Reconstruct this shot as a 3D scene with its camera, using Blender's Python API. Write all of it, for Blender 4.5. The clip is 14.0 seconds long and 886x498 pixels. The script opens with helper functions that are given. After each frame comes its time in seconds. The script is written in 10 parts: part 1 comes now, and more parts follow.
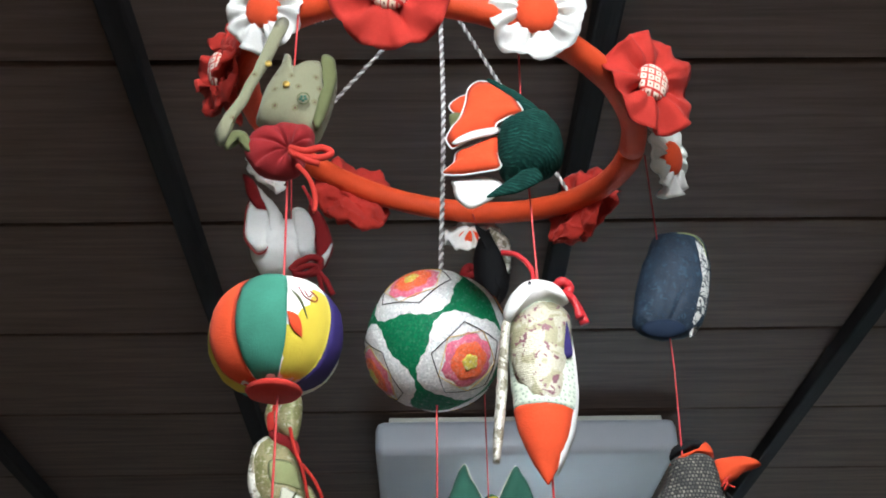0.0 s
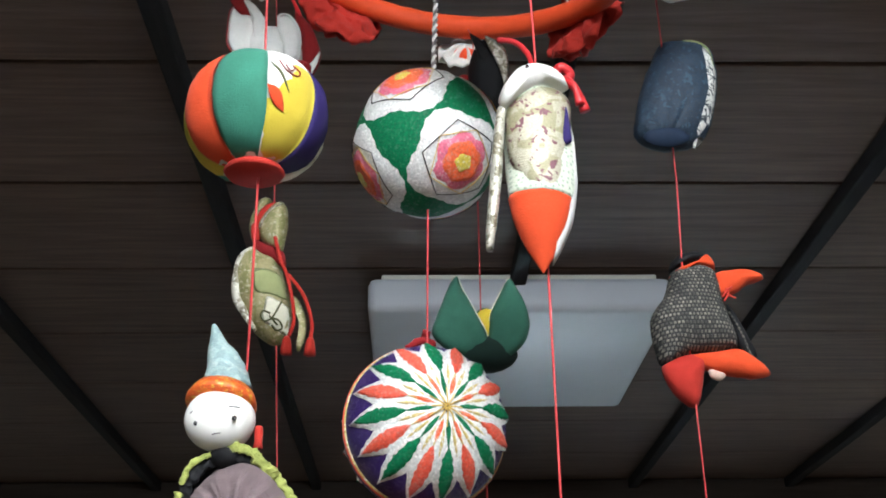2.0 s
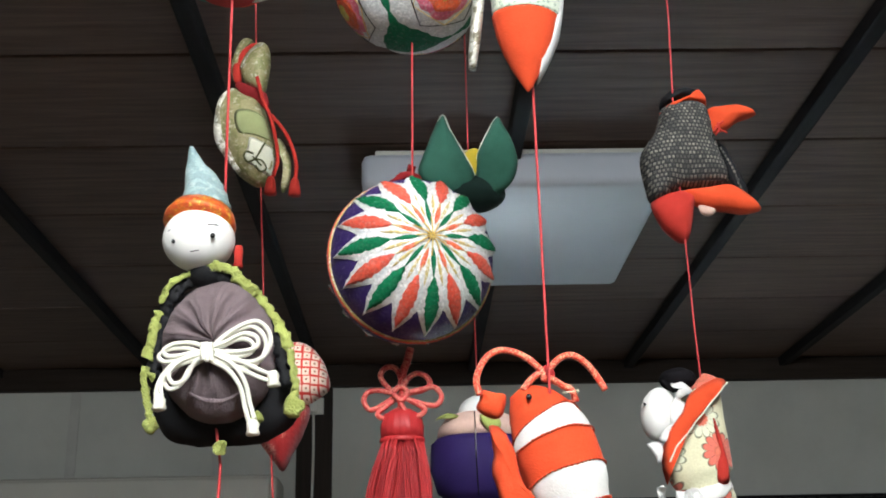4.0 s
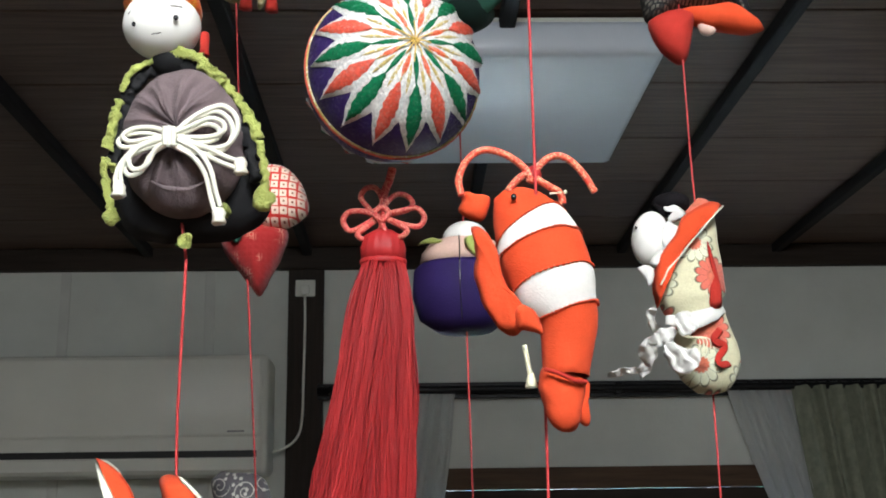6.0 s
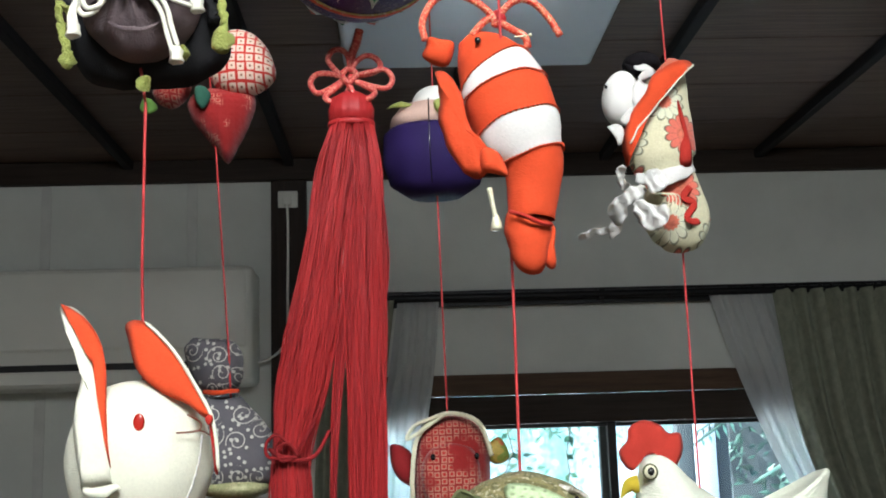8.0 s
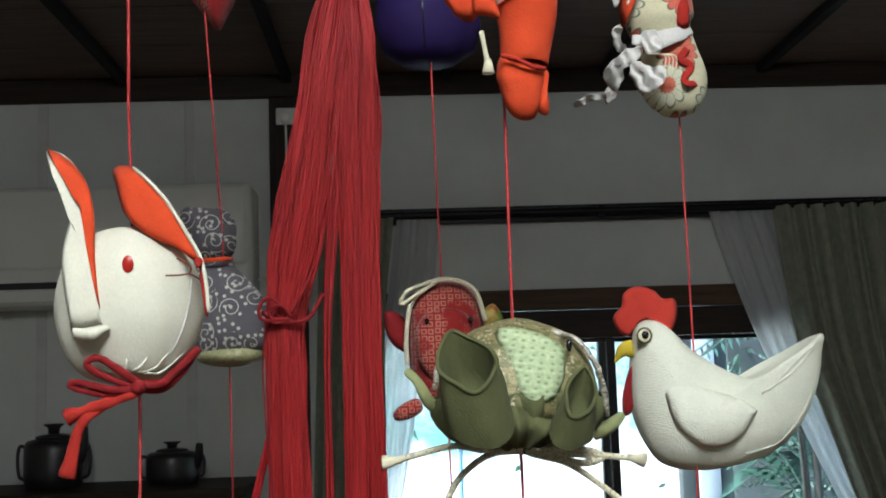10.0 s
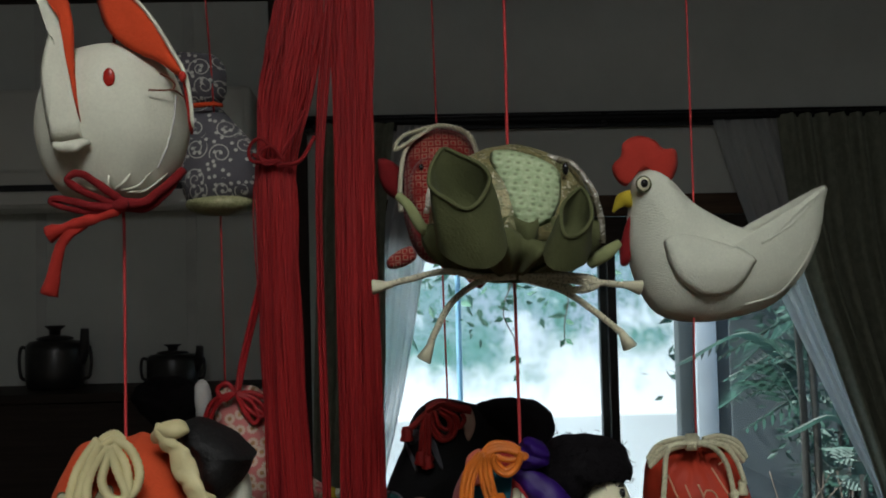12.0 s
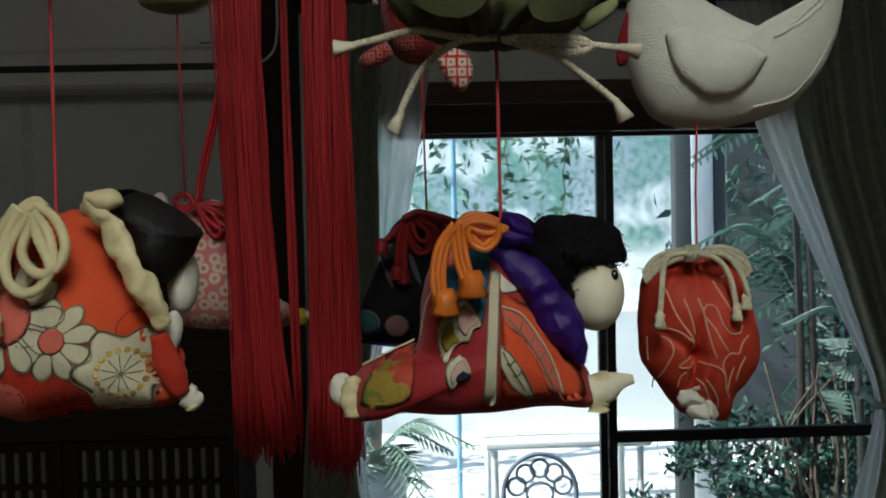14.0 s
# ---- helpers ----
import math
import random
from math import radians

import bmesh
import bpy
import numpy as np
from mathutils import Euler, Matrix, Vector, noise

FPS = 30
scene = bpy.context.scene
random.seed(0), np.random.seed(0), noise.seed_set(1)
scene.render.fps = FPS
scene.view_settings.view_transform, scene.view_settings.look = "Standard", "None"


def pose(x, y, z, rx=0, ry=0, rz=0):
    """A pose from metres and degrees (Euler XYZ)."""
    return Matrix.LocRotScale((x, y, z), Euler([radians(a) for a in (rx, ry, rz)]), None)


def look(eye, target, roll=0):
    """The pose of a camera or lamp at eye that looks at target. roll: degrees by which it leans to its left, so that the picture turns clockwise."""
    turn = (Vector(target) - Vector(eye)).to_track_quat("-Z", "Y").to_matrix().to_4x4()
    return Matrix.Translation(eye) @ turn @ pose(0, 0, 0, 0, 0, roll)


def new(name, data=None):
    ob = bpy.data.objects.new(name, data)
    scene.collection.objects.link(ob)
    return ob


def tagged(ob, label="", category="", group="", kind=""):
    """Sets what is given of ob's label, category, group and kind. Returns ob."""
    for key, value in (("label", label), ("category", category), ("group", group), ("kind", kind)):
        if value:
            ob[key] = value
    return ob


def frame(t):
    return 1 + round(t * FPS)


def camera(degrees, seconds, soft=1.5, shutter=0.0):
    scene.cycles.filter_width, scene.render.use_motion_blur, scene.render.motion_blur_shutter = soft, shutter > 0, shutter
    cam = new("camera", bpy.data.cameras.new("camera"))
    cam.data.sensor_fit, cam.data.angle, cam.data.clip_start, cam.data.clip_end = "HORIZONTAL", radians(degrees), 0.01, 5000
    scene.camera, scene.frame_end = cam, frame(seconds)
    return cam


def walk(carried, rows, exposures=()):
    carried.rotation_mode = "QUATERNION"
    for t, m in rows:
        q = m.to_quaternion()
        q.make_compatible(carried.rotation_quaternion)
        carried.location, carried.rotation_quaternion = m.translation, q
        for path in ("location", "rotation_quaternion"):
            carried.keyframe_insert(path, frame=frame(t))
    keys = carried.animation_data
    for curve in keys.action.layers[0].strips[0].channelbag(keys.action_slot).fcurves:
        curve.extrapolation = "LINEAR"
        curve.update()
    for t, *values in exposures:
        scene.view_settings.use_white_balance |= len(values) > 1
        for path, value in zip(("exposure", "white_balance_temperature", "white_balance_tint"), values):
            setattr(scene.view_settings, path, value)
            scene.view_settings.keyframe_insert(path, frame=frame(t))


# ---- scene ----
from mathutils.bvhtree import BVHTree

cam = camera(42.7, 14.0, 1.9)
METRES, EYE, TILT, LEAN, TURN = 0.4, 1.58, 30.6, 1.03, -0.85
ROWS = [
    (0.0, 0.0, 0.0, 0.0, 0.0, 0.0, -0.0),
    (0.5, -0.0017, 0.0157, -0.0307, -0.04, -1.4, -0.11),
    (1.0, 0.0064, 0.0512, -0.0892, -0.01, -2.78, -0.31),
    (1.5, 0.01, 0.0763, -0.1293, -0.04, -4.28, -0.52),
    (2.0, 0.0065, 0.0963, -0.1616, -0.22, -5.74, -0.53),
    (4.5, 0.0376, 0.1213, -0.309, -0.38, -12.26, 0.08),
    (5.0, 0.0421, 0.1381, -0.354, -0.45, -13.55, 0.02),
    (5.5, 0.0427, 0.1578, -0.3976, -0.47, -14.85, -0.24),
    (6.0, 0.0489, 0.1685, -0.4196, -0.51, -16.16, -0.52),
    (6.5, 0.0536, 0.1648, -0.4408, -0.67, -17.36, -0.57),
    (7.0, 0.0629, 0.1608, -0.469, -0.97, -18.47, -0.38),
    (9.5, 0.0821, 0.1213, -0.571, -1.62, -22.75, 0.16),
    (10.0, 0.0852, 0.124, -0.6071, -1.46, -23.84, 0.13),
    (10.5, 0.0856, 0.1285, -0.6345, -1.26, -24.78, 0.01),
    (11.0, 0.0839, 0.1278, -0.6592, -1.32, -25.56, -0.14),
    (11.5, 0.0869, 0.1221, -0.6905, -1.27, -26.58, -0.2),
    (12.0, 0.0955, 0.1108, -0.7241, -1.17, -27.92, -0.28),
    (12.5, 0.1124, 0.1162, -0.7719, -1.19, -29.13, -0.33),
    (13.0, 0.1124, 0.1142, -0.8041, -1.39, -30.32, -0.15),
    (13.5, 0.1221, 0.1319, -0.8587, -1.26, -31.59, -0.08),
    (14.0, 0.1242, 0.1693, -0.9187, -1.22, -32.85, -0.43),
]
EXPOSURES = [(0.0, 2.9, 6000, 10), (2.0, 2.95, 6050, 10), (5.0, 2.9, 6200, 10), (6.5, 2.9, 6200, 10), (7.2, 2.85, 6150, 10), (9.5, 2.5, 6150, 10), (10.5, 1.95, 6250, 10), (11.0, 1.52, 6450, 10), (12.0, 0.92, 6400, 10), (13.0, 1.15, 6450, 10), (13.5, 1.2, 6450, 10), (14.0, 0.95, 6450, 10)]
walk(cam, [(t, pose(0, 0, EYE, TILT, LEAN, TURN) @ pose(METRES * x, METRES * y, METRES * z, 90 + pitch, roll, yaw)) for t, x, y, z, yaw, pitch, roll in ROWS], EXPOSURES)
# ---------------------------------------------------------------- light
world = bpy.data.worlds.new("sky")
scene.world = world
world.use_nodes = True
wn = world.node_tree
sky = wn.nodes.new("ShaderNodeTexSky")
sky.sky_type, sky.sun_disc = "NISHITA", False
sky.sun_elevation, sky.sun_rotation = radians(52), radians(256)
wn.links.new(sky.outputs[0], wn.nodes["Background"].inputs[0])
wn.nodes["Background"].inputs[1].default_value = 0.15

sun = new("sun", bpy.data.lights.new("sun", "SUN"))
sun.data.energy, sun.data.angle, sun.data.color = 5.0, radians(0.5), (1.0, 0.96, 0.9)
sun.matrix_world = look((-6.0, -1.5, 8.0), (0.0, 0.0, 0.0))

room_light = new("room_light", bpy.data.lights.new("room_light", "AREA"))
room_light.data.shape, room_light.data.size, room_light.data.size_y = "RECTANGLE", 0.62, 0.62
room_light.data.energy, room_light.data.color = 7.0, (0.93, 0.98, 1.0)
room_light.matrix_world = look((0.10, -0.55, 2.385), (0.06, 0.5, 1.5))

# ---------------------------------------------------------------- materials


class Nodes:
    """A short way to write a node tree."""

    def __init__(self, name):
        self.m = bpy.data.materials.new(name)
        self.m.use_nodes = True
        self.t = self.m.node_tree
        self.bsdf = self.t.nodes["Principled BSDF"]
        self.co = self.t.nodes.new("ShaderNodeTexCoord").outputs["Object"]

    def put(self, socket, value):
        if hasattr(value, "is_linked"):
            self.t.links.new(value, socket)
        elif isinstance(value, (tuple, list)) and len(value) == 3 and socket.type == "RGBA":
            socket.default_value = (*value, 1)
        else:
            socket.default_value = value

    def add(self, kind, out=0, **ins):
        n = self.t.nodes.new(kind)
        for key, value in ins.items():
            k = int(key[1:]) if key[0] == "i" and key[1:].isdigit() else key.replace("_", " ")
            self.put(n.inputs[k], value)
        return n.outputs[out]

    def math(self, op, a, b=0.0, c=0.0):
        n = self.t.nodes.new("ShaderNodeMath")
        n.operation = op
        for socket, value in zip(n.inputs, (a, b, c)):
            self.put(socket, value)
        return n.outputs[0]

    def cells(self, vec, scale, random=1.0, metric="EUCLIDEAN"):
        n = self.t.nodes.new("ShaderNodeTexVoronoi")
        n.voronoi_dimensions, n.distance = "2D", metric
        self.put(n.inputs["Vector"], vec), self.put(n.inputs["Scale"], scale), self.put(n.inputs["Randomness"], random)
        return n.outputs

    def mix(self, f, a, b):
        n = self.t.nodes.new("ShaderNodeMix")
        n.data_type = "RGBA"
        for socket, value in ((n.inputs[0], f), (n.inputs[6], a), (n.inputs[7], b)):
            self.put(socket, value)
        return n.outputs[2]

    def noise(self, scale, detail=3.0, rough=0.6, vec=None, out=0, dist=0.0):
        return self.add("ShaderNodeTexNoise", out, Vector=vec or self.co, Scale=scale, Detail=detail, Roughness=rough, Distortion=dist)

    def step(self, value, lo, hi):
        return self.add("ShaderNodeMapRange", i0=value, i1=lo, i2=hi, i3=0.0, i4=1.0)

    def flat(self):
        """Local x and z as a plane's two axes."""
        x, y, z = self.xyz()
        return self.add("ShaderNodeCombineXYZ", i0=x, i1=z, i2=0.0)

    def xyz(self, vec=None):
        n = self.t.nodes.new("ShaderNodeSeparateXYZ")
        self.t.links.new(vec or self.co, n.inputs[0])
        return n.outputs

    def done(self, colour, rough=0.8, bump=None, depth=0.0005, metal=0.0, sheen=0.0, spec=0.3):
        self.put(self.bsdf.inputs["Base Color"], colour)
        self.put(self.bsdf.inputs["Roughness"], rough)
        self.put(self.bsdf.inputs["Metallic"], metal)
        self.bsdf.inputs["Specular IOR Level"].default_value = spec
        if sheen:
            self.bsdf.inputs["Sheen Weight"].default_value = sheen
        if bump is not None:
            b = self.add("ShaderNodeBump", Strength=1.0, Distance=depth, Height=bump)
            self.put(self.bsdf.inputs["Normal"], b)
        return self.m


def weave(n, size):
    """The relief of a plain weave with threads of that size."""
    x, y, z = n.xyz()
    k = 2 * math.pi / size
    a = n.math("SINE", n.math("MULTIPLY", n.math("ADD", x, y), k))
    b = n.math("SINE", n.math("MULTIPLY", z, k))
    g = n.noise(900.0, 2.0)
    h = n.noise(210.0, 2.0)
    return n.math("ADD", n.math("MULTIPLY", n.math("MULTIPLY", a, b), 0.10), n.math("ADD", g, n.math("MULTIPLY", h, 0.35)))


def shade(c, f):
    return tuple(v * f for v in c)


def cloth(name, c, rough=0.85, size=0.0011, depth=0.0003, vary=0.22, sheen=0.03, spec=0.2):
    """Dyed cloth: large uneven dye, fine grain, a plain weave."""
    n = Nodes(name)
    big = n.step(n.noise(38.0, 4.0), 0.3, 0.7)
    fine = n.step(n.noise(700.0, 2.0), 0.25, 0.75)
    col = n.mix(big, shade(c, 1 - vary), shade(c, 1 + vary * 0.4))
    col = n.mix(n.math("MULTIPLY", fine, 0.25), col, shade(c, 0.62))
    return n.done(col, rough, weave(n, size), depth, sheen=sheen, spec=spec)


def ribbed(name, c):
    """Ribbed knitting with slanting rows."""
    n = Nodes(name)
    x, y, z = n.xyz()
    row = n.math("SINE", n.math("MULTIPLY", n.math("ADD", n.math("ADD", z, n.math("MULTIPLY", x, 0.32)), n.math("MULTIPLY", n.noise(45.0, 3.0), 0.012)), 2300.0))
    worn = n.step(n.noise(120.0, 3.0), 0.45, 0.62)
    line = n.math("MULTIPLY", n.step(row, 0.55, 0.95), worn)
    col = n.mix(n.step(n.noise(300.0, 3.0), 0.3, 0.7), shade(c, 0.6), shade(c, 1.15))
    return n.done(n.mix(n.math("MULTIPLY", line, 0.6), col, shade(c, 3.2)), 0.95, n.math("ADD", n.math("MULTIPLY", row, 0.4), n.noise(700.0, 3.0)), 0.0003, spec=0.08)


def satin(name, c, rough=0.45):
    n = Nodes(name)
    big = n.step(n.noise(30.0, 4.0), 0.3, 0.7)
    col = n.mix(big, shade(c, 0.78), shade(c, 1.08))
    return n.done(col, rough, n.noise(600.0, 3.0), 0.00025, spec=0.35)


def thread(name, c, glitter=0.0, rough=0.5, dirn=0):
    """Embroidery thread, with metal glitter where it is asked for."""
    n = Nodes(name)
    grain = n.noise(1100.0, 2.0)
    spark = n.add("ShaderNodeTexVoronoi", 1, Vector=n.co, Scale=720.0)
    bright = n.step(n.xyz(spark)[0], 0.70, 0.9)
    col = n.mix(n.step(n.noise(600.0, 3.0), 0.3, 0.7), shade(c, 0.62), shade(c, 1.1))
    # The glitter's sparkle is painted as dark and near-white flecks.
    if glitter:
        col = n.mix(n.math("MULTIPLY", n.step(n.xyz(spark)[1], 0.55, 0.75), glitter * 0.3), col, shade(c, 0.45))
    if glitter:
        col = n.mix(n.math("MULTIPLY", bright, glitter), col, (0.95, 0.95, 0.9))
    return n.done(col, n.mix(bright, (rough,) * 3, (0.22,) * 3), grain, 0.0007, n.math("MULTIPLY", bright, glitter * 0.25), spec=0.6 if glitter > 0.1 else 0.25)


def tie_dye(name, ground=(0.55, 0.03, 0.02), spot=(0.75, 0.58, 0.46), scale=170.0, dot=(0.20, 0.03, 0.02), pin=0.08, worn=False):
    """Pale squares with a dark pin in each, as tied and dyed cloth has."""
    n = Nodes(name)
    v = n.cells(n.flat(), scale, 0.16, "CHEBYCHEV")[0]
    wob = n.math("ADD", v, n.math("MULTIPLY", n.math("SUBTRACT", n.noise(500.0), 0.5), 0.16))
    col = n.mix(n.step(wob, 0.36, 0.42), spot, ground)
    col = n.mix(n.step(wob, pin, pin + 0.05), dot, col)
    if worn:
        col = n.mix(n.step(n.noise(55.0, 2.0), worn - 0.06, worn + 0.06), col, ground)
    return n.done(col, 0.85, n.math("SUBTRACT", 1.0, wob), 0.0006, sheen=0.15)


def blossoms(name, ground, petal, heart, scale=45.0, count=8.0, outline=(0.05, 0.06, 0.04), second=None, size=0.46, above=None):
    """A print of round flowers with notched petals, each with a heart and a drawn line round it."""
    n = Nodes(name)
    flat = n.flat()
    v = n.cells(flat, scale, 0.55)
    mid = n.t.nodes.new("ShaderNodeVectorMath")
    mid.operation = "SUBTRACT"
    n.put(mid.inputs[0], flat), n.put(mid.inputs[1], v["Position"])
    x, y, _ = n.xyz(mid.outputs[0])
    ang = n.math("ARCTAN2", y, x)
    wave = n.math("ABSOLUTE", n.math("SINE", n.math("MULTIPLY", ang, count / 2)))
    reach = n.math("ADD", size * 0.72, n.math("MULTIPLY", n.math("POWER", wave, 0.6), size * 0.3))
    r = n.math("DIVIDE", v["Distance"], reach)
    kind = n.xyz(v["Color"])[0]
    pet = petal if second is None else n.mix(n.step(kind, 0.42, 0.47), petal, second)
    col = n.mix(n.step(r, 0.93, 0.97), pet, ground)
    rim = n.math("MULTIPLY", n.step(r, 0.88, 0.92), n.math("SUBTRACT", 1.0, n.step(r, 0.98, 1.02)))
    spoke = n.math("MULTIPLY", n.math("SUBTRACT", 1.0, n.step(wave, 0.06, 0.16)), n.math("SUBTRACT", 1.0, n.step(r, 0.8, 0.9)))
    line = n.math("MAXIMUM", rim, spoke)
    col = n.mix(n.math("MULTIPLY", line, 0.75), col, outline)
    col = n.mix(n.step(r, 0.34, 0.40), n.mix(n.step(n.noise(300.0), 0.4, 0.6), heart, shade(heart, 0.7)), col)
    if above is not None:
        lift = n.math("ADD", n.xyz()[2], n.math("MULTIPLY", n.math("SUBTRACT", n.noise(18.0, 1.0), 0.5), 0.03))
        col = n.mix(n.step(lift, above, above + 0.0015), col, ground)
    fine = n.step(n.noise(700.0, 2.0), 0.3, 0.8)
    col = n.mix(n.math("MULTIPLY", fine, 0.18), col, (0.1, 0.06, 0.05))
    return n.done(col, 0.85, weave(n, 0.0012), 0.0004, sheen=0.1)


def scrolls(name, ground, line, scale=42.0, width=0.035, spots=True):
    """Curling thin lines, with small leaves between them."""
    n = Nodes(name)
    flat = n.flat()
    f = n.noise(scale, 0.6, 0.4, flat, dist=1.4)
    mask = n.math("SUBTRACT", 1.0, n.step(n.math("ABSOLUTE", n.math("SUBTRACT", f, 0.5)), width * 0.5, width))
    if spots:
        v = n.cells(flat, scale * 4.2)[0]
        mask = n.math("MAXIMUM", mask, n.math("SUBTRACT", 1.0, n.step(v, 0.2, 0.27)))
    col = n.mix(mask, n.mix(n.step(n.noise(60.0), 0.3, 0.7), shade(ground, 0.8), ground), line)
    return n.done(col, 0.82, weave(n, 0.0012), 0.0004, sheen=0.1)


def vines(name, ground, line, scale):
    """A print of curled tendrils with small leaves round them."""
    n = Nodes(name)
    flat = n.flat()
    v = n.cells(flat, scale, 0.75)
    mid = n.t.nodes.new("ShaderNodeVectorMath")
    mid.operation = "SUBTRACT"
    n.put(mid.inputs[0], flat), n.put(mid.inputs[1], v["Position"])
    x, y, _ = n.xyz(mid.outputs[0])
    turn = n.math("DIVIDE", n.math("ARCTAN2", y, x), 2 * math.pi)
    kind = n.xyz(v["Color"])
    coil = n.math("FRACT", n.math("ADD", n.math("SUBTRACT", n.math("MULTIPLY", v["Distance"], 3.6), turn), kind[1]))
    curl = n.math("MULTIPLY", n.math("LESS_THAN", n.math("ABSOLUTE", n.math("SUBTRACT", coil, 0.5)), 0.085), n.math("LESS_THAN", v["Distance"], 0.52))
    curl = n.math("MULTIPLY", curl, n.math("GREATER_THAN", kind[0], 0.25))
    bits = n.cells(flat, scale * 3.1, 0.9)
    leaf = n.math("MULTIPLY", n.math("LESS_THAN", bits["Distance"], 0.25), n.math("GREATER_THAN", n.xyz(bits["Color"])[0], 0.45))
    mask = n.math("MAXIMUM", curl, leaf)
    col = n.mix(n.math("MULTIPLY", mask, 0.85), n.mix(n.step(n.noise(60.0), 0.3, 0.7), shade(ground, 0.8), ground), line)
    return n.done(col, 0.8, weave(n, 0.0012), 0.0003, sheen=0.05)


def contours(name, ground, line, scale, count, width):
    """Thin nested wavy lines printed on cloth, missing in places."""
    n = Nodes(name)
    f = n.noise(scale, 0.4, 0.4, n.flat(), dist=0.7)
    w = n.math("ABSOLUTE", n.math("SUBTRACT", n.math("FRACT", n.math("MULTIPLY", f, count)), 0.5))
    mask = n.math("SUBTRACT", 1.0, n.step(w, width * 0.5, width))
    mask = n.math("MULTIPLY", mask, n.step(n.noise(scale * 1.3, 1.0), 0.40, 0.46))
    col = n.mix(n.step(n.noise(34.0, 4.0), 0.3, 0.7), shade(ground, 0.78), shade(ground, 1.06))
    col = n.mix(n.math("MULTIPLY", mask, 0.85), col, line)
    return n.done(col, 0.62, weave(n, 0.0012), 0.0003, sheen=0.1)


def braided(name, c, fleck, share=0.35):
    """Silk braid with brighter flecks in its plaiting."""
    n = Nodes(name)
    v = n.add("ShaderNodeTexVoronoi", 1, Vector=n.co, Scale=1300.0)
    f = n.step(n.xyz(v)[0], 1.0 - share - 0.03, 1.0 - share + 0.03)
    col = n.mix(n.step(n.noise(30.0, 4.0), 0.3, 0.7), shade(c, 0.75), shade(c, 1.08))
    col = n.mix(n.math("MULTIPLY", f, 0.55), col, fleck)
    return n.done(col, 0.5, n.noise(900.0, 2.0), 0.0002, sheen=0.1, spec=0.4)


def brocade(name, a, b, c, scale=60.0, gloss=0.45):
    """A figured silk: cloudy bands of three colours with metal thread."""
    n = Nodes(name)
    f = n.noise(scale, 1.5, 0.5, dist=0.9)
    g = n.noise(scale * 2.4, 2.0, 0.5, dist=0.5)
    col = n.mix(n.step(f, 0.49, 0.53), a, b)
    col = n.mix(n.step(g, 0.60, 0.63), col, c)
    x, y, z = n.xyz()
    rib = n.math("SINE", n.math("MULTIPLY", z, 4200.0))
    col = n.mix(n.math("MULTIPLY", n.step(n.noise(900.0, 2.0), 0.4, 0.75), 0.35), col, (0.06, 0.05, 0.03))
    return n.done(col, gloss, n.math("ADD", n.math("MULTIPLY", rib, 0.05), n.noise(500.0)), 0.0007, 0.15, spec=0.5)


def plain(name, c, rough=0.6, vary=0.12, scale=9.0, depth=0.0006, metal=0.0, spec=0.4, fine=120.0):
    n = Nodes(name)
    col = n.mix(n.step(n.noise(scale, 5.0), 0.3, 0.7), shade(c, 1 - vary), shade(c, 1 + vary * 0.5))
    return n.done(col, rough, n.noise(fine, 3.0), depth, metal, spec=spec)


def timber(name, c, along="y", rough=0.6, random=0.35):
    """Stained wood with grain along one axis; each piece a little different."""
    n = Nodes(name)
    s = {"x": (1.5, 26.0, 26.0), "y": (26.0, 1.5, 26.0), "z": (26.0, 26.0, 1.5)}[along]
    vec = n.add("ShaderNodeMapping", Vector=n.co, Scale=s)
    g = n.noise(2.4, 6.0, 0.65, vec, dist=0.4)
    isl = n.t.nodes.new("ShaderNodeNewGeometry").outputs["Random Per Island"]
    tone = n.math("ADD", n.step(g, 0.3, 0.75), n.math("MULTIPLY", n.math("SUBTRACT", isl, 0.5), random))
    col = n.mix(tone, shade(c, 0.6), shade(c, 1.25))
    return n.done(col, rough, g, 0.0008, spec=0.18)


RED = cloth("red_cotton", (0.44, 0.030, 0.020))
ORANGE = cloth("orange_red_cotton", (0.68, 0.072, 0.020), vary=0.2)
DEEPRED = cloth("deep_red_crepe", (0.235, 0.013, 0.015))
FELT = cloth("red_felt", (0.50, 0.045, 0.030), 0.95)
BULBDARK = cloth("dark_bottle_green_cotton", (0.010, 0.028, 0.022))
CRIMSON = satin("crimson_silk_cord", (0.44, 0.018, 0.022))
STRING = satin("red_string", (0.55, 0.05, 0.05), 0.6)
WHITE = cloth("white_cotton", (0.70, 0.69, 0.65), vary=0.1, depth=0.0002)
CREAM = cloth("cream_crepe", (0.73, 0.73, 0.59), depth=0.0002, vary=0.08)
TERRY = cloth("cream_towelling", (0.81, 0.84, 0.69), size=0.0018, depth=0.0007, vary=0.08)
YELLOWCREAM = satin("yellow_cream_silk", (0.70, 0.63, 0.34))
WHITECORD = satin("white_silk_cord", (0.70, 0.67, 0.47))
WHITEFACE = plain("white_cloth_head", (0.75, 0.74, 0.69), 0.6, 0.06, 20.0, 0.0002)
FACE = plain("ivory_cloth_head", (0.74, 0.71, 0.50), 0.55, 0.06, 20.0, 0.0002)
BLACK = cloth("black_cloth", (0.009, 0.009, 0.010), 0.75, sheen=0.0)
HAIR = plain("black_hair", (0.007, 0.006, 0.007), 0.85, 0.4, 80.0, 0.0008, spec=0.1, fine=500.0)
NAVY = cloth("navy_cloth", (0.026, 0.017, 0.10), 0.75, sheen=0.0)
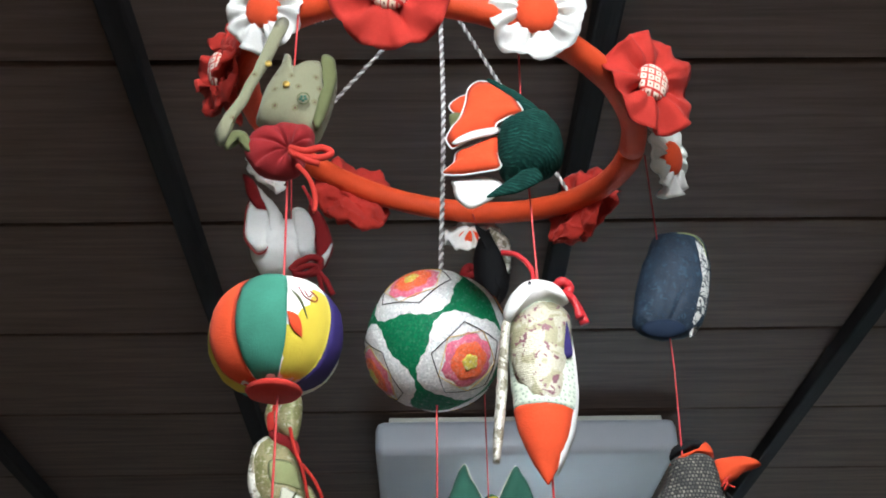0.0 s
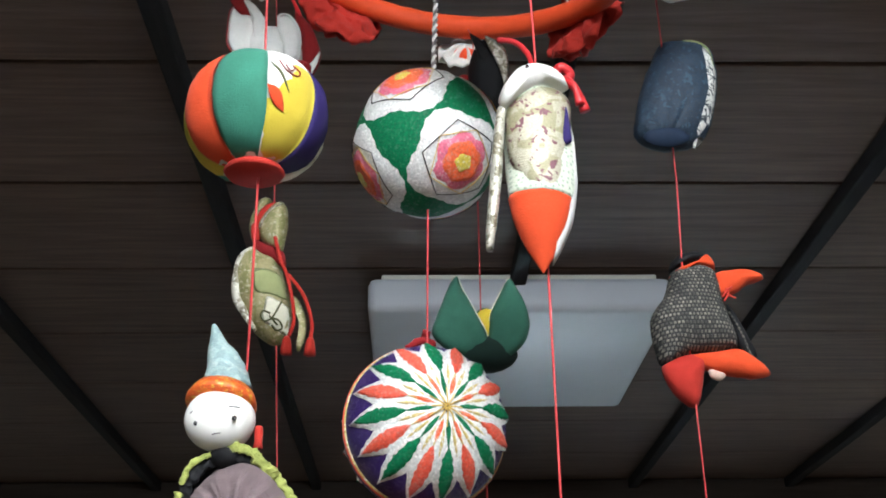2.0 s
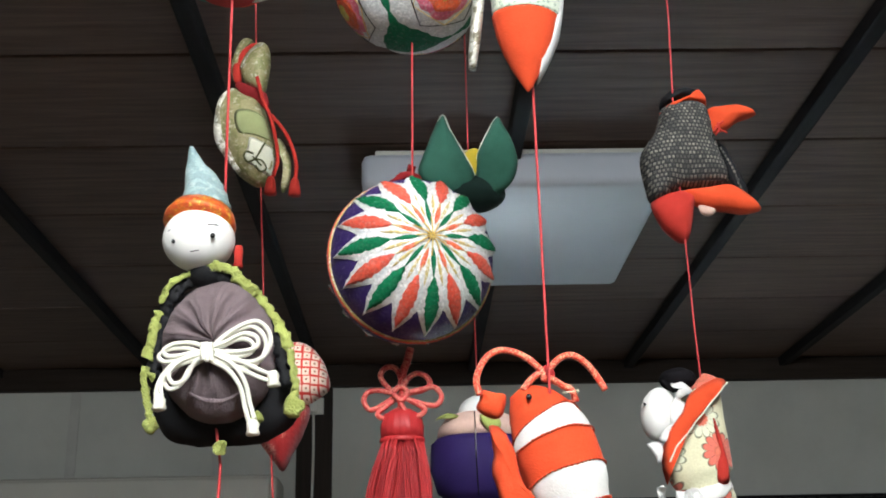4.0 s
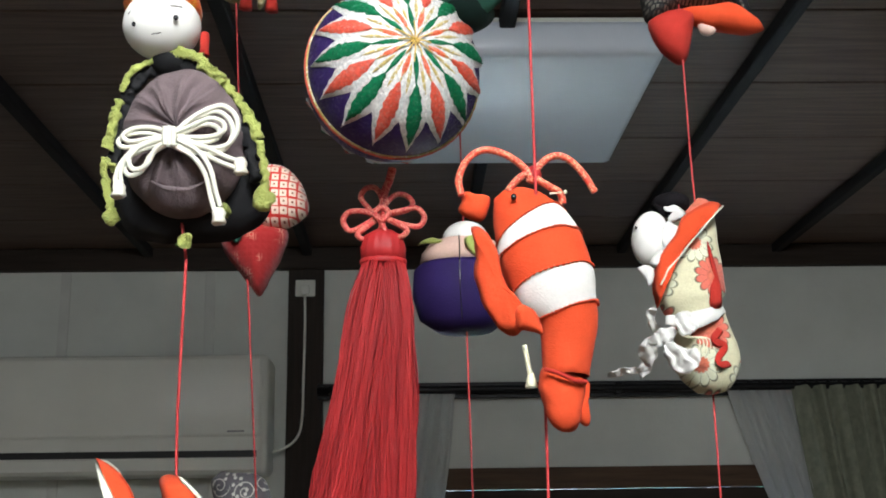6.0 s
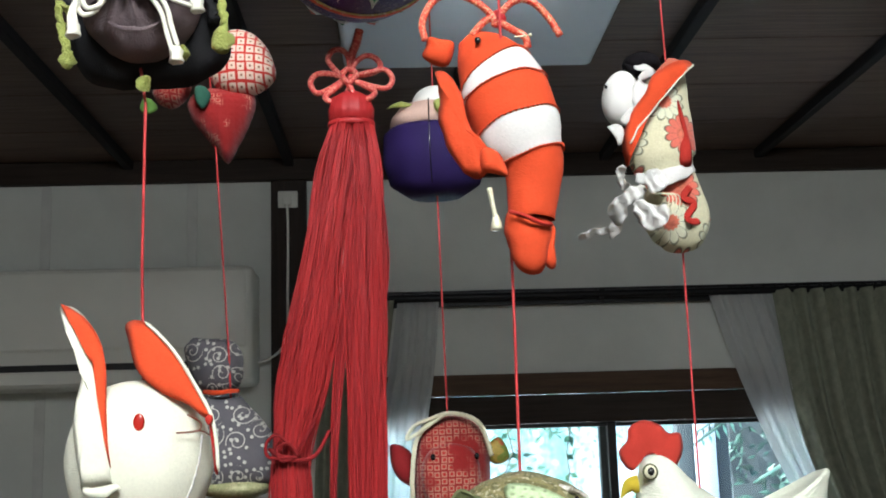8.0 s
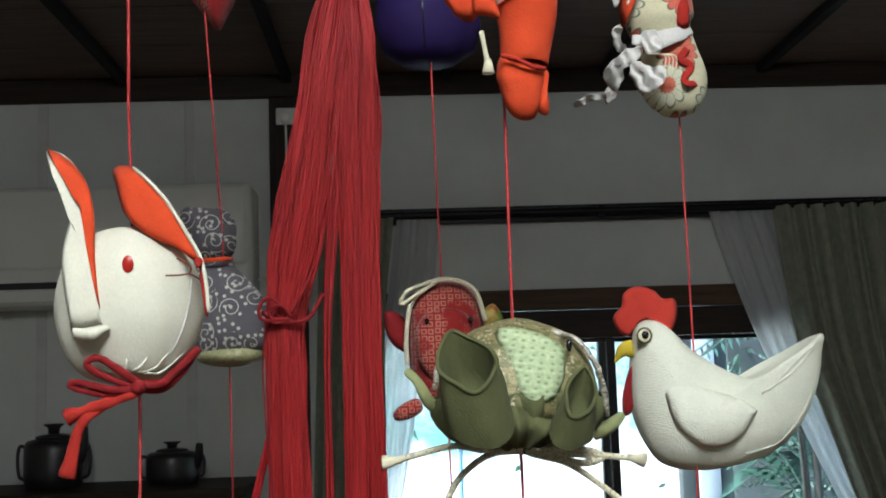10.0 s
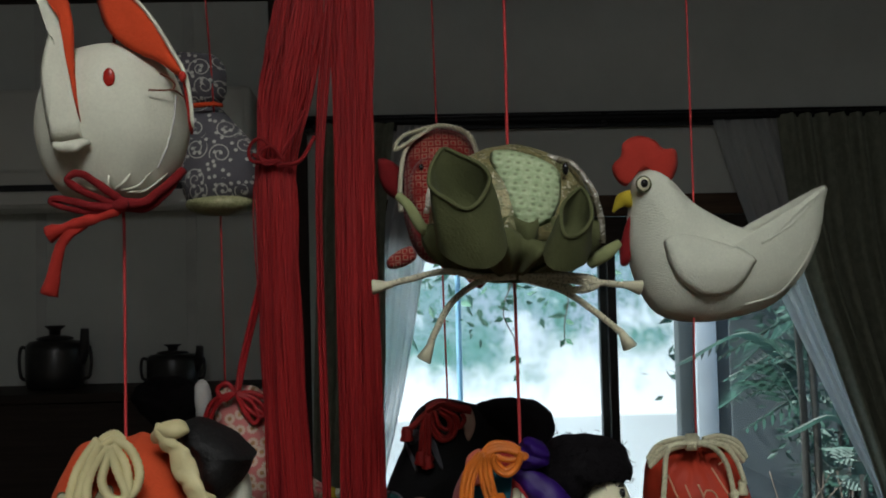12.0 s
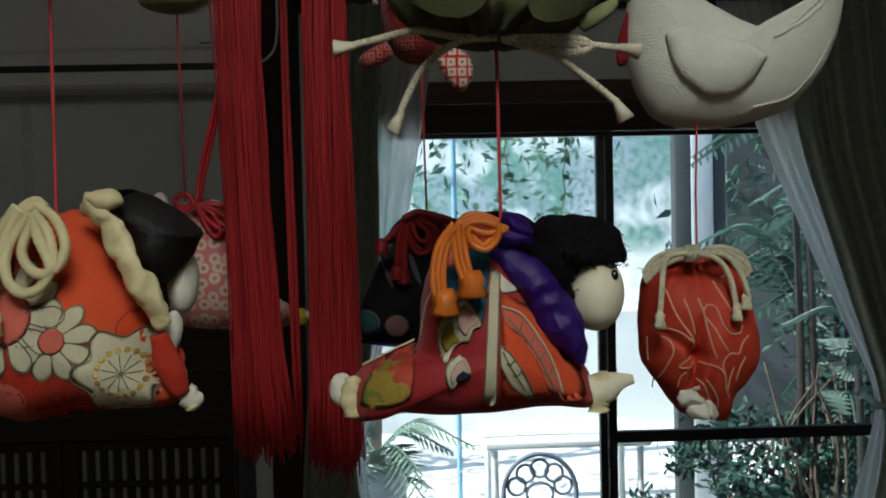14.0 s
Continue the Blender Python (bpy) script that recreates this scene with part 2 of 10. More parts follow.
MIDNIGHT = cloth("midnight_blue_cloth", (0.010, 0.020, 0.042), 0.75, sheen=0.0)
PURPLE = cloth("purple_crepe", (0.018, 0.008, 0.07), 0.75, sheen=0.0)
GREEN = cloth("green_cotton", (0.045, 0.20, 0.135))
# Dimmer light on the bulb is put into this darker green.
LEAFGREEN = cloth("dull_green_cotton", (0.032, 0.115, 0.078))
STRAWGREEN = cloth("grass_green_cotton", (0.10, 0.20, 0.04))
DARKGREEN = ribbed("dark_green_knit", (0.007, 0.032, 0.025))
YELLOW = cloth("yellow_cotton", (0.54, 0.42, 0.035))
LIME = cloth("lime_chenille", (0.37, 0.41, 0.11), size=0.002, depth=0.0014)
MAUVE = cloth("grey_mauve_crepe", (0.180, 0.135, 0.14), size=0.0016, depth=0.0011, vary=0.3)
HATBLUE = brocade("pale_blue_silk", (0.33, 0.45, 0.44), (0.25, 0.36, 0.36), (0.40, 0.50, 0.48), 80.0)
GOLDBAND = brocade("orange_gold_silk", (0.66, 0.10, 0.02), (0.70, 0.16, 0.02), (0.75, 0.42, 0.06), 150.0, 0.35)
OLIVE = cloth("olive_cotton", (0.105, 0.115, 0.048), size=0.0014, vary=0.12)
PALEOLIVE = cloth("pale_olive_cotton", (0.30, 0.33, 0.15))
OLIVEPRINT = blossoms("olive_print", (0.19, 0.19, 0.115), (0.16, 0.16, 0.08), (0.10, 0.05, 0.03), 75.0, 6.0, (0.08, 0.05, 0.02), size=0.17)
GOLDBRO = brocade("gold_green_brocade", (0.34, 0.31, 0.15), (0.24, 0.24, 0.09), (0.52, 0.48, 0.33), 120.0)
BIRDBRO = brocade("cream_wine_brocade", (0.46, 0.43, 0.32), (0.31, 0.29, 0.17), (0.17, 0.06, 0.08), 85.0)
SILVER = brocade("silver_brocade", (0.52, 0.50, 0.42), (0.20, 0.18, 0.12), (0.75, 0.73, 0.66), 150.0, 0.3)
MINT = blossoms("mint_dotted_cotton", (0.62, 0.68, 0.55), (0.42, 0.52, 0.40), (0.3, 0.42, 0.3), 300.0, 4.0, size=0.25)
BLUEPRINT = brocade("navy_printed_cotton", (0.007, 0.022, 0.045), (0.010, 0.029, 0.056), (0.022, 0.056, 0.092), 90.0, 0.7)
WHITEPRINT = scrolls("white_printed_cotton", (0.72, 0.72, 0.68), (0.03, 0.04, 0.05), 130.0, 0.06, False)
SHIBORI = tie_dye("red_tie_dye")
SHIBORI2 = tie_dye("deep_red_tie_dye", (0.24, 0.010, 0.009), (0.40, 0.17, 0.12), 230.0, (0.34, 0.015, 0.012), 0.19, 0.52)
STRAWRED = tie_dye("red_dotted_silk", (0.27, 0.010, 0.010), (0.58, 0.26, 0.18), 240.0, (0.38, 0.02, 0.02), 0.22, 0.40)
DAISY = blossoms("cream_daisy_print", (0.62, 0.60, 0.40), (0.64, 0.66, 0.48), (0.68, 0.17, 0.10), 34.0, 12.0, second=(0.66, 0.15, 0.10))
PINKPRINT = blossoms("pink_blossom_print", (0.62, 0.20, 0.18), (0.70, 0.55, 0.42), (0.55, 0.30, 0.14), 140.0, 12.0, (0.6, 0.3, 0.25), size=0.5)
BROCRED = brocade("red_green_brocade", (0.50, 0.06, 0.03), (0.42, 0.30, 0.05), (0.20, 0.26, 0.04), 55.0)
TEAL = cloth("teal_cotton", (0.02, 0.16, 0.24))
SCROLLGREY = vines("grey_scroll_print", (0.105, 0.10, 0.11), (0.55, 0.53, 0.47), 72.0)
CREAMSHELL = brocade("cream_gold_brocade", (0.30, 0.31, 0.15), (0.38, 0.37, 0.20), (0.24, 0.26, 0.11), 200.0, 0.45)
GOLD = plain("gold_thread", (0.70, 0.48, 0.12), 0.35, 0.2, 300.0, 0.0008, 0.6, fine=900.0)
BEAD = plain("black_bead", (0.006, 0.006, 0.007), 0.15, 0.1, 20.0, 0.0, spec=0.6)
EYERED = plain("red_bead", (0.40, 0.02, 0.012), 0.25, 0.1, 20.0, 0.0, spec=0.5)
SKIN = cloth("pale_pink_crepe", (0.62, 0.42, 0.34))
TEM_GREEN = thread("green_embroidery", (0.0, 0.15, 0.055), 0.03, 0.75)
TEM_WHITE = thread("white_glitter_thread", (0.76, 0.75, 0.72), 0.9)
TEM_PINK = thread("pink_embroidery", (0.72, 0.13, 0.22), 0.25)
TEM_ORANGE = thread("orange_embroidery", (0.80, 0.11, 0.02), 0.15)
TEM_YELLOW = thread("yellow_embroidery", (0.62, 0.50, 0.06), 0.4)
TEM_RED = thread("red_embroidery", (0.74, 0.085, 0.04), 0.12)
TEM_NAVY = thread("navy_embroidery", (0.035, 0.015, 0.12), 0.05)
TEM_GOLD = thread("gold_embroidery", (0.60, 0.46, 0.14), 0.7)


def woven_tweed():
    """Coarse black cloth with rows of pale flecks."""
    n = Nodes("black_fleck_weave")
    b = n.t.nodes.new("ShaderNodeTexBrick")
    n.put(b.inputs["Vector"], n.flat())
    for key, value in (("Scale", 1.0), ("Brick Width", 0.0028), ("Row Height", 0.0031), ("Mortar Size", 0.0007), ("Mortar Smooth", 0.5)):
        b.inputs[key].default_value = value
    b.inputs["Color1"].default_value, b.inputs["Color2"].default_value = (0.30, 0.28, 0.23, 1), (0.06, 0.06, 0.055, 1)
    b.inputs["Mortar"].default_value = (0.03, 0.03, 0.03, 1)
    col = n.mix(n.math("MULTIPLY", n.step(n.noise(300.0), 0.35, 0.7), 0.7), b.outputs[0], (0.035, 0.035, 0.034))
    return n.done(col, 0.85, b.outputs[1], -0.0009)


TWEED = woven_tweed()


def knitted():
    """Pale green knitting with rows of small dark gaps."""
    n = Nodes("pale_green_knitting")
    v = n.cells(n.add("ShaderNodeMapping", Vector=n.flat(), Rotation=(0.0, 0.0, 0.2), Scale=(210.0, 330.0, 1.0)), 1.0, 0.35)
    gap = n.math("SUBTRACT", 1.0, n.step(v["Distance"], 0.08, 0.30))
    col = n.mix(n.step(n.noise(500.0, 2.0), 0.3, 0.7), (0.36, 0.48, 0.26), (0.52, 0.62, 0.38))
    col = n.mix(n.math("MULTIPLY", gap, 0.6), col, (0.12, 0.15, 0.07))
    return n.done(col, 0.8, v["Distance"], 0.0008)


KNIT = knitted()
FLECKCORD = braided("cream_and_olive_braid", (0.70, 0.66, 0.46), (0.16, 0.15, 0.08), 0.20)
CREAMCORD = braided("cream_silk_braid", (0.72, 0.70, 0.47), (0.34, 0.33, 0.19), 0.18)
REDBRAID = braided("red_silk_braid", (0.46, 0.022, 0.022), (0.78, 0.30, 0.20), 0.42)
ORANGEBRAID = braided("orange_red_braid", (0.66, 0.05, 0.02), (0.85, 0.50, 0.28))


def cloud_print():
    """White cotton with a yellow cloud printed over its lower side."""
    n = Nodes("white_and_yellow_print")
    x, y, z = n.xyz()
    f = n.math("MULTIPLY", n.math("SUBTRACT", n.math("MULTIPLY", x, 1.6), n.math("ADD", z, 0.030)), 32.0)
    v = n.cells(n.flat(), 60.0, 0.8)[0]
    f = n.math("SUBTRACT", f, n.math("MULTIPLY", n.math("SUBTRACT", v, 0.35), 0.9))
    col = n.mix(n.step(f, -0.02, 0.02), (0.74, 0.73, 0.68), (0.54, 0.42, 0.035))
    return n.done(col, 0.85, weave(n, 0.0011), 0.0004, sheen=0.1)


CLOUDPRINT = cloud_print()

# ---------------------------------------------------------------- shapes: each is (vertices, faces)


def spline(pts, n=6, closed=False):
    """A smooth line through the points."""
    p = [np.array(q, float) for q in pts]
    if closed:
        p = [p[-1], *p, p[0], p[1]]
    else:
        p = [2 * p[0] - p[1], *p, 2 * p[-1] - p[-2]]
    out = []
    for a, b, c, d in zip(p, p[1:], p[2:], p[3:]):
        for i in range(n):
            t = i / n
            out.append(0.5 * (2 * b + (c - a) * t + (2 * a - 5 * b + 4 * c - d) * t * t + (3 * b - a - 3 * c + d) * t**3))
    if not closed:
        out.append(p[-2])
    return out


def grid_faces(rows, cols, wrap=True):
    out = []
    for i in range(rows - 1):
        for j in range(cols if wrap else cols - 1):
            k = (j + 1) % cols
            out.append((i * cols + j, i * cols + k, (i + 1) * cols + k, (i + 1) * cols + j))
    return out


def sweep(pts, rad, seg=10, flat=1.0, n=6, ridges=0, deep=0.0):
    """A tube along a smooth line; rad: one radius or one a point; flat: its depth against its width; ridges run along it."""
    rad = rad if isinstance(rad, (list, tuple)) else [rad] * len(pts)
    rows = spline([(*p, r) for p, r in zip(pts, rad)], n) if len(pts) > 2 or n > 1 else [np.array((*p, r), float) for p, r in zip(pts, rad)]
    pos, rr = [r[:3] for r in rows], [max(r[3], 1e-5) for r in rows]
    verts, side = [], np.array((0.0, 1.0, 0.0))
    for i, p in enumerate(pos):
        t = pos[min(i + 1, len(pos) - 1)] - pos[max(i - 1, 0)]
        t = t / (np.linalg.norm(t) + 1e-12)
        s = side - t * (side @ t)
        if np.linalg.norm(s) < 0.05:
            s = np.cross(t, (1.0, 0.0, 0.0))
        side = s / np.linalg.norm(s)
        other = np.cross(t, side)
        for j in range(seg):
            a = 2 * math.pi * j / seg
            k = rr[i] * (1 + deep * math.cos(ridges * a)) if ridges else rr[i]
            verts.append(p + k * (math.cos(a) * other + flat * math.sin(a) * side))
    faces = grid_faces(len(pos), seg)
    m = len(verts)
    verts += [pos[0], pos[-1]]
    faces += [(m, (j + 1) % seg, j) for j in range(seg)]
    last = (len(pos) - 1) * seg
    faces += [(m + 1, last + j, last + (j + 1) % seg) for j in range(seg)]
    return verts, faces


def rope(pts, r, strands=2, pitch=None, n=10, seg=6, lay=(0.52, 0.56), phase=0.0):
    """A cord laid of several strands."""
    line = [np.array(p, float) for p in spline(pts, n)]
    pitch = pitch or r * 5.0
    fine, dist = [line[0]], [0.0]
    for a, b in zip(line, line[1:]):
        gap = np.linalg.norm(b - a)
        k = max(1, int(gap / (abs(pitch) / 6)))
        for i in range(1, k + 1):
            fine.append(a + (b - a) * i / k)
            dist.append(dist[-1] + gap / k)
    out = ([], [])
    side = np.array((0.0, 1.0, 0.0))
    axes = []
    for i, p in enumerate(fine):
        t = fine[min(i + 1, len(fine) - 1)] - fine[max(i - 1, 0)]
        t = t / (np.linalg.norm(t) + 1e-12)
        s = side - t * (side @ t)
        if np.linalg.norm(s) < 0.05:
            s = np.cross(t, (1.0, 0.0, 0.0))
        side = s / np.linalg.norm(s)
        axes.append((side, np.cross(t, side)))
    for k in range(strands):
        path = []
        for p, d, (a, b) in zip(fine, dist, axes):
            w = 2 * math.pi * (d / pitch + k / strands + phase)
            path.append(p + lay[0] * r * (math.cos(w) * a + math.sin(w) * b))
        out = joined(out, sweep(path, r * lay[1], seg, n=1))
    return out


def braid(pts, r, n=8):
    """A round plaited cord, with the fine ribs of its plaiting."""
    line = [np.array(p, float) for p in spline(pts, n)]
    path = [line[0]]
    for p, q in zip(line, line[1:]):
        k = max(1, round(np.linalg.norm(q - p) / (0.55 * r)))
        path += [p + (q - p) * i / k for i in range(1, k + 1)]
    return sweep(path, [r * (1.0 if i % 2 else 0.84) for i in range(len(path))], 9, n=1)


def joined(*shapes):
    verts, faces = [], []
    for v, f in shapes:
        m = len(verts)
        verts += list(v)
        faces += [tuple(i + m for i in q) for q in f]
    return verts, faces


def moved(shape, m):
    return [m @ Vector(v) for v in shape[0]], shape[1]


def lathe(prof, seg=32, lobes=0, amp=0.0, sx=1.0, sy=1.0, turn=0.0):
    """Turned about z from (radius, height) pairs; lobes: gathers of depth amp."""
    verts = []
    for r, z in prof:
        for j in range(seg):
            a = 2 * math.pi * j / seg + turn
            k = r * (1 + amp * (abs(math.cos(lobes * a / 2)) - 0.6)) if lobes else r
            verts.append((k * math.cos(a) * sx, k * math.sin(a) * sy, z))
    faces = grid_faces(len(prof), seg)
    m, last = len(verts), (len(prof) - 1) * seg
    verts += [(0, 0, prof[0][1]), (0, 0, prof[-1][1])]
    faces += [(m, (j + 1) % seg, j) for j in range(seg)] + [(m + 1, last + j, last + (j + 1) % seg) for j in range(seg)]
    return verts, faces


def egg(rx, ry, rz, seg=24, rows=14, lobes=0, amp=0.0, taper=0.0):
    prof = []
    for i in range(rows + 1):
        a = math.pi * (i / rows - 0.5) * 0.998
        prof.append((math.cos(a) * (1 + taper * math.sin(a)), math.sin(a) * rz))
    return lathe(prof, seg, lobes, amp, rx, ry)


def sector(prof, a0, a1, seg=8, puff=0.03, off=0.0):
    """One gore of a turned shape, with a skin's thickness, puffed between its seams."""
    front, back = [], []
    for r, z in prof:
        for j in range(seg + 1):
            a = radians(a0 + (a1 - a0) * j / seg)
            k = r * (1 + puff * math.sin(math.pi * j / seg) ** 0.6) + off
            front.append((k * math.sin(a), -k * math.cos(a), z))
            back.append(((k - 0.0015) * math.sin(a), -(k - 0.0015) * math.cos(a), z))
    cols, rows = seg + 1, len(prof)
    faces = grid_faces(rows, cols, False)
    m = len(front)
    faces += [tuple(i + m for i in reversed(f)) for f in faces]
    for i in range(rows - 1):
        for j in (0, cols - 1):
            a, b = i * cols + j, (i + 1) * cols + j
            faces.append((a, b, b + m, a + m))
    return front + back, faces


def pillow(outline, thick, n=5, rings=7, power=0.5, mid=None, bend=None):
    """A stuffed or flat cloth piece from its outline in x and z; bend(x, z) shifts its depth."""
    edge = spline(outline, n, True)
    c = np.array(mid, float) if mid else sum(edge) / len(edge)
    cols = len(edge)
    verts, faces = [], []

    def depth(x, z):
        return bend(x, z) if bend else 0.0

    for s in (-1, 1):
        base = len(verts)
        for i in range(rings):
            k = 1 - i / rings
            h = thick * (1 - k * k) ** power
            for p in edge:
                q = c + (p - c) * k
                verts.append((q[0], s * h + depth(*q), q[1]))
        verts.append((c[0], s * thick + depth(*c), c[1]))
        f = [tuple(q) for q in grid_faces(rings, cols)]
        f += [((rings - 1) * cols + j, (rings - 1) * cols + (j + 1) % cols, rings * cols) for j in range(cols)]
        faces += [tuple(v + base for v in (q if s > 0 else reversed(q))) for q in f]
    half = rings * cols + 1
    swap = {half + j: j for j in range(cols)}
    return verts, [tuple(swap.get(i, i) for i in f) for f in faces]


def leafy(outline, thick, bend=None, n=4):
    return pillow(outline, thick, n, 4, 0.35, bend=bend)


def mm(pts):
    return [(a / 1000, b / 1000) for a, b in pts]


def front_of(shape, lift):
    """The depth of a stuffed piece's front at x and z, a little proud of it."""
    skin = BVHTree.FromPolygons([tuple(p) for p in shape[0]], shape[1])

    def y(x, z):
        hit = skin.ray_cast((x, -1.0, z), (0.0, 1.0, 0.0))[0] or skin.find_nearest((x, 0.0, z))[0]
        return hit.y - lift

    return y


def motif(outline, y):
    """A flat printed or sewn-on patch that follows the cloth under it."""
    v, f = pillow(outline, 0.0002, 4, 5)
    return [(p[0], y(p[0], p[2]) + p[1], p[2]) for p in v], f


def stroke(outline, y, r):
    """A thin printed line that follows the cloth under it."""
    return sweep([(a, y(a, b), b) for a, b in (tuple(q) for q in spline(outline, 5))], r, 5, 0.6, n=1)


def crumpled(shape, amp, size, seed=0.0):
    """Cloth creases: the points shift by a little noise."""
    out = []
    for v in shape[0]:
        p = Vector(v)
        d = noise.noise_vector(p / size + Vector((seed, seed * 1.7, -seed)))
        e = noise.noise_vector(p / (size * 0.4) + Vector((seed, 5.0, seed)))
        out.append(p + d * amp + e * amp * 0.4)
    return out, shape[1]


def fuzzy(shape, count, length, r, seed, fall=0.4):
    """Short hairs standing out of a rounded shape, drooping a little."""
    rng = np.random.RandomState(seed)
    v = np.array([tuple(p) for p in shape[0]])
    mid = v.mean(axis=0)
    out = []
    for i in rng.randint(0, len(v), count):
        d = v[i] - mid
        d = d / (np.linalg.norm(d) + 1e-9) + rng.normal(0, 0.7, 3)
        d = d / np.linalg.norm(d)
        s = length * rng.uniform(0.5, 1.2)
        p = v[i] + rng.normal(0, 0.0012, 3)
        out.append(sweep([p - d * 0.002, p + d * s * 0.5, p + d * s + np.array((0, 0, -fall * s))], [r, r * 0.8, r * 0.2], 4, n=2))
    return joined(shape, *out)


def block(x0, x1, y0, y1, z0, z1, bevel=0.0):
    bm = bmesh.new()
    bmesh.ops.create_cube(bm, size=1.0)
    for v in bm.verts:
        v.co = Vector(((x0 + x1) / 2 + v.co.x * (x1 - x0), (y0 + y1) / 2 + v.co.y * (y1 - y0), (z0 + z1) / 2 + v.co.z * (z1 - z0)))
    if bevel:
        bmesh.ops.bevel(bm, geom=bm.edges[:], offset=bevel, segments=2, affect="EDGES", profile=0.5)
    bm.verts.index_update()
    shape = [v.co.copy() for v in bm.verts], [tuple(v.index for v in f.verts) for f in bm.faces]
    bm.free()
    return shape


def mesh_of(name, shape, material, smooth=True):
    me = bpy.data.meshes.new(name)
    me.from_pydata([tuple(v) for v in shape[0]], [], shape[1])
    me.materials.append(material)
    if smooth:
        me.polygons.foreach_set("use_smooth", [True] * len(me.polygons))
    me.update()
    return me


def part(name, shape, material, parent, label="", smooth=True):
    ob = new(name, mesh_of(name, shape, material, smooth))
    ob.parent = parent
    return tagged(ob, label)


def thing(name, place, label, category, group="", kind=""):
    ob = new(name)
    ob.location = place
    ob.empty_display_size = 0.02
    return tagged(ob, label, category, group, kind)


def solid(name, shape, material, label, category, group="", kind="", place=(0, 0, 0), smooth=True):
    ob = new(name, mesh_of(name, shape, material, smooth))
    ob.location = place
    return tagged(ob, label, category, group, kind)


def doll(name, place, pieces, label, lean=0.0):
    """A cloth doll: one mesh, with its cloths as material slots."""
    verts, faces, index, mats = [], [], [], []
    for shape, material in pieces:
        if material not in mats:
            mats.append(material)
        m = len(verts)
        verts += [(v[0], v[1] + lean * min(v[2], 0.03), v[2]) for v in shape[0]]
        faces += [tuple(i + m for i in f) for f in shape[1]]
        index += [mats.index(material)] * len(shape[1])
    me = bpy.data.meshes.new(name)
    me.from_pydata(verts, [], faces)
    for m in mats:
        me.materials.append(m)
    me.polygons.foreach_set("material_index", index)
    me.polygons.foreach_set("use_smooth", [True] * len(faces))
    me.update()
    ob = new(name, me)
    ob.location = place
    return tagged(ob, label, "doll", "hanging ornaments")


class Plan:
    """Points of an ornament in its own small unit, across (x), up (z) and back (y)."""

    def __init__(self, ux, uz=None):
        self.ux, self.uz = ux / 1000, (uz or ux) / 1000

    def __call__(self, x, z, y=0.0):
        return (x * self.ux, y, z * self.uz)

    def line(self, *xz, y=0.0):
        return [self(a, b, y) for a, b in zip(xz[::2], xz[1::2])]

    def ring(self, *xz):
        return [(a * self.ux, b * self.uz) for a, b in zip(xz[::2], xz[1::2])]


# ---------------------------------------------------------------- the room
WALLPAINT = plain("grey_white_plaster", (0.64, 0.65, 0.60), 0.85, 0.10, 3.0, 0.0006, fine=90.0)
JOINTGREY = plain("grey_joint_strip", (0.60, 0.60, 0.56), 0.85)
DARKWOOD = timber("dark_stained_wood", (0.030, 0.021, 0.016), "z")
DARKWOOD_X = timber("dark_stained_wood_level", (0.034, 0.024, 0.018), "x")
BROWNWOOD = timber("brown_lintel_wood", (0.085, 0.05, 0.03), "x")
BOARD = timber("smoked_ceiling_board", (0.136, 0.093, 0.074), "x", 0.6, 0.3)
BATTEN = timber("black_ceiling_batten", (0.014, 0.012, 0.012), "y", 0.75)
FLOORWOOD = timber("brown_floor_board", (0.14, 0.09, 0.055), "y", 0.5)
PLASTIC = plain("ivory_plastic", (0.72, 0.71, 0.64), 0.4, 0.05, 4.0, 0.0001)
PLASTICDARK = plain("dark_slot_plastic", (0.02, 0.02, 0.02), 0.5)
METALFRAME = plain("dark_bronze_aluminium", (0.022, 0.020, 0.019), 0.4, 0.15, 30.0, 0.0001, 0.5)
IRON = plain("black_iron", (0.015, 0.015, 0.016), 0.45, 0.2, 40.0, 0.0003, 0.6)

WALL_Y = 4.13
X0, X1, Y0, Y1, CEIL = -2.7, 2.7, -2.2, WALL_Y, 2.5
OPEN_L, OPEN_R, OPEN_T = -0.20, 1.78, 1.563


def setting(name, shape, material, label, smooth=False):
    return solid(name, shape, material, label, name.split("_")[0], kind="structure", smooth=smooth)


setting("floor", block(X0 - 0.1, X1 + 0.1, Y0 - 0.1, Y1 + 0.12, -0.1, 0.0), FLOORWOOD, "brown wooden floor of the room")
north = joined(
    block(X0, OPEN_L, Y1, Y1 + 0.12, 0, CEIL + 0.05),
    block(OPEN_R, X1, Y1, Y1 + 0.12, 0, CEIL + 0.05),
    block(OPEN_L, OPEN_R, Y1, Y1 + 0.12, OPEN_T + 0.14, CEIL + 0.05),
)
setting("wall_north", north, WALLPAINT, "pale grey plastered wall with a wide garden window")
setting("wall_south", block(X0, X1, Y0 - 0.12, Y0, 0, CEIL + 0.05), WALLPAINT, "pale grey plastered wall behind the camera")
setting("wall_west", block(X0 - 0.12, X0, Y0 - 0.12, Y1 + 0.12, 0, CEIL + 0.05), WALLPAINT, "pale grey plastered side wall")
setting("wall_east", block(X1, X1 + 0.12, Y0 - 0.12, Y1 + 0.12, 0, CEIL + 0.05), WALLPAINT, "pale grey plastered side wall")

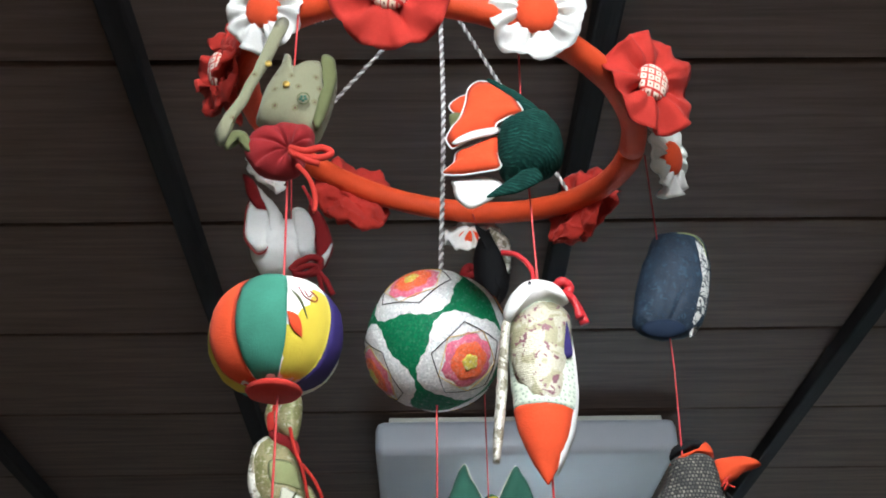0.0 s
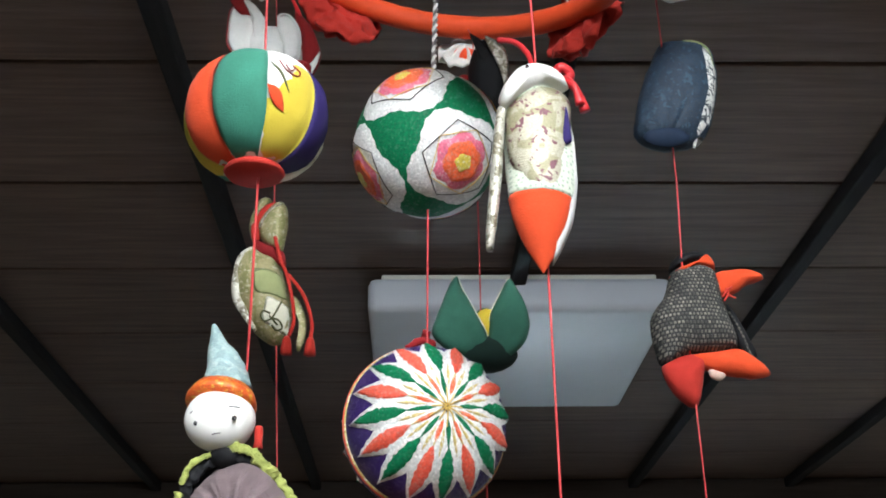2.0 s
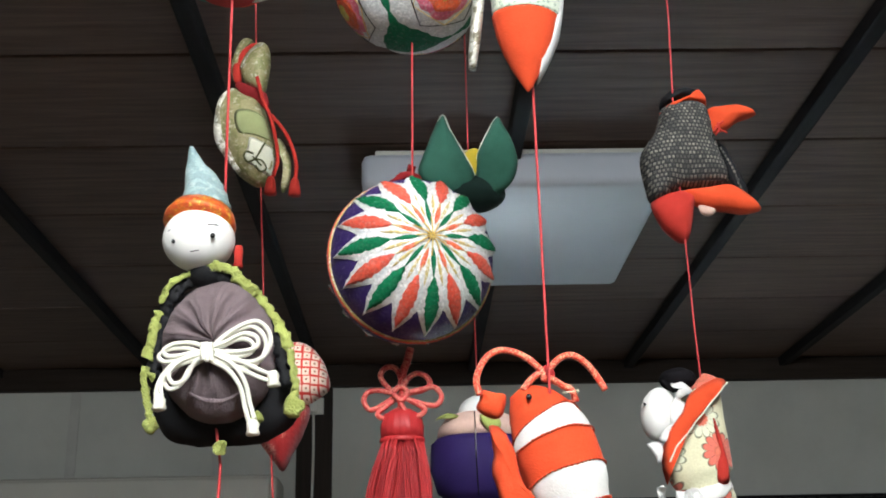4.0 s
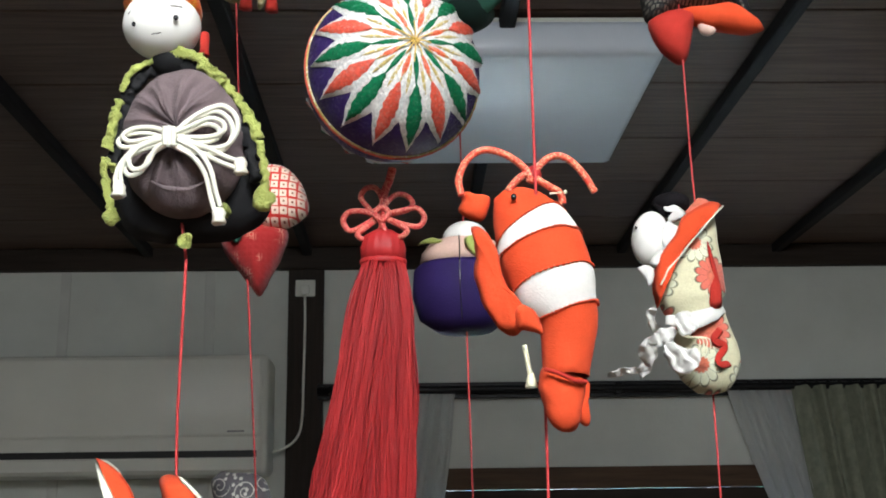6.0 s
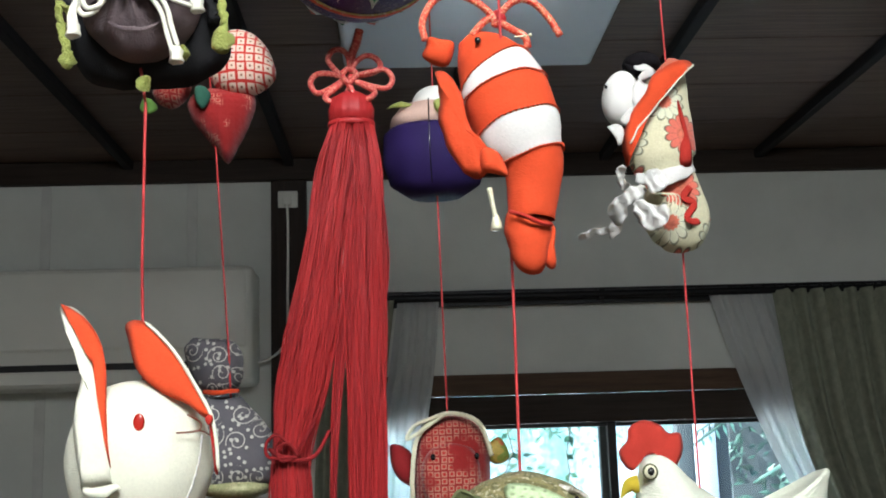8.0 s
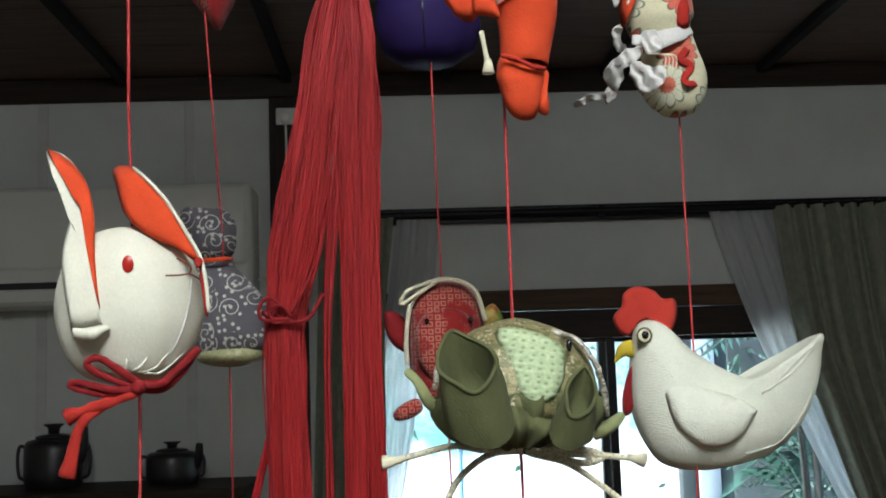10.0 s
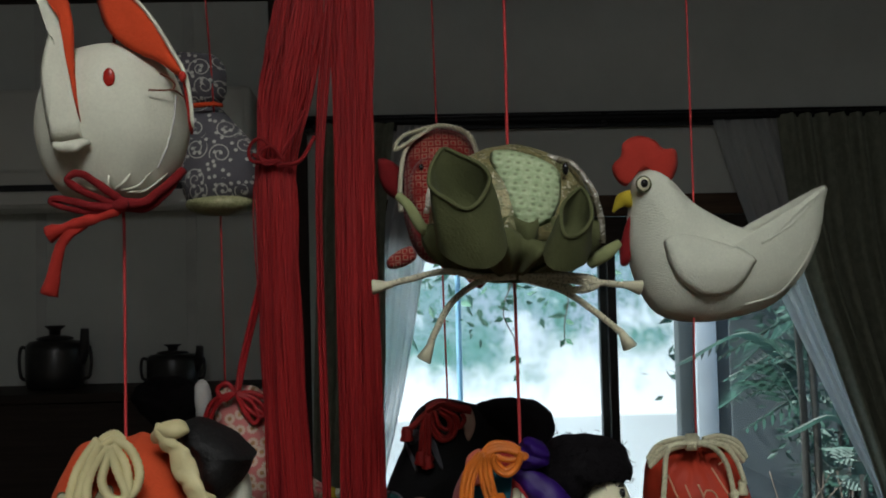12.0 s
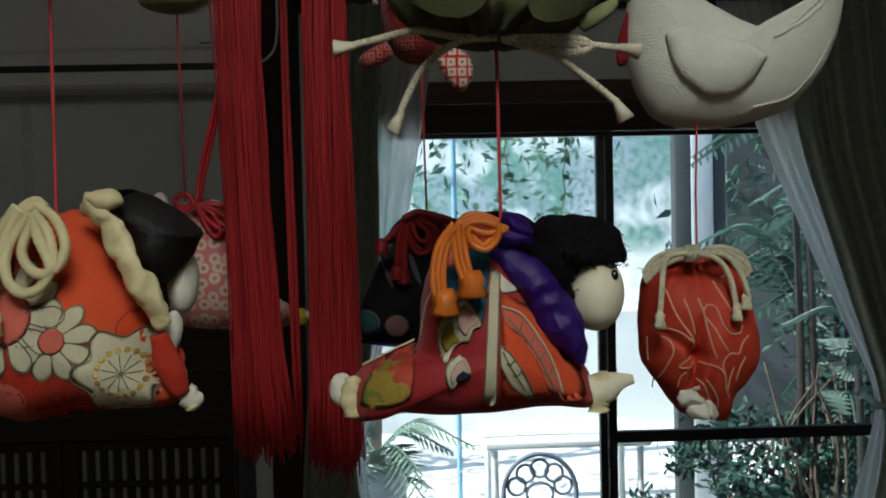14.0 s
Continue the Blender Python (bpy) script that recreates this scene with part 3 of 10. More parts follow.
# lapped ceiling boards, with open dark joints, under a closed deck
boards = [block(X0, X1, Y0, Y1, CEIL + 0.045, CEIL + 0.07)]
edges = [Y0] + [1.10 + 0.3765 * k for k in range(-8, 8)] + [Y1]
for a, b in zip(edges, edges[1:]):
    v, f = block(X0, X1, a + 0.007, b - 0.007, CEIL, CEIL + 0.02, 0.002)
    boards.append(([(p[0], p[1], p[2] + 0.009 * (b - p[1])) for p in v], f))
setting("ceiling", joined(*boards), BOARD, "dark smoked wooden ceiling of wide lapped boards")
for k in range(-3, 5):
    x = -0.345 + 0.566 * k
    bar = new("ceiling_batten", mesh_of("ceiling_batten", block(x - 0.016, x + 0.016, Y0, Y1, CEIL - 0.034, CEIL - 0.001, 0.004), BATTEN, False))
    tagged(bar, "slim black wooden batten under the ceiling boards", "batten", "ceiling battens", "structure")
setting("trim_top", block(X0, X1, Y1 - 0.035, Y1 - 0.002, 2.418, CEIL - 0.002, 0.004), DARKWOOD_X, "dark wooden cornice beam along the wall")
setting("post", block(-0.411, -0.285, Y1 - 0.03, Y1 - 0.001, 0, 2.418, 0.004), DARKWOOD, "dark stained wooden post set in the wall")
for x in (-1.204, -0.691, -1.72):
    setting("trim_joint", block(x - 0.018, x + 0.018, Y1 - 0.006, Y1 - 0.001, 1.0, 2.417, 0.002), JOINTGREY, "flat grey strip over a wall panel joint")
setting("trim_lintel", block(OPEN_L - 0.03, OPEN_R + 0.03, Y1 - 0.045, Y1 - 0.003, 1.635, 1.708, 0.004), BROWNWOOD, "brown wooden lintel over the window")
setting("trim_head", block(OPEN_L, OPEN_R, Y1 - 0.02, Y1 + 0.12, 1.535, 1.634, 0.003), DARKWOOD_X, "dark window head frame")


def window(name, x0, x1, y, rail_z):
    w = thing(name, ((x0 + x1) / 2, y, 0.0), "tall sliding window with a dark bronze frame", "window", kind="structure")
    h = (x1 - x0) / 2
    f = 0.03
    for s in (-1, 1):
        part("stile", block(s * h - (f if s > 0 else 0), s * h + (0 if s > 0 else f), -0.018, 0.018, 0.02, 1.535, 0.003), METALFRAME, w, smooth=False)
    part("top_rail", block(-h + f, h - f, -0.017, 0.017, 1.520, 1.534, 0.002), METALFRAME, w, smooth=False)
    part("bottom_rail", block(-h + f, h - f, -0.017, 0.017, 0.021, 0.09, 0.003), METALFRAME, w, smooth=False)
    if rail_z:
        part("middle_rail", block(-h + f, h - f, -0.017, 0.017, rail_z - 0.02, rail_z + 0.02, 0.003), METALFRAME, w, smooth=False)
    spans = [(0.09, rail_z - 0.02), (rail_z + 0.02, 1.52)] if rail_z else [(0.09, 1.52)]
    for a, b in spans:
        pane = part("pane", block(-h + f, h - f, -0.003, 0.003, a, b), GLASS, w, smooth=False)
        pane.visible_shadow = False
    return w


def glass():
    m = bpy.data.materials.new("window_glass")
    m.use_nodes = True
    t = m.node_tree
    out, mixer = t.nodes["Material Output"], t.nodes.new("ShaderNodeMixShader")
    clear, gloss = t.nodes.new("ShaderNodeBsdfTransparent"), t.nodes.new("ShaderNodeBsdfGlossy")
    gloss.inputs["Roughness"].default_value = 0.02
    clear.inputs[0].default_value = (0.90, 0.96, 0.97, 1)
    mixer.inputs[0].default_value = 0.05
    t.links.new(clear.outputs[0], mixer.inputs[1]), t.links.new(gloss.outputs[0], mixer.inputs[2]), t.links.new(mixer.outputs[0], out.inputs[0])
    return m


GLASS = glass()
win_a = window("window_1", OPEN_L, 0.785, Y1 + 0.035, 0)
part("latch", block(0.458, 0.478, -0.035, -0.019, 0.36, 0.46, 0.004), METALFRAME, win_a, "dark window latch")
window("window_2", 0.732, OPEN_R, Y1 + 0.075, 0.46)
setting("sill", block(OPEN_L, OPEN_R, Y1 - 0.02, Y1 + 0.14, 0.0, 0.02, 0.003), DARKWOOD_X, "dark wooden window sill rail")


def sheer():
    m = bpy.data.materials.new("white_sheer_net")
    m.use_nodes = True
    t = m.node_tree
    out = t.nodes["Material Output"]
    mixer, clear = t.nodes.new("ShaderNodeMixShader"), t.nodes.new("ShaderNodeBsdfTransparent")
    both, soft, white = t.nodes.new("ShaderNodeMixShader"), t.nodes.new("ShaderNodeBsdfTranslucent"), t.nodes.new("ShaderNodeBsdfDiffuse")
    for s in (soft, white):
        s.inputs[0].default_value = (0.80, 0.81, 0.80, 1)
    nz = t.nodes.new("ShaderNodeTexNoise")
    nz.inputs["Scale"].default_value = 60.0
    rng = t.nodes.new("ShaderNodeMapRange")
    rng.inputs[3].default_value, rng.inputs[4].default_value = 0.45, 0.7
    t.links.new(nz.outputs[0], rng.inputs[0])
    t.links.new(rng.outputs[0], mixer.inputs[0])
    both.inputs[0].default_value = 0.5
    t.links.new(soft.outputs[0], both.inputs[1]), t.links.new(white.outputs[0], both.inputs[2])
    t.links.new(clear.outputs[0], mixer.inputs[1]), t.links.new(both.outputs[0], mixer.inputs[2]), t.links.new(mixer.outputs[0], out.inputs[0])
    return m


SHEER = sheer()
DRAPE = cloth("grey_green_drape", (0.27, 0.28, 0.21), 0.9, 0.003, 0.0008, 0.25)


def drape(name, rows, y, folds, deep, material, label, thick=0.003):
    """A curtain from (height, left, right) rows, with hanging folds."""
    rows = spline(rows, 6)
    cols, verts = folds * 8 + 1, []
    for k in (0, 1):
        for z, a, b in rows:
            for j in range(cols):
                u = j / (cols - 1)
                w = math.sin(2 * math.pi * folds * u + 0.6 * math.sin(3.0 * u + z)) + 0.3 * math.sin(2 * math.pi * folds * 2.3 * u + 1.0)
                verts.append((a + (b - a) * u, y + deep * w * (0.5 + 0.5 * min(1, (b - a) / 0.2)) + k * thick, z))
    f = grid_faces(len(rows), cols, False)
    m = len(verts) // 2
    faces = f + [tuple(i + m for i in reversed(q)) for q in f]
    n = len(rows)
    for i in range(n - 1):
        for j in (0, cols - 1):
            a, b = i * cols + j, (i + 1) * cols + j
            faces.append((a, b, b + m, a + m))
    return solid(name, (verts, faces), material, label, "curtain", "window curtains")


rail_bar = thing("curtain_rail", (0.0, Y1 - 0.07, 1.975), "black curtain rail on brackets above the window", "curtain rail")
part("rail", sweep([(-0.30, 0, 0), (0.9, 0, 0), (2.25, 0, 0)], 0.014, 10), IRON, rail_bar)
part("back_rail", block(-0.30, 2.25, 0.025, 0.04, -0.028, 0.028, 0.003), IRON, rail_bar, smooth=False)
for x in (-0.25, 0.745, 1.75, 2.2):
    part("bracket", block(x - 0.012, x + 0.012, -0.01, 0.069, -0.02, 0.02, 0.003), IRON, rail_bar)
for i in range(26):
    x = 1.2 + 0.04 * i if i < 22 else -0.25 + 0.1 * (i - 22)
    part("glider", moved(egg(0.008, 0.008, 0.011, 10, 6), Matrix.Translation((x, 0.0, 0.012))), IRON, rail_bar)

drape("curtain", [(1.965, -0.24, 0.02), (1.6, -0.25, -0.02), (1.1, -0.27, -0.03), (0.7, -0.28, -0.08), (0.4, -0.30, -0.12), (0.05, -0.32, -0.06)], Y1 - 0.10, 5, 0.016, DRAPE, "grey-green curtain drawn aside at the window")
drape("sheer_curtain", [(1.965, 0.03, 0.175), (1.75, 0.0, 0.155), (1.5, -0.04, 0.115), (1.07, -0.06, 0.035), (0.7, -0.12, -0.05), (0.4, -0.16, -0.09), (0.05, -0.19, -0.02)], Y1 - 0.062, 4, 0.010, SHEER, "white sheer net curtain drawn aside at the window", 0.001)
drape("sheer_curtain", [(1.972, 1.125, 1.36), (1.75, 1.19, 1.42), (1.47, 1.29, 1.48), (1.15, 1.43, 1.58), (0.88, 1.55, 1.67), (0.62, 1.66, 1.74), (0.4, 1.63, 1.76), (0.05, 1.52, 1.80)], Y1 - 0.062, 5, 0.010, SHEER, "white sheer net curtain tied back at the window", 0.001)
drape("curtain", [(1.972, 1.345, 2.1), (1.5, 1.405, 2.12), (1.1, 1.525, 2.13), (0.62, 1.67, 2.12), (0.4, 1.68, 2.14), (0.05, 1.60, 2.18)], Y1 - 0.10, 13, 0.026, DRAPE, "grey-green curtain tied back beside the window")
solid("curtain_tie", sweep([(1.64, Y1 - 0.02, 0.60), (1.68, Y1 - 0.15, 0.58), (1.95, Y1 - 0.16, 0.60), (2.15, Y1 - 0.02, 0.64)], 0.012, 8, 1.0), DRAPE, "grey-green cloth curtain tie-back round the curtain", "tie-back")

# air conditioner
ac = thing("air_conditioner", (-1.0, WALL_Y - 0.001, 1.75), "ivory wall-mounted air conditioner beside a dark post", "air conditioner")
part("body", block(-0.62, 0.548, -0.205, 0.0, -0.062, 0.335, 0.022), PLASTIC, ac)
part("front_panel", block(-0.605, 0.530, -0.222, -0.204, 0.058, 0.325, 0.012), PLASTIC, ac, "ivory front panel")
part("outlet_slot", block(-0.59, 0.515, -0.2085, -0.2, -0.006, 0.016, 0.002), PLASTICDARK, ac, "dark air outlet slot", smooth=False)
part("flap", block(-0.59, 0.515, -0.213, -0.204, -0.050, -0.010, 0.004), PLASTIC, ac, smooth=False)
part("badge", block(0.42, 0.475, -0.2245, -0.2215, 0.074, 0.080, 0.001), plain("grey_print", (0.25, 0.25, 0.24)), ac, smooth=False)
socket = thing("wall_socket", (-0.350, WALL_Y - 0.03, 2.346), "ivory plastic wall socket with a plug on a dark post", "socket")
part("plate", block(-0.035, 0.035, -0.010, 0.0, -0.03, 0.03, 0.004), PLASTIC, socket)
part("plug", block(-0.016, 0.016, -0.035, -0.010, -0.026, 0.008, 0.006), PLASTIC, socket, "ivory plug")
solid("power_cable", sweep([(-0.35, Y1 - 0.055, 2.325), (-0.349, Y1 - 0.042, 2.2), (-0.352, Y1 - 0.038, 2.0), (-0.353, Y1 - 0.04, 1.9), (-0.365, Y1 - 0.04, 1.83), (-0.40, Y1 - 0.05, 1.79), (-0.46, Y1 - 0.07, 1.765), (-0.50, Y1 - 0.10, 1.76)], 0.0045, 8), PLASTIC, "ivory power cable hanging from the socket to the air conditioner", "cable")

# ceiling lamp
LAMPSHADE = plain("grey_white_acrylic", (0.62, 0.66, 0.72), 0.35, 0.06, 5.0, 0.0001, spec=0.5)
lamp = thing("ceiling_lamp", (0.225, 2.604, CEIL), "square white acrylic ceiling lamp, switched off", "ceiling lamp")
part("mount", block(-0.29, 0.29, -0.355, 0.31, -0.016, -0.003, 0.004), PLASTIC, lamp)
part("shade", block(-0.318, 0.318, -0.368, 0.327, -0.090, -0.013, 0.018), LAMPSHADE, lamp, "milky acrylic shade")
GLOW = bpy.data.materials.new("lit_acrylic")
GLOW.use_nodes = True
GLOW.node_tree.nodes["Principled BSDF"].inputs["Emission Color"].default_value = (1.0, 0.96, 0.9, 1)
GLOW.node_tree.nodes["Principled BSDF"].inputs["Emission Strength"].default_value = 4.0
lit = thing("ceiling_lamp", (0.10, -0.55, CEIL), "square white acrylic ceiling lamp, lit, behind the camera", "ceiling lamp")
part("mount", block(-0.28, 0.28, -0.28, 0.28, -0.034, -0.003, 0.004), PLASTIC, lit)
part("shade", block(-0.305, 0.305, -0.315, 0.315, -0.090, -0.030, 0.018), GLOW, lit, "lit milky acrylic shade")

# cabinet with slatted doors
cab = thing("slatted_cabinet", (-1.25, WALL_Y - 0.42, 0.0), "dark wooden cabinet with slatted doors against the wall", "cabinet")
part("body", joined(block(-0.80, 0.78, 0.02, 0.41, 0.0, 1.07, 0.003)), DARKWOOD, cab, smooth=False)
part("top", block(-0.82, 0.80, -0.02, 0.415, 1.071, 1.10, 0.004), DARKWOOD_X, cab, smooth=False)
part("frieze", block(-0.79, 0.77, 0.0, 0.019, 0.60, 1.069, 0.002), DARKWOOD_X, cab, smooth=False)
# Pale grey stands for light through the gaps between dark slats.
GAPGREY = plain("grey_gap_strips", (0.20, 0.20, 0.19), 0.7)
for d in range(3):
    x = -0.79 + 0.525 * d
    door = part("door", joined(block(x, x + 0.035, -0.006, 0.018, 0.05, 0.595, 0.002), block(x + 0.475, x + 0.51, -0.006, 0.018, 0.05, 0.595, 0.002), block(x + 0.035, x + 0.475, -0.005, 0.017, 0.05, 0.10), block(x + 0.035, x + 0.475, -0.005, 0.017, 0.57, 0.595), block(x + 0.035, x + 0.475, -0.005, 0.017, 0.455, 0.475)), DARKWOOD, cab, smooth=False)
    for i in range(11):
        sx = x + 0.055 + 0.040 * i
        part("gap_strip", block(sx - 0.006, sx + 0.006, -0.001, 0.0155, 0.101, 0.569), GAPGREY, door, "pale grey strip for light between slats", smooth=False)

GLAZE = plain("dark_brown_glaze", (0.018, 0.016, 0.015), 0.34, 0.4, 30.0, 0.0003, spec=0.6)


def teapot(x, w, h):
    t = thing("teapot", (x, WALL_Y - 0.20, 1.10), "dark glazed lidded pot with side handles on the cabinet", "pot", "pots on the cabinet")
    part("body", lathe([(w * 0.42, 0), (w * 0.47, h * 0.05), (w * 0.49, h * 0.2), (w * 0.49, h * 0.60), (w * 0.47, h * 0.70), (w * 0.42, h * 0.75), (w * 0.20, h * 0.78), (w * 0.16, h * 0.79)], 28), GLAZE, t)
    lid = part("lid", lathe([(w * 0.30, h * 0.775), (w * 0.31, h * 0.80), (w * 0.24, h * 0.83), (w * 0.10, h * 0.85)], 24), GLAZE, t)
    part("knob", lathe([(w * 0.09, h * 0.84), (w * 0.10, h * 0.93), (w * 0.17, h * 0.985), (w * 0.17, h), (w * 0.05, h * 1.002)], 20), GLAZE, lid)
    for sx in (-1, 1):
        part("handle", sweep([(sx * w * 0.45, 0, h * 0.62), (sx * w * 0.57, 0, h * 0.66), (sx * w * 0.61, 0, h * 0.46), (sx * w * 0.58, 0, h * 0.20), (sx * w * 0.48, 0, h * 0.14)], w * 0.03, 8), GLAZE, t)
    part("spout", sweep([(w * 0.42, -0.01, h * 0.42), (w * 0.52, -0.02, h * 0.62), (w * 0.55, -0.03, h * 0.94)], [w * 0.12, w * 0.09, w * 0.07], 10), GLAZE, t)



teapot(-1.10, 0.19, 0.205)
teapot(-0.72, 0.17, 0.135)

# ---------------------------------------------------------------- the ring and its strings
RC = Vector((0.018, 0.787, 2.174))
RR = 0.168
RTILT = pose(0, 0, 0, 6.0, 10.5, 0)
G = "hanging ornaments"
ring = thing("flower_ring", RC, "orange-red cloth-wrapped hoop trimmed with red and white cloth flowers", "hanging ring")
ring.rotation_euler = (radians(6.0), radians(10.5), 0.0)
hoop = [(RR * math.cos(a), RR * math.sin(a), 0.0) for a in [2 * math.pi * i / 48 for i in range(49)]]
ORANGEWRAP = cloth("orange_wrapped_satin", (0.68, 0.072, 0.018), 0.55, 0.0013, 0.0005, 0.18)
part("hoop", crumpled(sweep(hoop, 0.0108, 14, n=2), 0.0007, 0.012), ORANGEWRAP, ring)


def ruffle(r, petals, depth, wave, seg=10, cup=0.25, seed=0.0, notch=0.12):
    """A gathered round of cloth, floppy at its edge, facing -y."""
    cols, rows = petals * seg, 10
    front = []
    for i in range(rows + 1):
        s = i / rows
        for j in range(cols):
            a = 2 * math.pi * j / cols
            k = abs(math.sin(a * petals / 2)) ** 0.55
            c, e = math.cos(a), math.sin(a)
            q = r * s * (1 - notch + notch * k + 0.08 * s * noise.noise(Vector((c * 1.6, e * 1.6, seed))))
            y = -cup * r * s * s + wave * s * s * noise.noise(Vector((c * 2.2, e * 2.2, seed + 3.0))) * 2.4
            y += 0.04 * r * math.sin(math.pi * s) * math.cos(a * petals * 2 + 2 * noise.noise(Vector((c, e, seed))))
            y -= depth * math.sin(math.pi * min(1, s * 1.05)) * k
            front.append((q * c, y, q * e))
    back = [(x * 0.985, y + 0.0016 + 0.3 * depth * (1 - (x * x + z * z) / (r * r)), z * 0.985) for x, y, z in front]
    f = grid_faces(rows + 1, cols)
    m = len(front)
    faces = f + [tuple(i + m for i in reversed(q)) for q in f]
    edge = rows * cols
    faces += [(edge + j, edge + (j + 1) % cols, m + edge + (j + 1) % cols, m + edge + j) for j in range(cols)]
    return front + back, faces


def ring_flower(place, aim, r, white, seed=1.0, squash=1.0, limp=1.0):
    """A cloth flower sewn to the hoop, at a place in the world, facing aim."""
    at = Vector(place) - RC + Vector(aim).normalized() * (0.009 if limp < 2.2 else 0.0)
    turn = Vector(aim).normalized().to_track_quat("-Y", "Z").to_matrix().to_4x4()
    m = RTILT.inverted() @ Matrix.Translation(at) @ turn @ Matrix.Diagonal((1, 1, squash, 1))
    shape = crumpled(ruffle(r, 5 if not white else 7, 0.009, (0.008 if not white else 0.006) * limp, 14, cup=0.20, seed=seed, notch=0.07 if not white else 0.06), 0.0016 * limp, 0.013, seed)
    if limp > 2.2:
        rng = np.random.RandomState(int(seed))
        lobes = []
        for k in range(6):
            disc = [(0.55 * r * math.cos(b) + 0.5 * r, 0.60 * r * math.sin(b)) for b in [math.pi * i / 4 for i in range(8)]]
            lobe = crumpled(pillow(disc, 0.0035, 6, 8, bend=lambda x, z: -10 * z * z + 3 * x * x), 0.0062, 0.012, seed + k)
            lobes.append(moved(lobe, pose(0, 0, 0, rng.uniform(-25, 25), 60 * k + rng.uniform(-12, 12), rng.uniform(-25, 25))))
        shape = joined(*lobes)
    flower = part("flower", moved(shape, m), WHITE if white else RED, ring, "white gathered cotton flower" if white else "red gathered cotton flower")
    knob = egg(r * 0.34, r * 0.17, r * 0.34) if not white else egg(r * 0.44, r * 0.24, r * 0.44)
    part("button", moved(knob, m @ Matrix.Translation((0, -r * (0.20 if white else 0.17), 0))), ORANGE if white else SHIBORI, flower, "orange stuffed button" if white else "red tie-dyed button with white spots")


ring_flower((-0.018, 0.622, 2.166), (-0.05, -1, -0.55), 0.046, False, seed=1.0)
ring_flower((0.086, 0.634, 2.152), (0.10, -1, -0.45), 0.036, True, seed=2.0)
ring_flower((0.172, 0.692, 2.131), (0.55, -0.9, -0.2), 0.043, False, seed=3.3)
ring_flower((0.202, 0.792, 2.134), (0.9, -0.65, -0.25), 0.034, True, seed=4.0, limp=1.2)
ring_flower((0.154, 0.905, 2.160), (0.75, 0.75, -0.1), 0.041, False, seed=5.0, limp=2.4)
ring_flower((0.052, 0.956, 2.176), (0.1, 0.9, -0.5), 0.029, True, seed=6.0)
ring_flower((-0.063, 0.938, 2.196), (-0.5, 0.85, -0.15), 0.042, False, seed=7.0, limp=2.4)
ring_flower((-0.132, 0.868, 2.190), (-0.85, 0.55, -0.3), 0.028, True, seed=8.0)
ring_flower((-0.160, 0.745, 2.196), (-0.95, -0.35, -0.15), 0.044, False, seed=9.0, limp=2.3)
ring_flower((-0.110, 0.662, 2.181), (-0.40, -0.9, -0.35), 0.033, True, seed=10.0, limp=1.2)

# white cords: from the hoop up to one knot, on to the ceiling, and down to the first ball
TWIST = satin("white_twisted_cord", (0.74, 0.71, 0.68), 0.6)
# Shade in the twist's grooves is carried by a grey second strand.
TWISTGROOVE = satin("grey_groove_strand", (0.24, 0.21, 0.20), 0.6)
APEX = (0.022, 0.795, 2.335)
cords = thing("ring_hanger", APEX, "white twisted cords that carry the flower ring from the ceiling", "hanger")
for a in (40, 148, 215, 325):
    end = RC + RTILT @ Vector((RR * math.cos(radians(a)), RR * math.sin(radians(a)), 0)) - Vector(APEX)
    for k in (0, 1):
        part("strand", rope([(0, 0, 0), end * 0.5, end], 0.0021, 1, 0.0095, 4, 8, (0.50, 0.54), k / 2), TWISTGROOVE if k else TWIST, cords)
for k in (0, 1):
    part("strand", rope([(0, 0, 0), (0.001, 0, -0.15), (-0.004, 0.004, -0.310)], 0.0023, 1, 0.0095, 4, 8, (0.50, 0.54), k / 2), TWISTGROOVE if k else TWIST, cords)
part("cord", rope([(0, 0, 0), (0, 0, 0.05), (0, 0, 0.164)], 0.0026, 2, 0.010, 4, 5), TWIST, cords)
part("knot", egg(0.007, 0.007, 0.008), TWIST, cords)


def hang(pts, r=0.00075, label="thin red string threaded through a row of ornaments"):
    solid("hanging_string", sweep(pts, r, 6, n=1), STRING, label, "string", "ornament strings")


hang([(-0.088, 0.640, 2.172), (-0.0885, 0.637, 2.04), (-0.087, 0.642, 1.94), (-0.0865, 0.646, 1.775), (-0.0905, 0.672, 1.745), (-0.090, 0.674, 1.62), (-0.086, 0.668, 1.60), (-0.0935, 0.700, 1.53), (-0.0932, 0.706, 1.474), (-0.0897, 0.706, 1.39), (-0.0885, 0.700, 1.30), (-0.086, 0.690, 1.24)])
hang([(-0.119, 0.878, 2.20), (-0.116, 0.885, 2.13), (-0.110, 0.885, 1.97), (-0.102, 0.885, 1.84), (-0.095, 0.886, 1.71), (-0.090, 0.888, 1.66), (-0.080, 0.893, 1.50), (-0.078, 0.908, 1.41), (-0.076, 0.906, 1.27)], 0.00062)
hang([(0.077, 0.655, 2.168), (0.076, 0.658, 2.10), (0.080, 0.665, 1.95), (0.082, 0.675, 1.82), (0.084, 0.690, 1.65), (0.0875, 0.712, 1.52), (0.0875, 0.715, 1.427), (0.0892, 0.715, 1.355), (0.0887, 0.705, 1.29), (0.087, 0.690, 1.25)])
hang([(0.054, 0.952, 2.185), (0.055, 0.89, 2.13), (0.055, 0.885, 1.95), (0.055, 0.887, 1.80), (0.057, 0.892, 1.67), (0.059, 0.886, 1.52), (0.061, 0.885, 1.40), (0.063, 0.885, 1.27)], 0.00060)
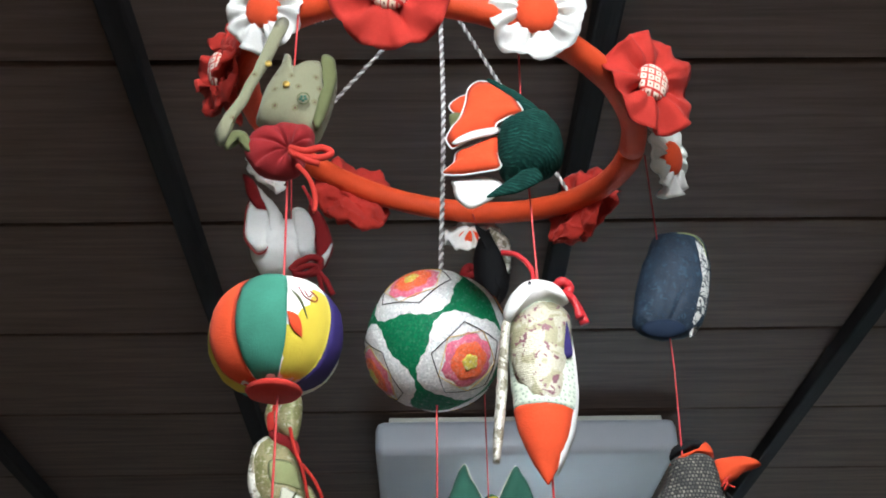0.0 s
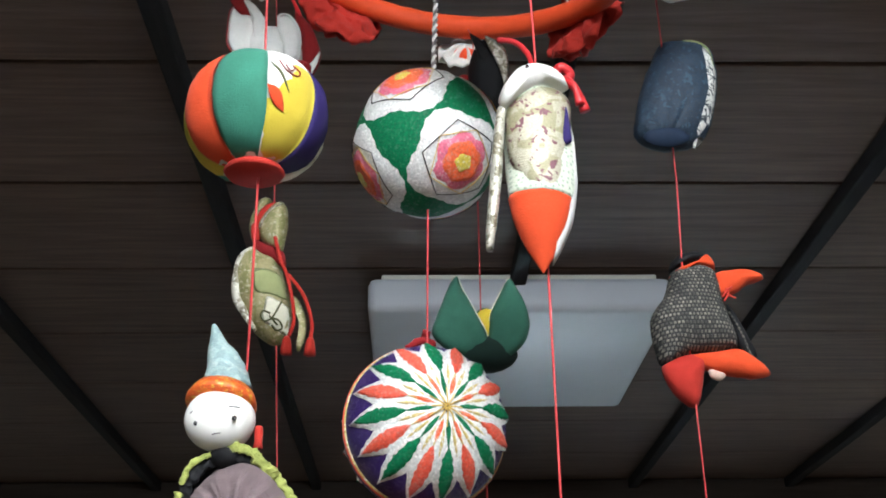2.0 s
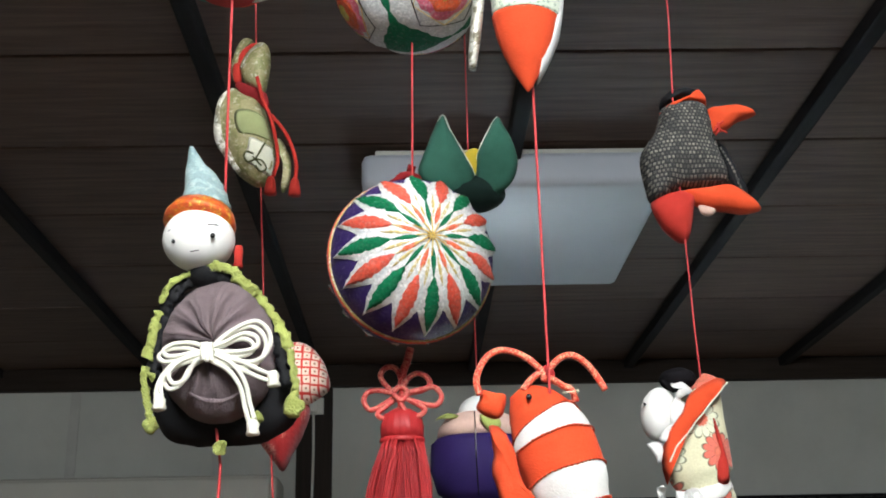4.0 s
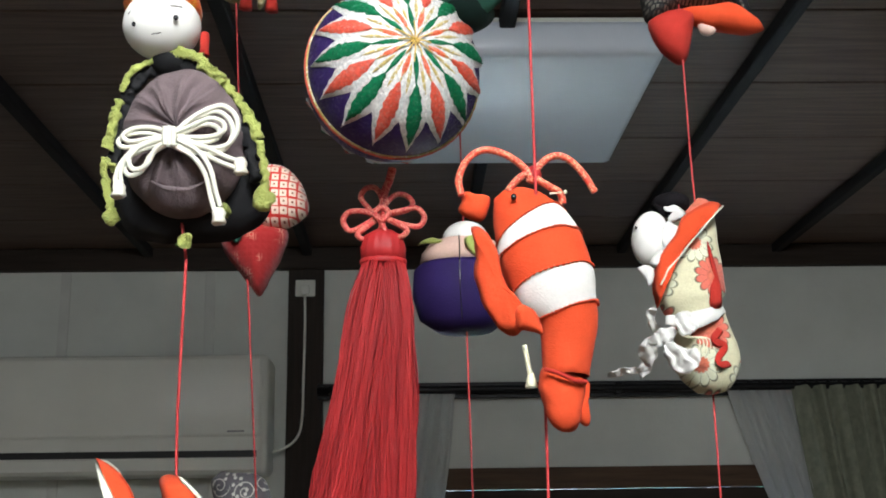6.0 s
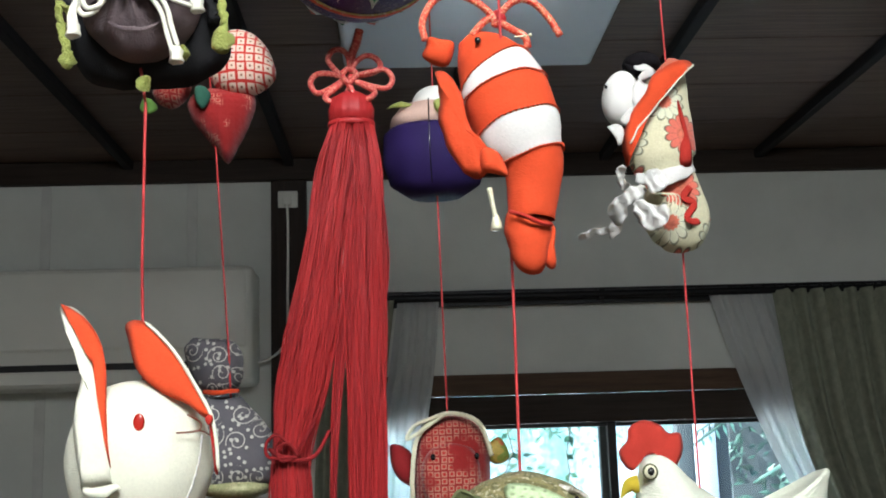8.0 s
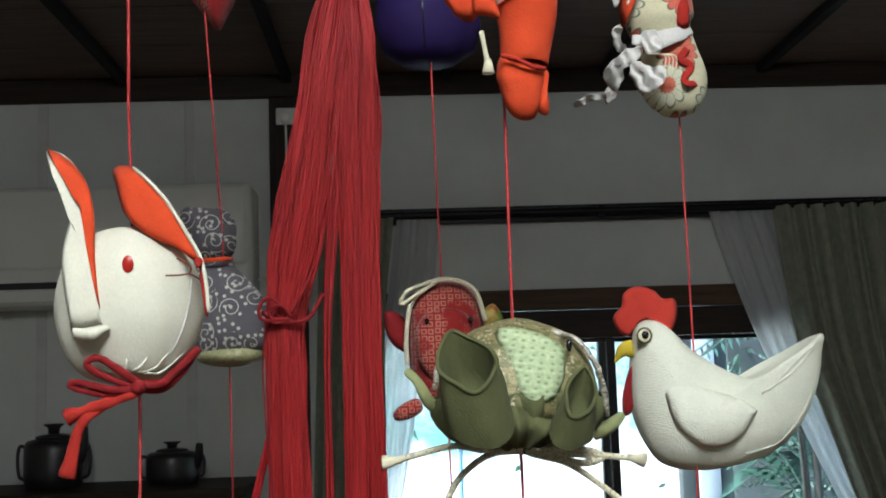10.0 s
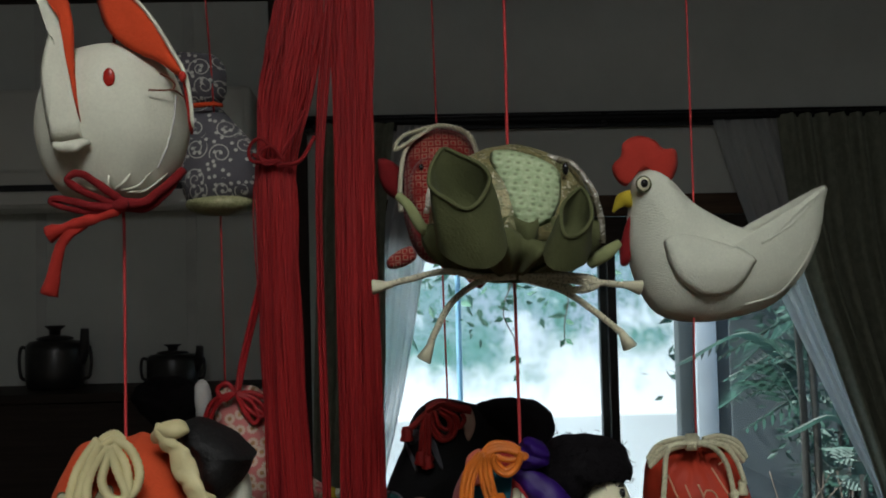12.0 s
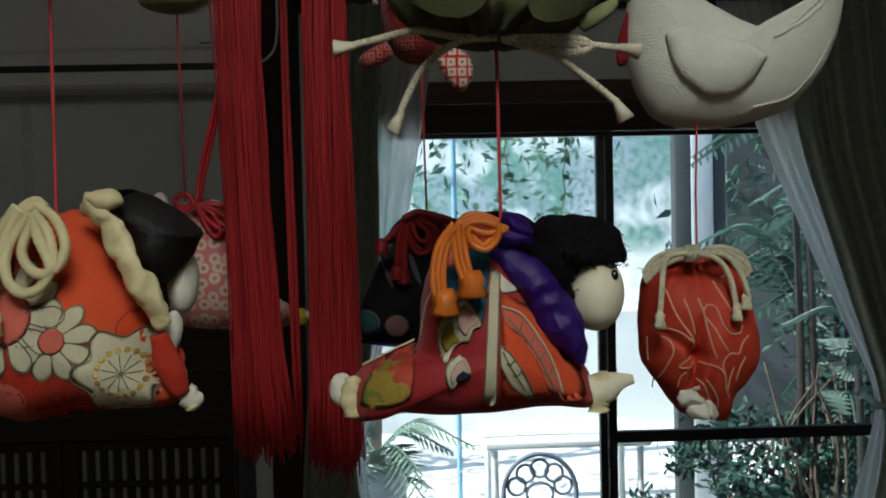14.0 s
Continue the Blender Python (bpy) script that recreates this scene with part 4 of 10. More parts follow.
hang([(0.198, 0.806, 2.150), (0.205, 0.830, 2.08), (0.208, 0.842, 1.96), (0.207, 0.855, 1.86), (0.209, 0.860, 1.72), (0.214, 0.866, 1.58), (0.216, 0.872, 1.41), (0.211, 0.866, 1.30), (0.210, 0.860, 1.22)], 0.00065)
hang([(0.0135, 0.800, 1.975), (0.0130, 0.800, 1.90), (0.012, 0.806, 1.80), (0.011, 0.815, 1.72)])


def orb(name, r, e):
    """A frame on a ball: columns right, up, out of the given outward axis."""
    w = Vector(e).normalized()
    u = Vector((0, 0, 1)).cross(w).normalized()
    return u, w.cross(u), w


def ball_point(r, fr, polar, az):
    u, v, w = fr
    return r * (math.cos(polar) * w + math.sin(polar) * (math.cos(az) * u + math.sin(az) * v))


def ball_patch(r, fr, reach, rows=7, cols=48, inner=0.0):
    """A stitched patch on a ball: reach(az) gives its edge's angle from the axis."""
    verts = []
    for i in range(rows + 1):
        for j in range(cols):
            a = 2 * math.pi * j / cols
            p = reach(a) * (inner + (1 - inner) * i / rows)
            verts.append(ball_point(r - (0.0012 if i == rows else 0.0), fr, p, a))
    faces = grid_faces(rows + 1, cols)
    return verts, faces


def ball_petal(r, fr, az, a0, a1, half, shape, rows=12, cols=7):
    """A pointed petal on a ball from polar angle a0 to a1; shape(s) is its width along the way."""
    verts = []
    for i in range(rows + 1):
        s = i / rows
        p = a0 + (a1 - a0) * s
        for j in range(cols):
            t = 2 * j / (cols - 1) - 1
            w = half * shape(s) * t
            u, v, n = fr
            c = ball_point(1.0, fr, p, az)
            side = (n.cross(c)).normalized()
            d = (c + side * math.tan(w)).normalized()
            verts.append(d * (r - 0.0010 * abs(t) ** 3))
    return verts, grid_faces(rows + 1, cols, False)


# ball with six roses
t1 = thing("temari_ball", (0.0135, 0.800, 1.970), "green and white glitter-thread ball with embroidered pink roses", "thread ball", G)
R1 = 0.0545
part("core", egg(R1, R1, R1, 40, 26), TEM_GREEN, t1, "green thread ground")
ax1 = Vector((0.426, -0.857 * math.cos(0.45) + 0.287 * math.sin(0.45), -0.287 * math.cos(0.45) - 0.857 * math.sin(0.45))).normalized()
ax2 = Vector((-0.33, -0.44 * math.cos(0.45) - 0.836 * math.sin(0.45), 0.836 * math.cos(0.45) - 0.44 * math.sin(0.45)))
ax2 = (ax2 - ax1 * ax1.dot(ax2)).normalized()
ax3 = ax1.cross(ax2)
for axis in (ax1, -ax1, ax2, -ax2, ax3, -ax3):
    near = ax2 if abs(axis.dot(ax1)) > 0.9 else ax1
    u = (near - axis * axis.dot(near)).normalized()
    fr = (u, axis.cross(u), axis)

    def square(a, big=radians(44), small=radians(36)):
        k = abs(math.cos(2 * a)) ** 1.6
        return small + (big - small) * k - radians(1.2) * abs(math.sin(12 * a))

    patch = part("rose_patch", ball_patch(R1 + 0.0012, fr, square), TEM_WHITE, t1, "white glitter-thread patch")
    for k, (sz, mt, lab, waves) in enumerate(((23, TEM_PINK, "pink", 6), (17, TEM_ORANGE, "orange", 6), (7, TEM_YELLOW, "yellow", 5))):
        lay = ball_patch(R1 + 0.0022 + 0.0007 * k, fr, lambda a, s=sz, w=waves, o=k: radians(s * (0.86 + 0.14 * abs(math.sin(w * a / 2 + o)))))
        part("rose_petals", crumpled(lay, 0.0006, 0.004, k), mt, patch, lab + " embroidered rose petals")
    for sz, rot, mt in ((26, 0.3, GOLD), (31, 0.9, BEAD)):
        pts = [ball_point(R1 + 0.0023, fr, radians(sz), rot + 2 * math.pi * j / 5) for j in range(5)]
        fine = []
        for a, b in zip(pts, pts[1:] + pts[:1]):
            fine += [(a + (b - a) * i / 6).normalized() * (R1 + 0.0020) for i in range(6)]
        part("outline_thread", sweep(fine + [fine[0]], 0.00035, 5, n=1), mt, patch, "thin outline thread")

# ball with a chrysanthemum
t2 = thing("temari_ball", (0.010, 0.815, 1.757), "navy thread ball with a silver, red and green chrysanthemum", "thread ball", G)
R2 = 0.0555
part("core", egg(R2, R2, R2, 40, 26), TEM_NAVY, t2, "navy thread ground")
pitch = 0.345
axis = Vector((0.245, -0.925 * math.cos(pitch) - 0.30 * math.sin(pitch), 0.30 * math.cos(pitch) - 0.925 * math.sin(pitch))).normalized()
for sgn in (1, -1):
    fr = orb("o", R2, axis * sgn)
    for k in range(16):
        az = 2 * math.pi * (k + 0.25) / 16
        white = part("petal", crumpled(ball_petal(R2 + 0.0014, fr, az, radians(3), radians(76), radians(9.8), lambda s: 0.12 + 0.95 * math.sin(math.pi * min(1, s**0.95)) ** 0.8 if s < 0.62 else 1.02 * (1 - s) / 0.38 * (0.9 + 0.1 * s), 20, 9), 0.0007, 0.0028), TEM_WHITE, t2, "silver glitter-thread petal")
        col = TEM_RED if k % 2 else TEM_GREEN
        part("petal_heart", crumpled(ball_petal(R2 + 0.0025, fr, az, radians(26), radians(69), radians(4.7), lambda s: math.sin(math.pi * s ** 0.85) ** 0.9 * (1 + 0.12 * math.sin(40 * s)), 16, 7), 0.0006, 0.0025), col, white, "red petal heart" if k % 2 else "green petal heart")
        part("petal_base", ball_petal(R2 + 0.0021, fr, az, radians(7), radians(27), radians(1.3), lambda s: math.sin(math.pi * s) ** 0.6), TEM_GOLD if k % 2 else TEM_GREEN, white, "gold and green stitches")
    for k in range(32):
        az = 2 * math.pi * (k + 0.5) / 32
        mt = (TEM_GREEN, TEM_GOLD, TEM_ORANGE, TEM_GOLD)[k % 4]
        part("ray_stitch", ball_petal(R2 + 0.0024, fr, az, radians(8 + 5 * (k % 2)), radians(24 + 9 * (k % 2)), radians(1.1 if k % 2 else 1.7), lambda s: math.sin(math.pi * s) ** 0.6, 6, 3), mt, t2, "fine coloured stitch")
    for k in range(12):
        az = 2 * math.pi * k / 12
        part("centre_stitch", sweep([ball_point(R2 + 0.0022, fr, radians(0.5), az), ball_point(R2 + 0.0034, fr, radians(5), az), ball_point(R2 + 0.0020, fr, radians(10 + 3 * (k % 2)), az)], 0.0005, 5), GOLD, t2, "gold centre stitch")
fr = orb("o", R2, axis)
part("band", sweep([ball_point(R2 + 0.0004, fr, radians(88), 2 * math.pi * j / 40) for j in range(41)], 0.0013, 6, n=1), TEM_RED, t2, "red thread band round the middle")
part("band", sweep([ball_point(R2 + 0.0004, fr, radians(85.5), 2 * math.pi * j / 40) for j in range(41)], 0.0007, 6, n=1), TEM_GOLD, t2, "gold thread band")
part("top_knot", crumpled(sweep([(-0.012, -0.004, 0.056), (-0.002, -0.008, 0.060), (0.006, 0.0, 0.060), (0.0, 0.006, 0.062), (0.002, 0.0, 0.070)], 0.0028, 8), 0.001, 0.006), DEEPRED, t2, "red knotted thread")

# flower knot and tassel under the ball
P = Plan(1.0)
tas = thing("tassel", (0.003, 0.852, 1.677), "long red silk tassel under an ornamental flower knot", "tassel")
part("flower_knot", joined(
    *[braid(P.line(*q, y=-0.001 * k), 0.0021) for k, q in enumerate(((-2.8, -3.7, -10.0, 3.3, -14.4, 10.2, -11.5, 15.9, -5.6, 16.6, -1.3, 10.8, 0.1, -2.2), (-1.3, -3.7, -13.0, 0.2, -22.4, -0.4, -25.7, -6.5, -21.7, -12.6, -14.5, -10.4, -2.8, -2.9), (-1.3, -3.7, -9.4, -9.7, -16.3, -15.7, -11.6, -19.1, -4.3, -16.6, 0.8, -6.0), (-0.6, -3.7, 2.4, 5.4, 9.0, 11.1, 15.6, 9.9, 19.2, 4.5, 14.7, -0.1, 0.8, -3.0), (-0.6, -2.9, 13.3, -0.0, 22.0, 1.4, 26.7, -4.8, 23.3, -10.8, 14.6, -10.0, 0.8, -5.2), (-1.3, -4.5, 7.4, -8.4, 15.3, -13.8, 10.9, -18.2, 3.7, -16.7, -2.1, -6.7), (-5.7, -2.1, -1.3, 1.6, 3.8, -2.2, -0.6, -7.5, -5.7, -2.9)))],
    braid(P.line(6.2, 30.1, 3.9, 20.8, 1.0, 13.1, -0.6, 0.1), 0.0030)), REDBRAID, tas, "braided red silk knot with six loops")


def strands():
    """Combed silk: each strand its own red."""
    n = Nodes("red_tassel_silk")
    isl = n.t.nodes.new("ShaderNodeNewGeometry").outputs["Random Per Island"]
    col = n.mix(isl, (0.25, 0.011, 0.014), (0.44, 0.024, 0.024))
    return n.done(col, 0.5, n.noise(600.0), 0.0002, spec=0.3)


SILK = strands()
part("head", moved(lathe([(0.006, 0.006), (0.0125, 0.002), (0.0145, -0.006), (0.0140, -0.014)], 60, 44, 0.06, 1.0, 0.75), Matrix.Translation((0.0, 0.0, -0.0185))), SILK, tas)
part("collar", moved(lathe([(0.0138, 0.002), (0.0152, 0.0008), (0.0152, -0.0012), (0.0138, -0.002)], 36, 0, 0, 1.0, 0.76), Matrix.Translation((0.0, 0.0, -0.0335))), SILK, tas, "wound silk collar")


def fringe(rows, count, seed, r=0.00062, ragged=0.006):
    """Many fine strands through (x centre, half width, half depth, z) rows, in the tassel's space."""
    rng = np.random.RandomState(seed)
    rows = np.array(rows)
    out = []
    for i in range(count):
        a, q = rng.uniform(0, 2 * math.pi), math.sqrt(rng.uniform(0.15, 1))
        dx, dy = q * math.cos(a), q * math.sin(a)
        pts = []
        for k, (x, w, d, z) in enumerate(rows):
            dx2 = dx + rng.normal(0, 0.11) * min(1, k)
            dy2 = dy + rng.normal(0, 0.08)
            end = rng.normal(0, ragged) - 0.2 * ragged if k == len(rows) - 1 else 0
            pts.append((x + w * dx2, d * dy2, z + end))
        out.append(sweep(pts, r, 4, n=3))
    return joined(*out)


left_rows = [(-0.0045, 0.0085, 0.010, -0.034), (-0.010, 0.0115, 0.011, -0.065), (-0.0195, 0.0120, 0.011, -0.120), (-0.0265, 0.0150, 0.011, -0.165), (-0.0325, 0.0155, 0.010, -0.200), (-0.0385, 0.0110, 0.008, -0.235), (-0.0390, 0.0110, 0.009, -0.27), (-0.0380, 0.0115, 0.009, -0.345), (-0.0345, 0.0115, 0.009, -0.42), (-0.0300, 0.0150, 0.009, -0.503)]
right_rows = [(0.0060, 0.0085, 0.010, -0.034), (0.0095, 0.0090, 0.011, -0.065), (0.0085, 0.0120, 0.011, -0.120), (0.0075, 0.0120, 0.010, -0.165), (0.0070, 0.0115, 0.009, -0.235), (0.0075, 0.0118, 0.009, -0.345), (0.0080, 0.0125, 0.009, -0.42), (0.0075, 0.0130, 0.009, -0.512)]
tagged(part("fringe", fringe(left_rows, 330, 3, 0.00045), SILK, tas, "combed red silk strands, tied together part way down"), kind="stuff")
tagged(part("fringe", fringe(right_rows, 330, 4, 0.00045), SILK, tas, "combed red silk strands hanging free"), kind="stuff")
tagged(part("fringe", fringe([(0.004, 0.003, 0.004, -0.035), (-0.004, 0.003, 0.003, -0.13), (-0.011, 0.0035, 0.003, -0.20), (-0.0145, 0.002, 0.003, -0.27), (-0.013, 0.002, 0.003, -0.40), (-0.012, 0.002, 0.003, -0.50)], 10, 5), SILK, tas, "a few loose red strands"), kind="stuff")
for pts, r in (([(-0.052, -0.004, -0.236), (-0.046, -0.011, -0.240), (-0.034, -0.012, -0.243), (-0.024, -0.008, -0.240), (-0.016, -0.004, -0.226)], 0.0017),
               ([(-0.036, -0.012, -0.238), (-0.046, -0.014, -0.228), (-0.053, -0.012, -0.233), (-0.051, -0.012, -0.241), (-0.036, -0.014, -0.241)], 0.0014),
               ([(-0.036, -0.012, -0.240), (-0.030, -0.015, -0.231), (-0.024, -0.014, -0.219), (-0.021, -0.013, -0.212)], 0.0014),
               ([(-0.034, -0.013, -0.240), (-0.040, -0.015, -0.233), (-0.047, -0.013, -0.236), (-0.044, -0.013, -0.243), (-0.035, -0.014, -0.241)], 0.0013)):
    part("tie", braid(pts, r * 0.8), DEEPRED, tas, "red cord tied round one half of the tassel")

# ---------------------------------------------------------------- ornaments, string by string
# purse of olive cloth
P = Plan(1.0)
o = thing("cloth_purse", (-0.088, 0.637, 2.072), "olive printed cloth purse with a red gathered base", "cloth ornament", G)
part("body", crumpled(pillow(P.ring(-24.9, -9.0, -19.2, 13.9, -11.4, 31.2, -6.5, 44.8, -2.4, 43.7, 0.5, 34.3, 12.5, 38.4, 27.3, 35.2, 31.4, 17.6, 27.7, -3.5, 21.4, -25.9, 10.6, -28.7, -5.4, -20.9, -18.1, -16.9), 0.020, 6, 9), 0.0009, 0.016, 3), OLIVEPRINT, o)
part("side_fold", crumpled(pillow(P.ring(20.7, 37.3, 28.9, 35.2, 31.9, 16.6, 27.8, -6.4, 20.7, -28.8, 16.6, -23.0, 18.4, -9.3, 24.0, 12.6), 0.006, bend=lambda x, z: -0.013), 0.0010, 0.012, 4), OLIVE, o, "folded side of olive cloth")
flap = part("flap", crumpled(leafy(P.ring(-11.0, 68.3, -3.4, 65.0, -6.8, 50.1, -13.0, 31.2, -19.3, 14.9, -26.1, -3.1, -32.9, -18.8, -39.0, -30.3, -41.2, -42.6, -46.5, -43.5, -48.9, -33.1, -43.6, -21.6, -37.4, -9.9, -31.5, 5.9, -25.4, 22.1, -19.3, 41.7), 0.0034, bend=lambda x, z: -0.018), 0.0008, 0.016, 2), OLIVEPRINT, o, "long rolled olive flap")
part("flap_end", crumpled(leafy(P.ring(-40.5, -31.2, -33.0, -27.5, -25.6, -33.2, -22.4, -47.4, -28.8, -43.6, -34.0, -35.1, -37.2, -43.6, -41.8, -44.5), 0.0026, bend=lambda x, z: -0.014), 0.0016, 0.010, 6), OLIVE, flap, "crumpled end of the flap")
gx, gz = mm([(2.1, -45.5)])[0]
sack = crumpled(pillow(P.ring(-28.7, -37.4, -22.7, -25.6, -7.0, -20.4, 8.3, -20.9, 17.3, -27.2, 17.3, -37.6, 13.2, -46.9, 9.9, -57.0, -1.0, -63.3, -17.8, -60.0, -26.4, -49.5), 0.016, 10, 24, 0.5, mid=(gx, gz), bend=lambda x, z: -0.008), 0.0006, 0.010, 5)
gather = [], sack[1]
for x, y, z in sack[0]:
    a, r = math.atan2(z - gz, x - gx), math.hypot(x - gx, z - gz)
    pleat = 1 - abs(math.sin(4.5 * a + 0.7 * noise.noise(Vector((2 * math.cos(a), 2 * math.sin(a), 1.0)))))
    gather[0].append((x, y + (0.0 if y > -0.008 else 0.0080 * pleat * math.exp(-r / 0.022) + 0.007 * math.exp(-(r / 0.007) ** 2)), z))
part("base", gather, DEEPRED, o, "gathered deep red base")
for x, z in ((-15.1, 22.9), (-1.9, 4.8)):
    part("button", moved(lathe([(0.0, 0.0), (0.0026, 0.0), (0.0022, 0.0012), (0.0, 0.0014)], 12), Matrix.Translation(P(x, z, -0.0215)) @ pose(0, 0, 0, 90, 0, 0)), GOLD, o, "small brass button")
crest = P(10.3, -7.1)
part("crest", sweep([(crest[0] + 0.0042 * math.cos(a), -0.0212, crest[2] + 0.0048 * math.sin(a)) for a in [2 * math.pi * k / 18 for k in range(19)]], 0.0004, 5, n=1), OLIVE, o, "round printed crest")
for a in [2 * math.pi * k / 5 + 0.3 for k in range(5)]:
    part("crest_leaf", moved(leafy([(0.0008, 0.0), (0.0018, 0.0011), (0.0032, 0.0), (0.0018, -0.0011)], 0.0003), Matrix.Translation((crest[0], -0.0212, crest[2])) @ pose(0, 0, 0, 0, math.degrees(a), 0)), LEAFGREEN, o, "green leaf of the crest")
for pts, r in (([P(3.5, -52.1, -0.026), P(14.3, -56.4, -0.028), P(25.2, -53.0, -0.027), P(31.2, -56.9, -0.026), P(21.8, -61.2, -0.027), P(5.3, -57.6, -0.026)], 0.0024), ([P(3.7, -54.9, -0.026), P(16.0, -62.9, -0.027), P(24.1, -65.0, -0.026)], 0.0022), ([P(8.9, -63.0, -0.022), P(17.3, -73.4, -0.020), P(21.4, -87.1, -0.018), P(21.0, -97.6, -0.018)], 0.0017)):
    part("bow", crumpled(sweep(pts, r, 8), 0.0005, 0.006), RED, o, "red cord bow")

# tulip with a dark green knitted cup
P = Plan(1.0)
o = thing("cloth_tulip", (0.076, 0.650, 2.049), "orange cloth flower with white edges and a dark green knitted cup", "cloth ornament", G)
part("cup", crumpled(pillow(P.ring(-21.0, 6.7, -17.4, 15.6, -8.2, 22.6, 4.2, 26.5, 16.3, 24.4, 25.0, 10.3, 27.6, -4.4, 23.4, -18.9, 12.2, -26.0, 0.2, -29.6, -12.4, -31.0, -19.0, -22.4, -21.9, -7.0), 0.024, 6, 9), 0.0010, 0.012), DARKGREEN, o)
part("sepal", crumpled(sweep([P(-24.9, 56.5, -0.004), P(-11.6, 44.4, -0.006), P(1.6, 31.1, -0.006), P(11.5, 18.4, -0.004), P(23.7, 3.4, 0.000)], [0.0014, 0.0034, 0.0046, 0.0052, 0.0022], 14, 0.55), 0.0009, 0.010), DARKGREEN, o, "dark green pointed sepal")
part("sepal", crumpled(sweep([P(6.1, -27.7, -0.006), P(-6.2, -37.3, -0.008), P(-18.1, -43.7, -0.008), P(-28.9, -47.4, -0.006)], [0.0075, 0.0068, 0.0042, 0.0008], 14, 0.5), 0.0008, 0.01), DARKGREEN, o, "dark green pointed sepal")


def petal(parent, p, mat, ring_xz, thick, y, seed, rim=WHITE):
    shape = crumpled(leafy(p.ring(*ring_xz), thick, bend=lambda x, z: y + 2.5 * (x * x + z * z)), 0.0010, 0.018, seed)
    body = part("petal", shape, mat, parent)
    edge = [(a, y + 2.5 * (a * a + b * b), b) for a, b in (tuple(q) for q in spline(p.ring(*ring_xz), 4, True))]
    part("edging", crumpled(sweep(edge + [edge[0]], 0.0007, 6, n=1), 0.0010, 0.018, seed), rim, body, "white edging")


petal(o, P, ORANGE, (-39.9, 46.3, -36.3, 54.1, -29.6, 57.7, -19.0, 54.5, -9.6, 43.0, -3.7, 30.6, -1.7, 22.5, -11.6, 17.6, -19.9, 12.6, -23.4, 5.7, -35.5, 2.9, -49.3, -4.4, -53.6, -1.9, -55.4, 5.0, -51.3, 12.9, -45.0, 21.8, -41.9, 32.9), 0.0044, -0.010, 1.0)
petal(o, P, ORANGE, (-49.3, -7.3, -36.5, -2.5, -19.6, 1.8, -19.4, -12.8, -19.1, -23.3, -38.0, -26.0, -55.2, -24.0, -58.3, -20.7, -51.1, -15.5), 0.0042, -0.008, 2.0)
part("petal_edge", crumpled(leafy(P.ring(-51.7, -5.8, -40.3, 2.9, -20.2, 7.2, -19.6, 1.3, -36.5, -3.0, -48.6, -7.8), 0.0016, bend=lambda x, z: -0.012), 0.0006, 0.01), WHITE, o, "folded white petal edge")
petal(o, P, ORANGE, (-52.6, 47.4, -47.9, 53.6, -40.4, 57.3, -36.3, 54.6, -39.9, 46.3, -42.3, 34.0, -49.8, 40.2), 0.003, 0.004, 3.0)
part("petal", crumpled(leafy(P.ring(-50.1, -25.0, -24.6, -23.3, -16.3, -31.9, -28.5, -43.9, -40.3, -48.9, -48.6, -41.9, -51.1, -32.5), 0.003, bend=lambda x, z: 0.006), 0.001, 0.015), WHITE, o, "white inner petal")
part("petal", crumpled(leafy(P.ring(-52.8, 35.0, -42.6, 35.0, -42.2, 21.8, -50.5, 10.9, -52.7, 21.9), 0.003, bend=lambda x, z: 0.010), 0.001, 0.015), OLIVE, o, "olive inner petal")

# white and red folded flower
P = Plan(1.0)
o = thing("cloth_bud", (-0.114, 0.885, 2.111), "white folded cloth bud with red pointed petals", "cloth ornament", G)
part("body", crumpled(pillow(P.ring(-39.4, -5.3, -37.6, 13.8, -25.7, 21.0, -7.6, 20.9, 10.5, 19.5, 19.4, 3.7, 22.1, -13.0, 15.7, -29.4, 0.9, -35.0, -21.3, -34.8, -33.0, -24.2), 0.027, 6, 9), 0.0022, 0.016, 3), WHITE, o)
part("petal", crumpled(leafy(P.ring(-47.2, 62.3, -39.6, 58.4, -31.4, 45.8, -22.0, 28.4, -19.6, 22.2, -30.1, 24.7, -40.2, 37.2, -44.2, 49.7), 0.0022, bend=lambda x, z: -0.020), 0.0010, 0.02), DEEPRED, o, "deep red pointed petal")
petal(o, P, WHITE, (-35.1, 53.3, -24.8, 39.5, -14.6, 25.8, -7.7, 12.4, -8.8, -5.6, -14.5, -12.7, -17.5, 4.0, -20.6, 21.0, -28.8, 37.1), 0.0022, -0.025, 4.0, WHITE)
petal(o, P, WHITE, (-39.0, 34.7, -30.1, 24.7, -20.6, 21.0, -17.3, 0.4, -18.2, -18.5, -27.0, -23.1, -36.9, -12.5, -41.0, 3.0), 0.0030, -0.024, 5.0, DEEPRED)
part("petal", crumpled(pillow(P.ring(12.7, 41.7, 23.5, 32.9, 33.5, 13.2, 36.7, -6.0, 31.7, -24.9, 23.6, -23.6, 19.6, 0.1, 14.6, 20.7), 0.010), 0.0012, 0.02), DEEPRED, o, "deep red pointed petal")
petal(o, P, WHITE, (1.2, 20.8, 10.4, 23.2, 18.0, 13.3, 21.9, -5.9, 18.5, -23.6, 9.5, -25.8, 5.5, -5.8), 0.0026, -0.023, 6.0, WHITE)
part("petal", crumpled(leafy(P.ring(36.6, -3.7, 33.5, -19.0, 28.0, -33.0, 23.0, -34.1, 26.4, -19.0), 0.0020, bend=lambda x, z: -0.006), 0.0008, 0.01), WHITE, o, "white petal tip")
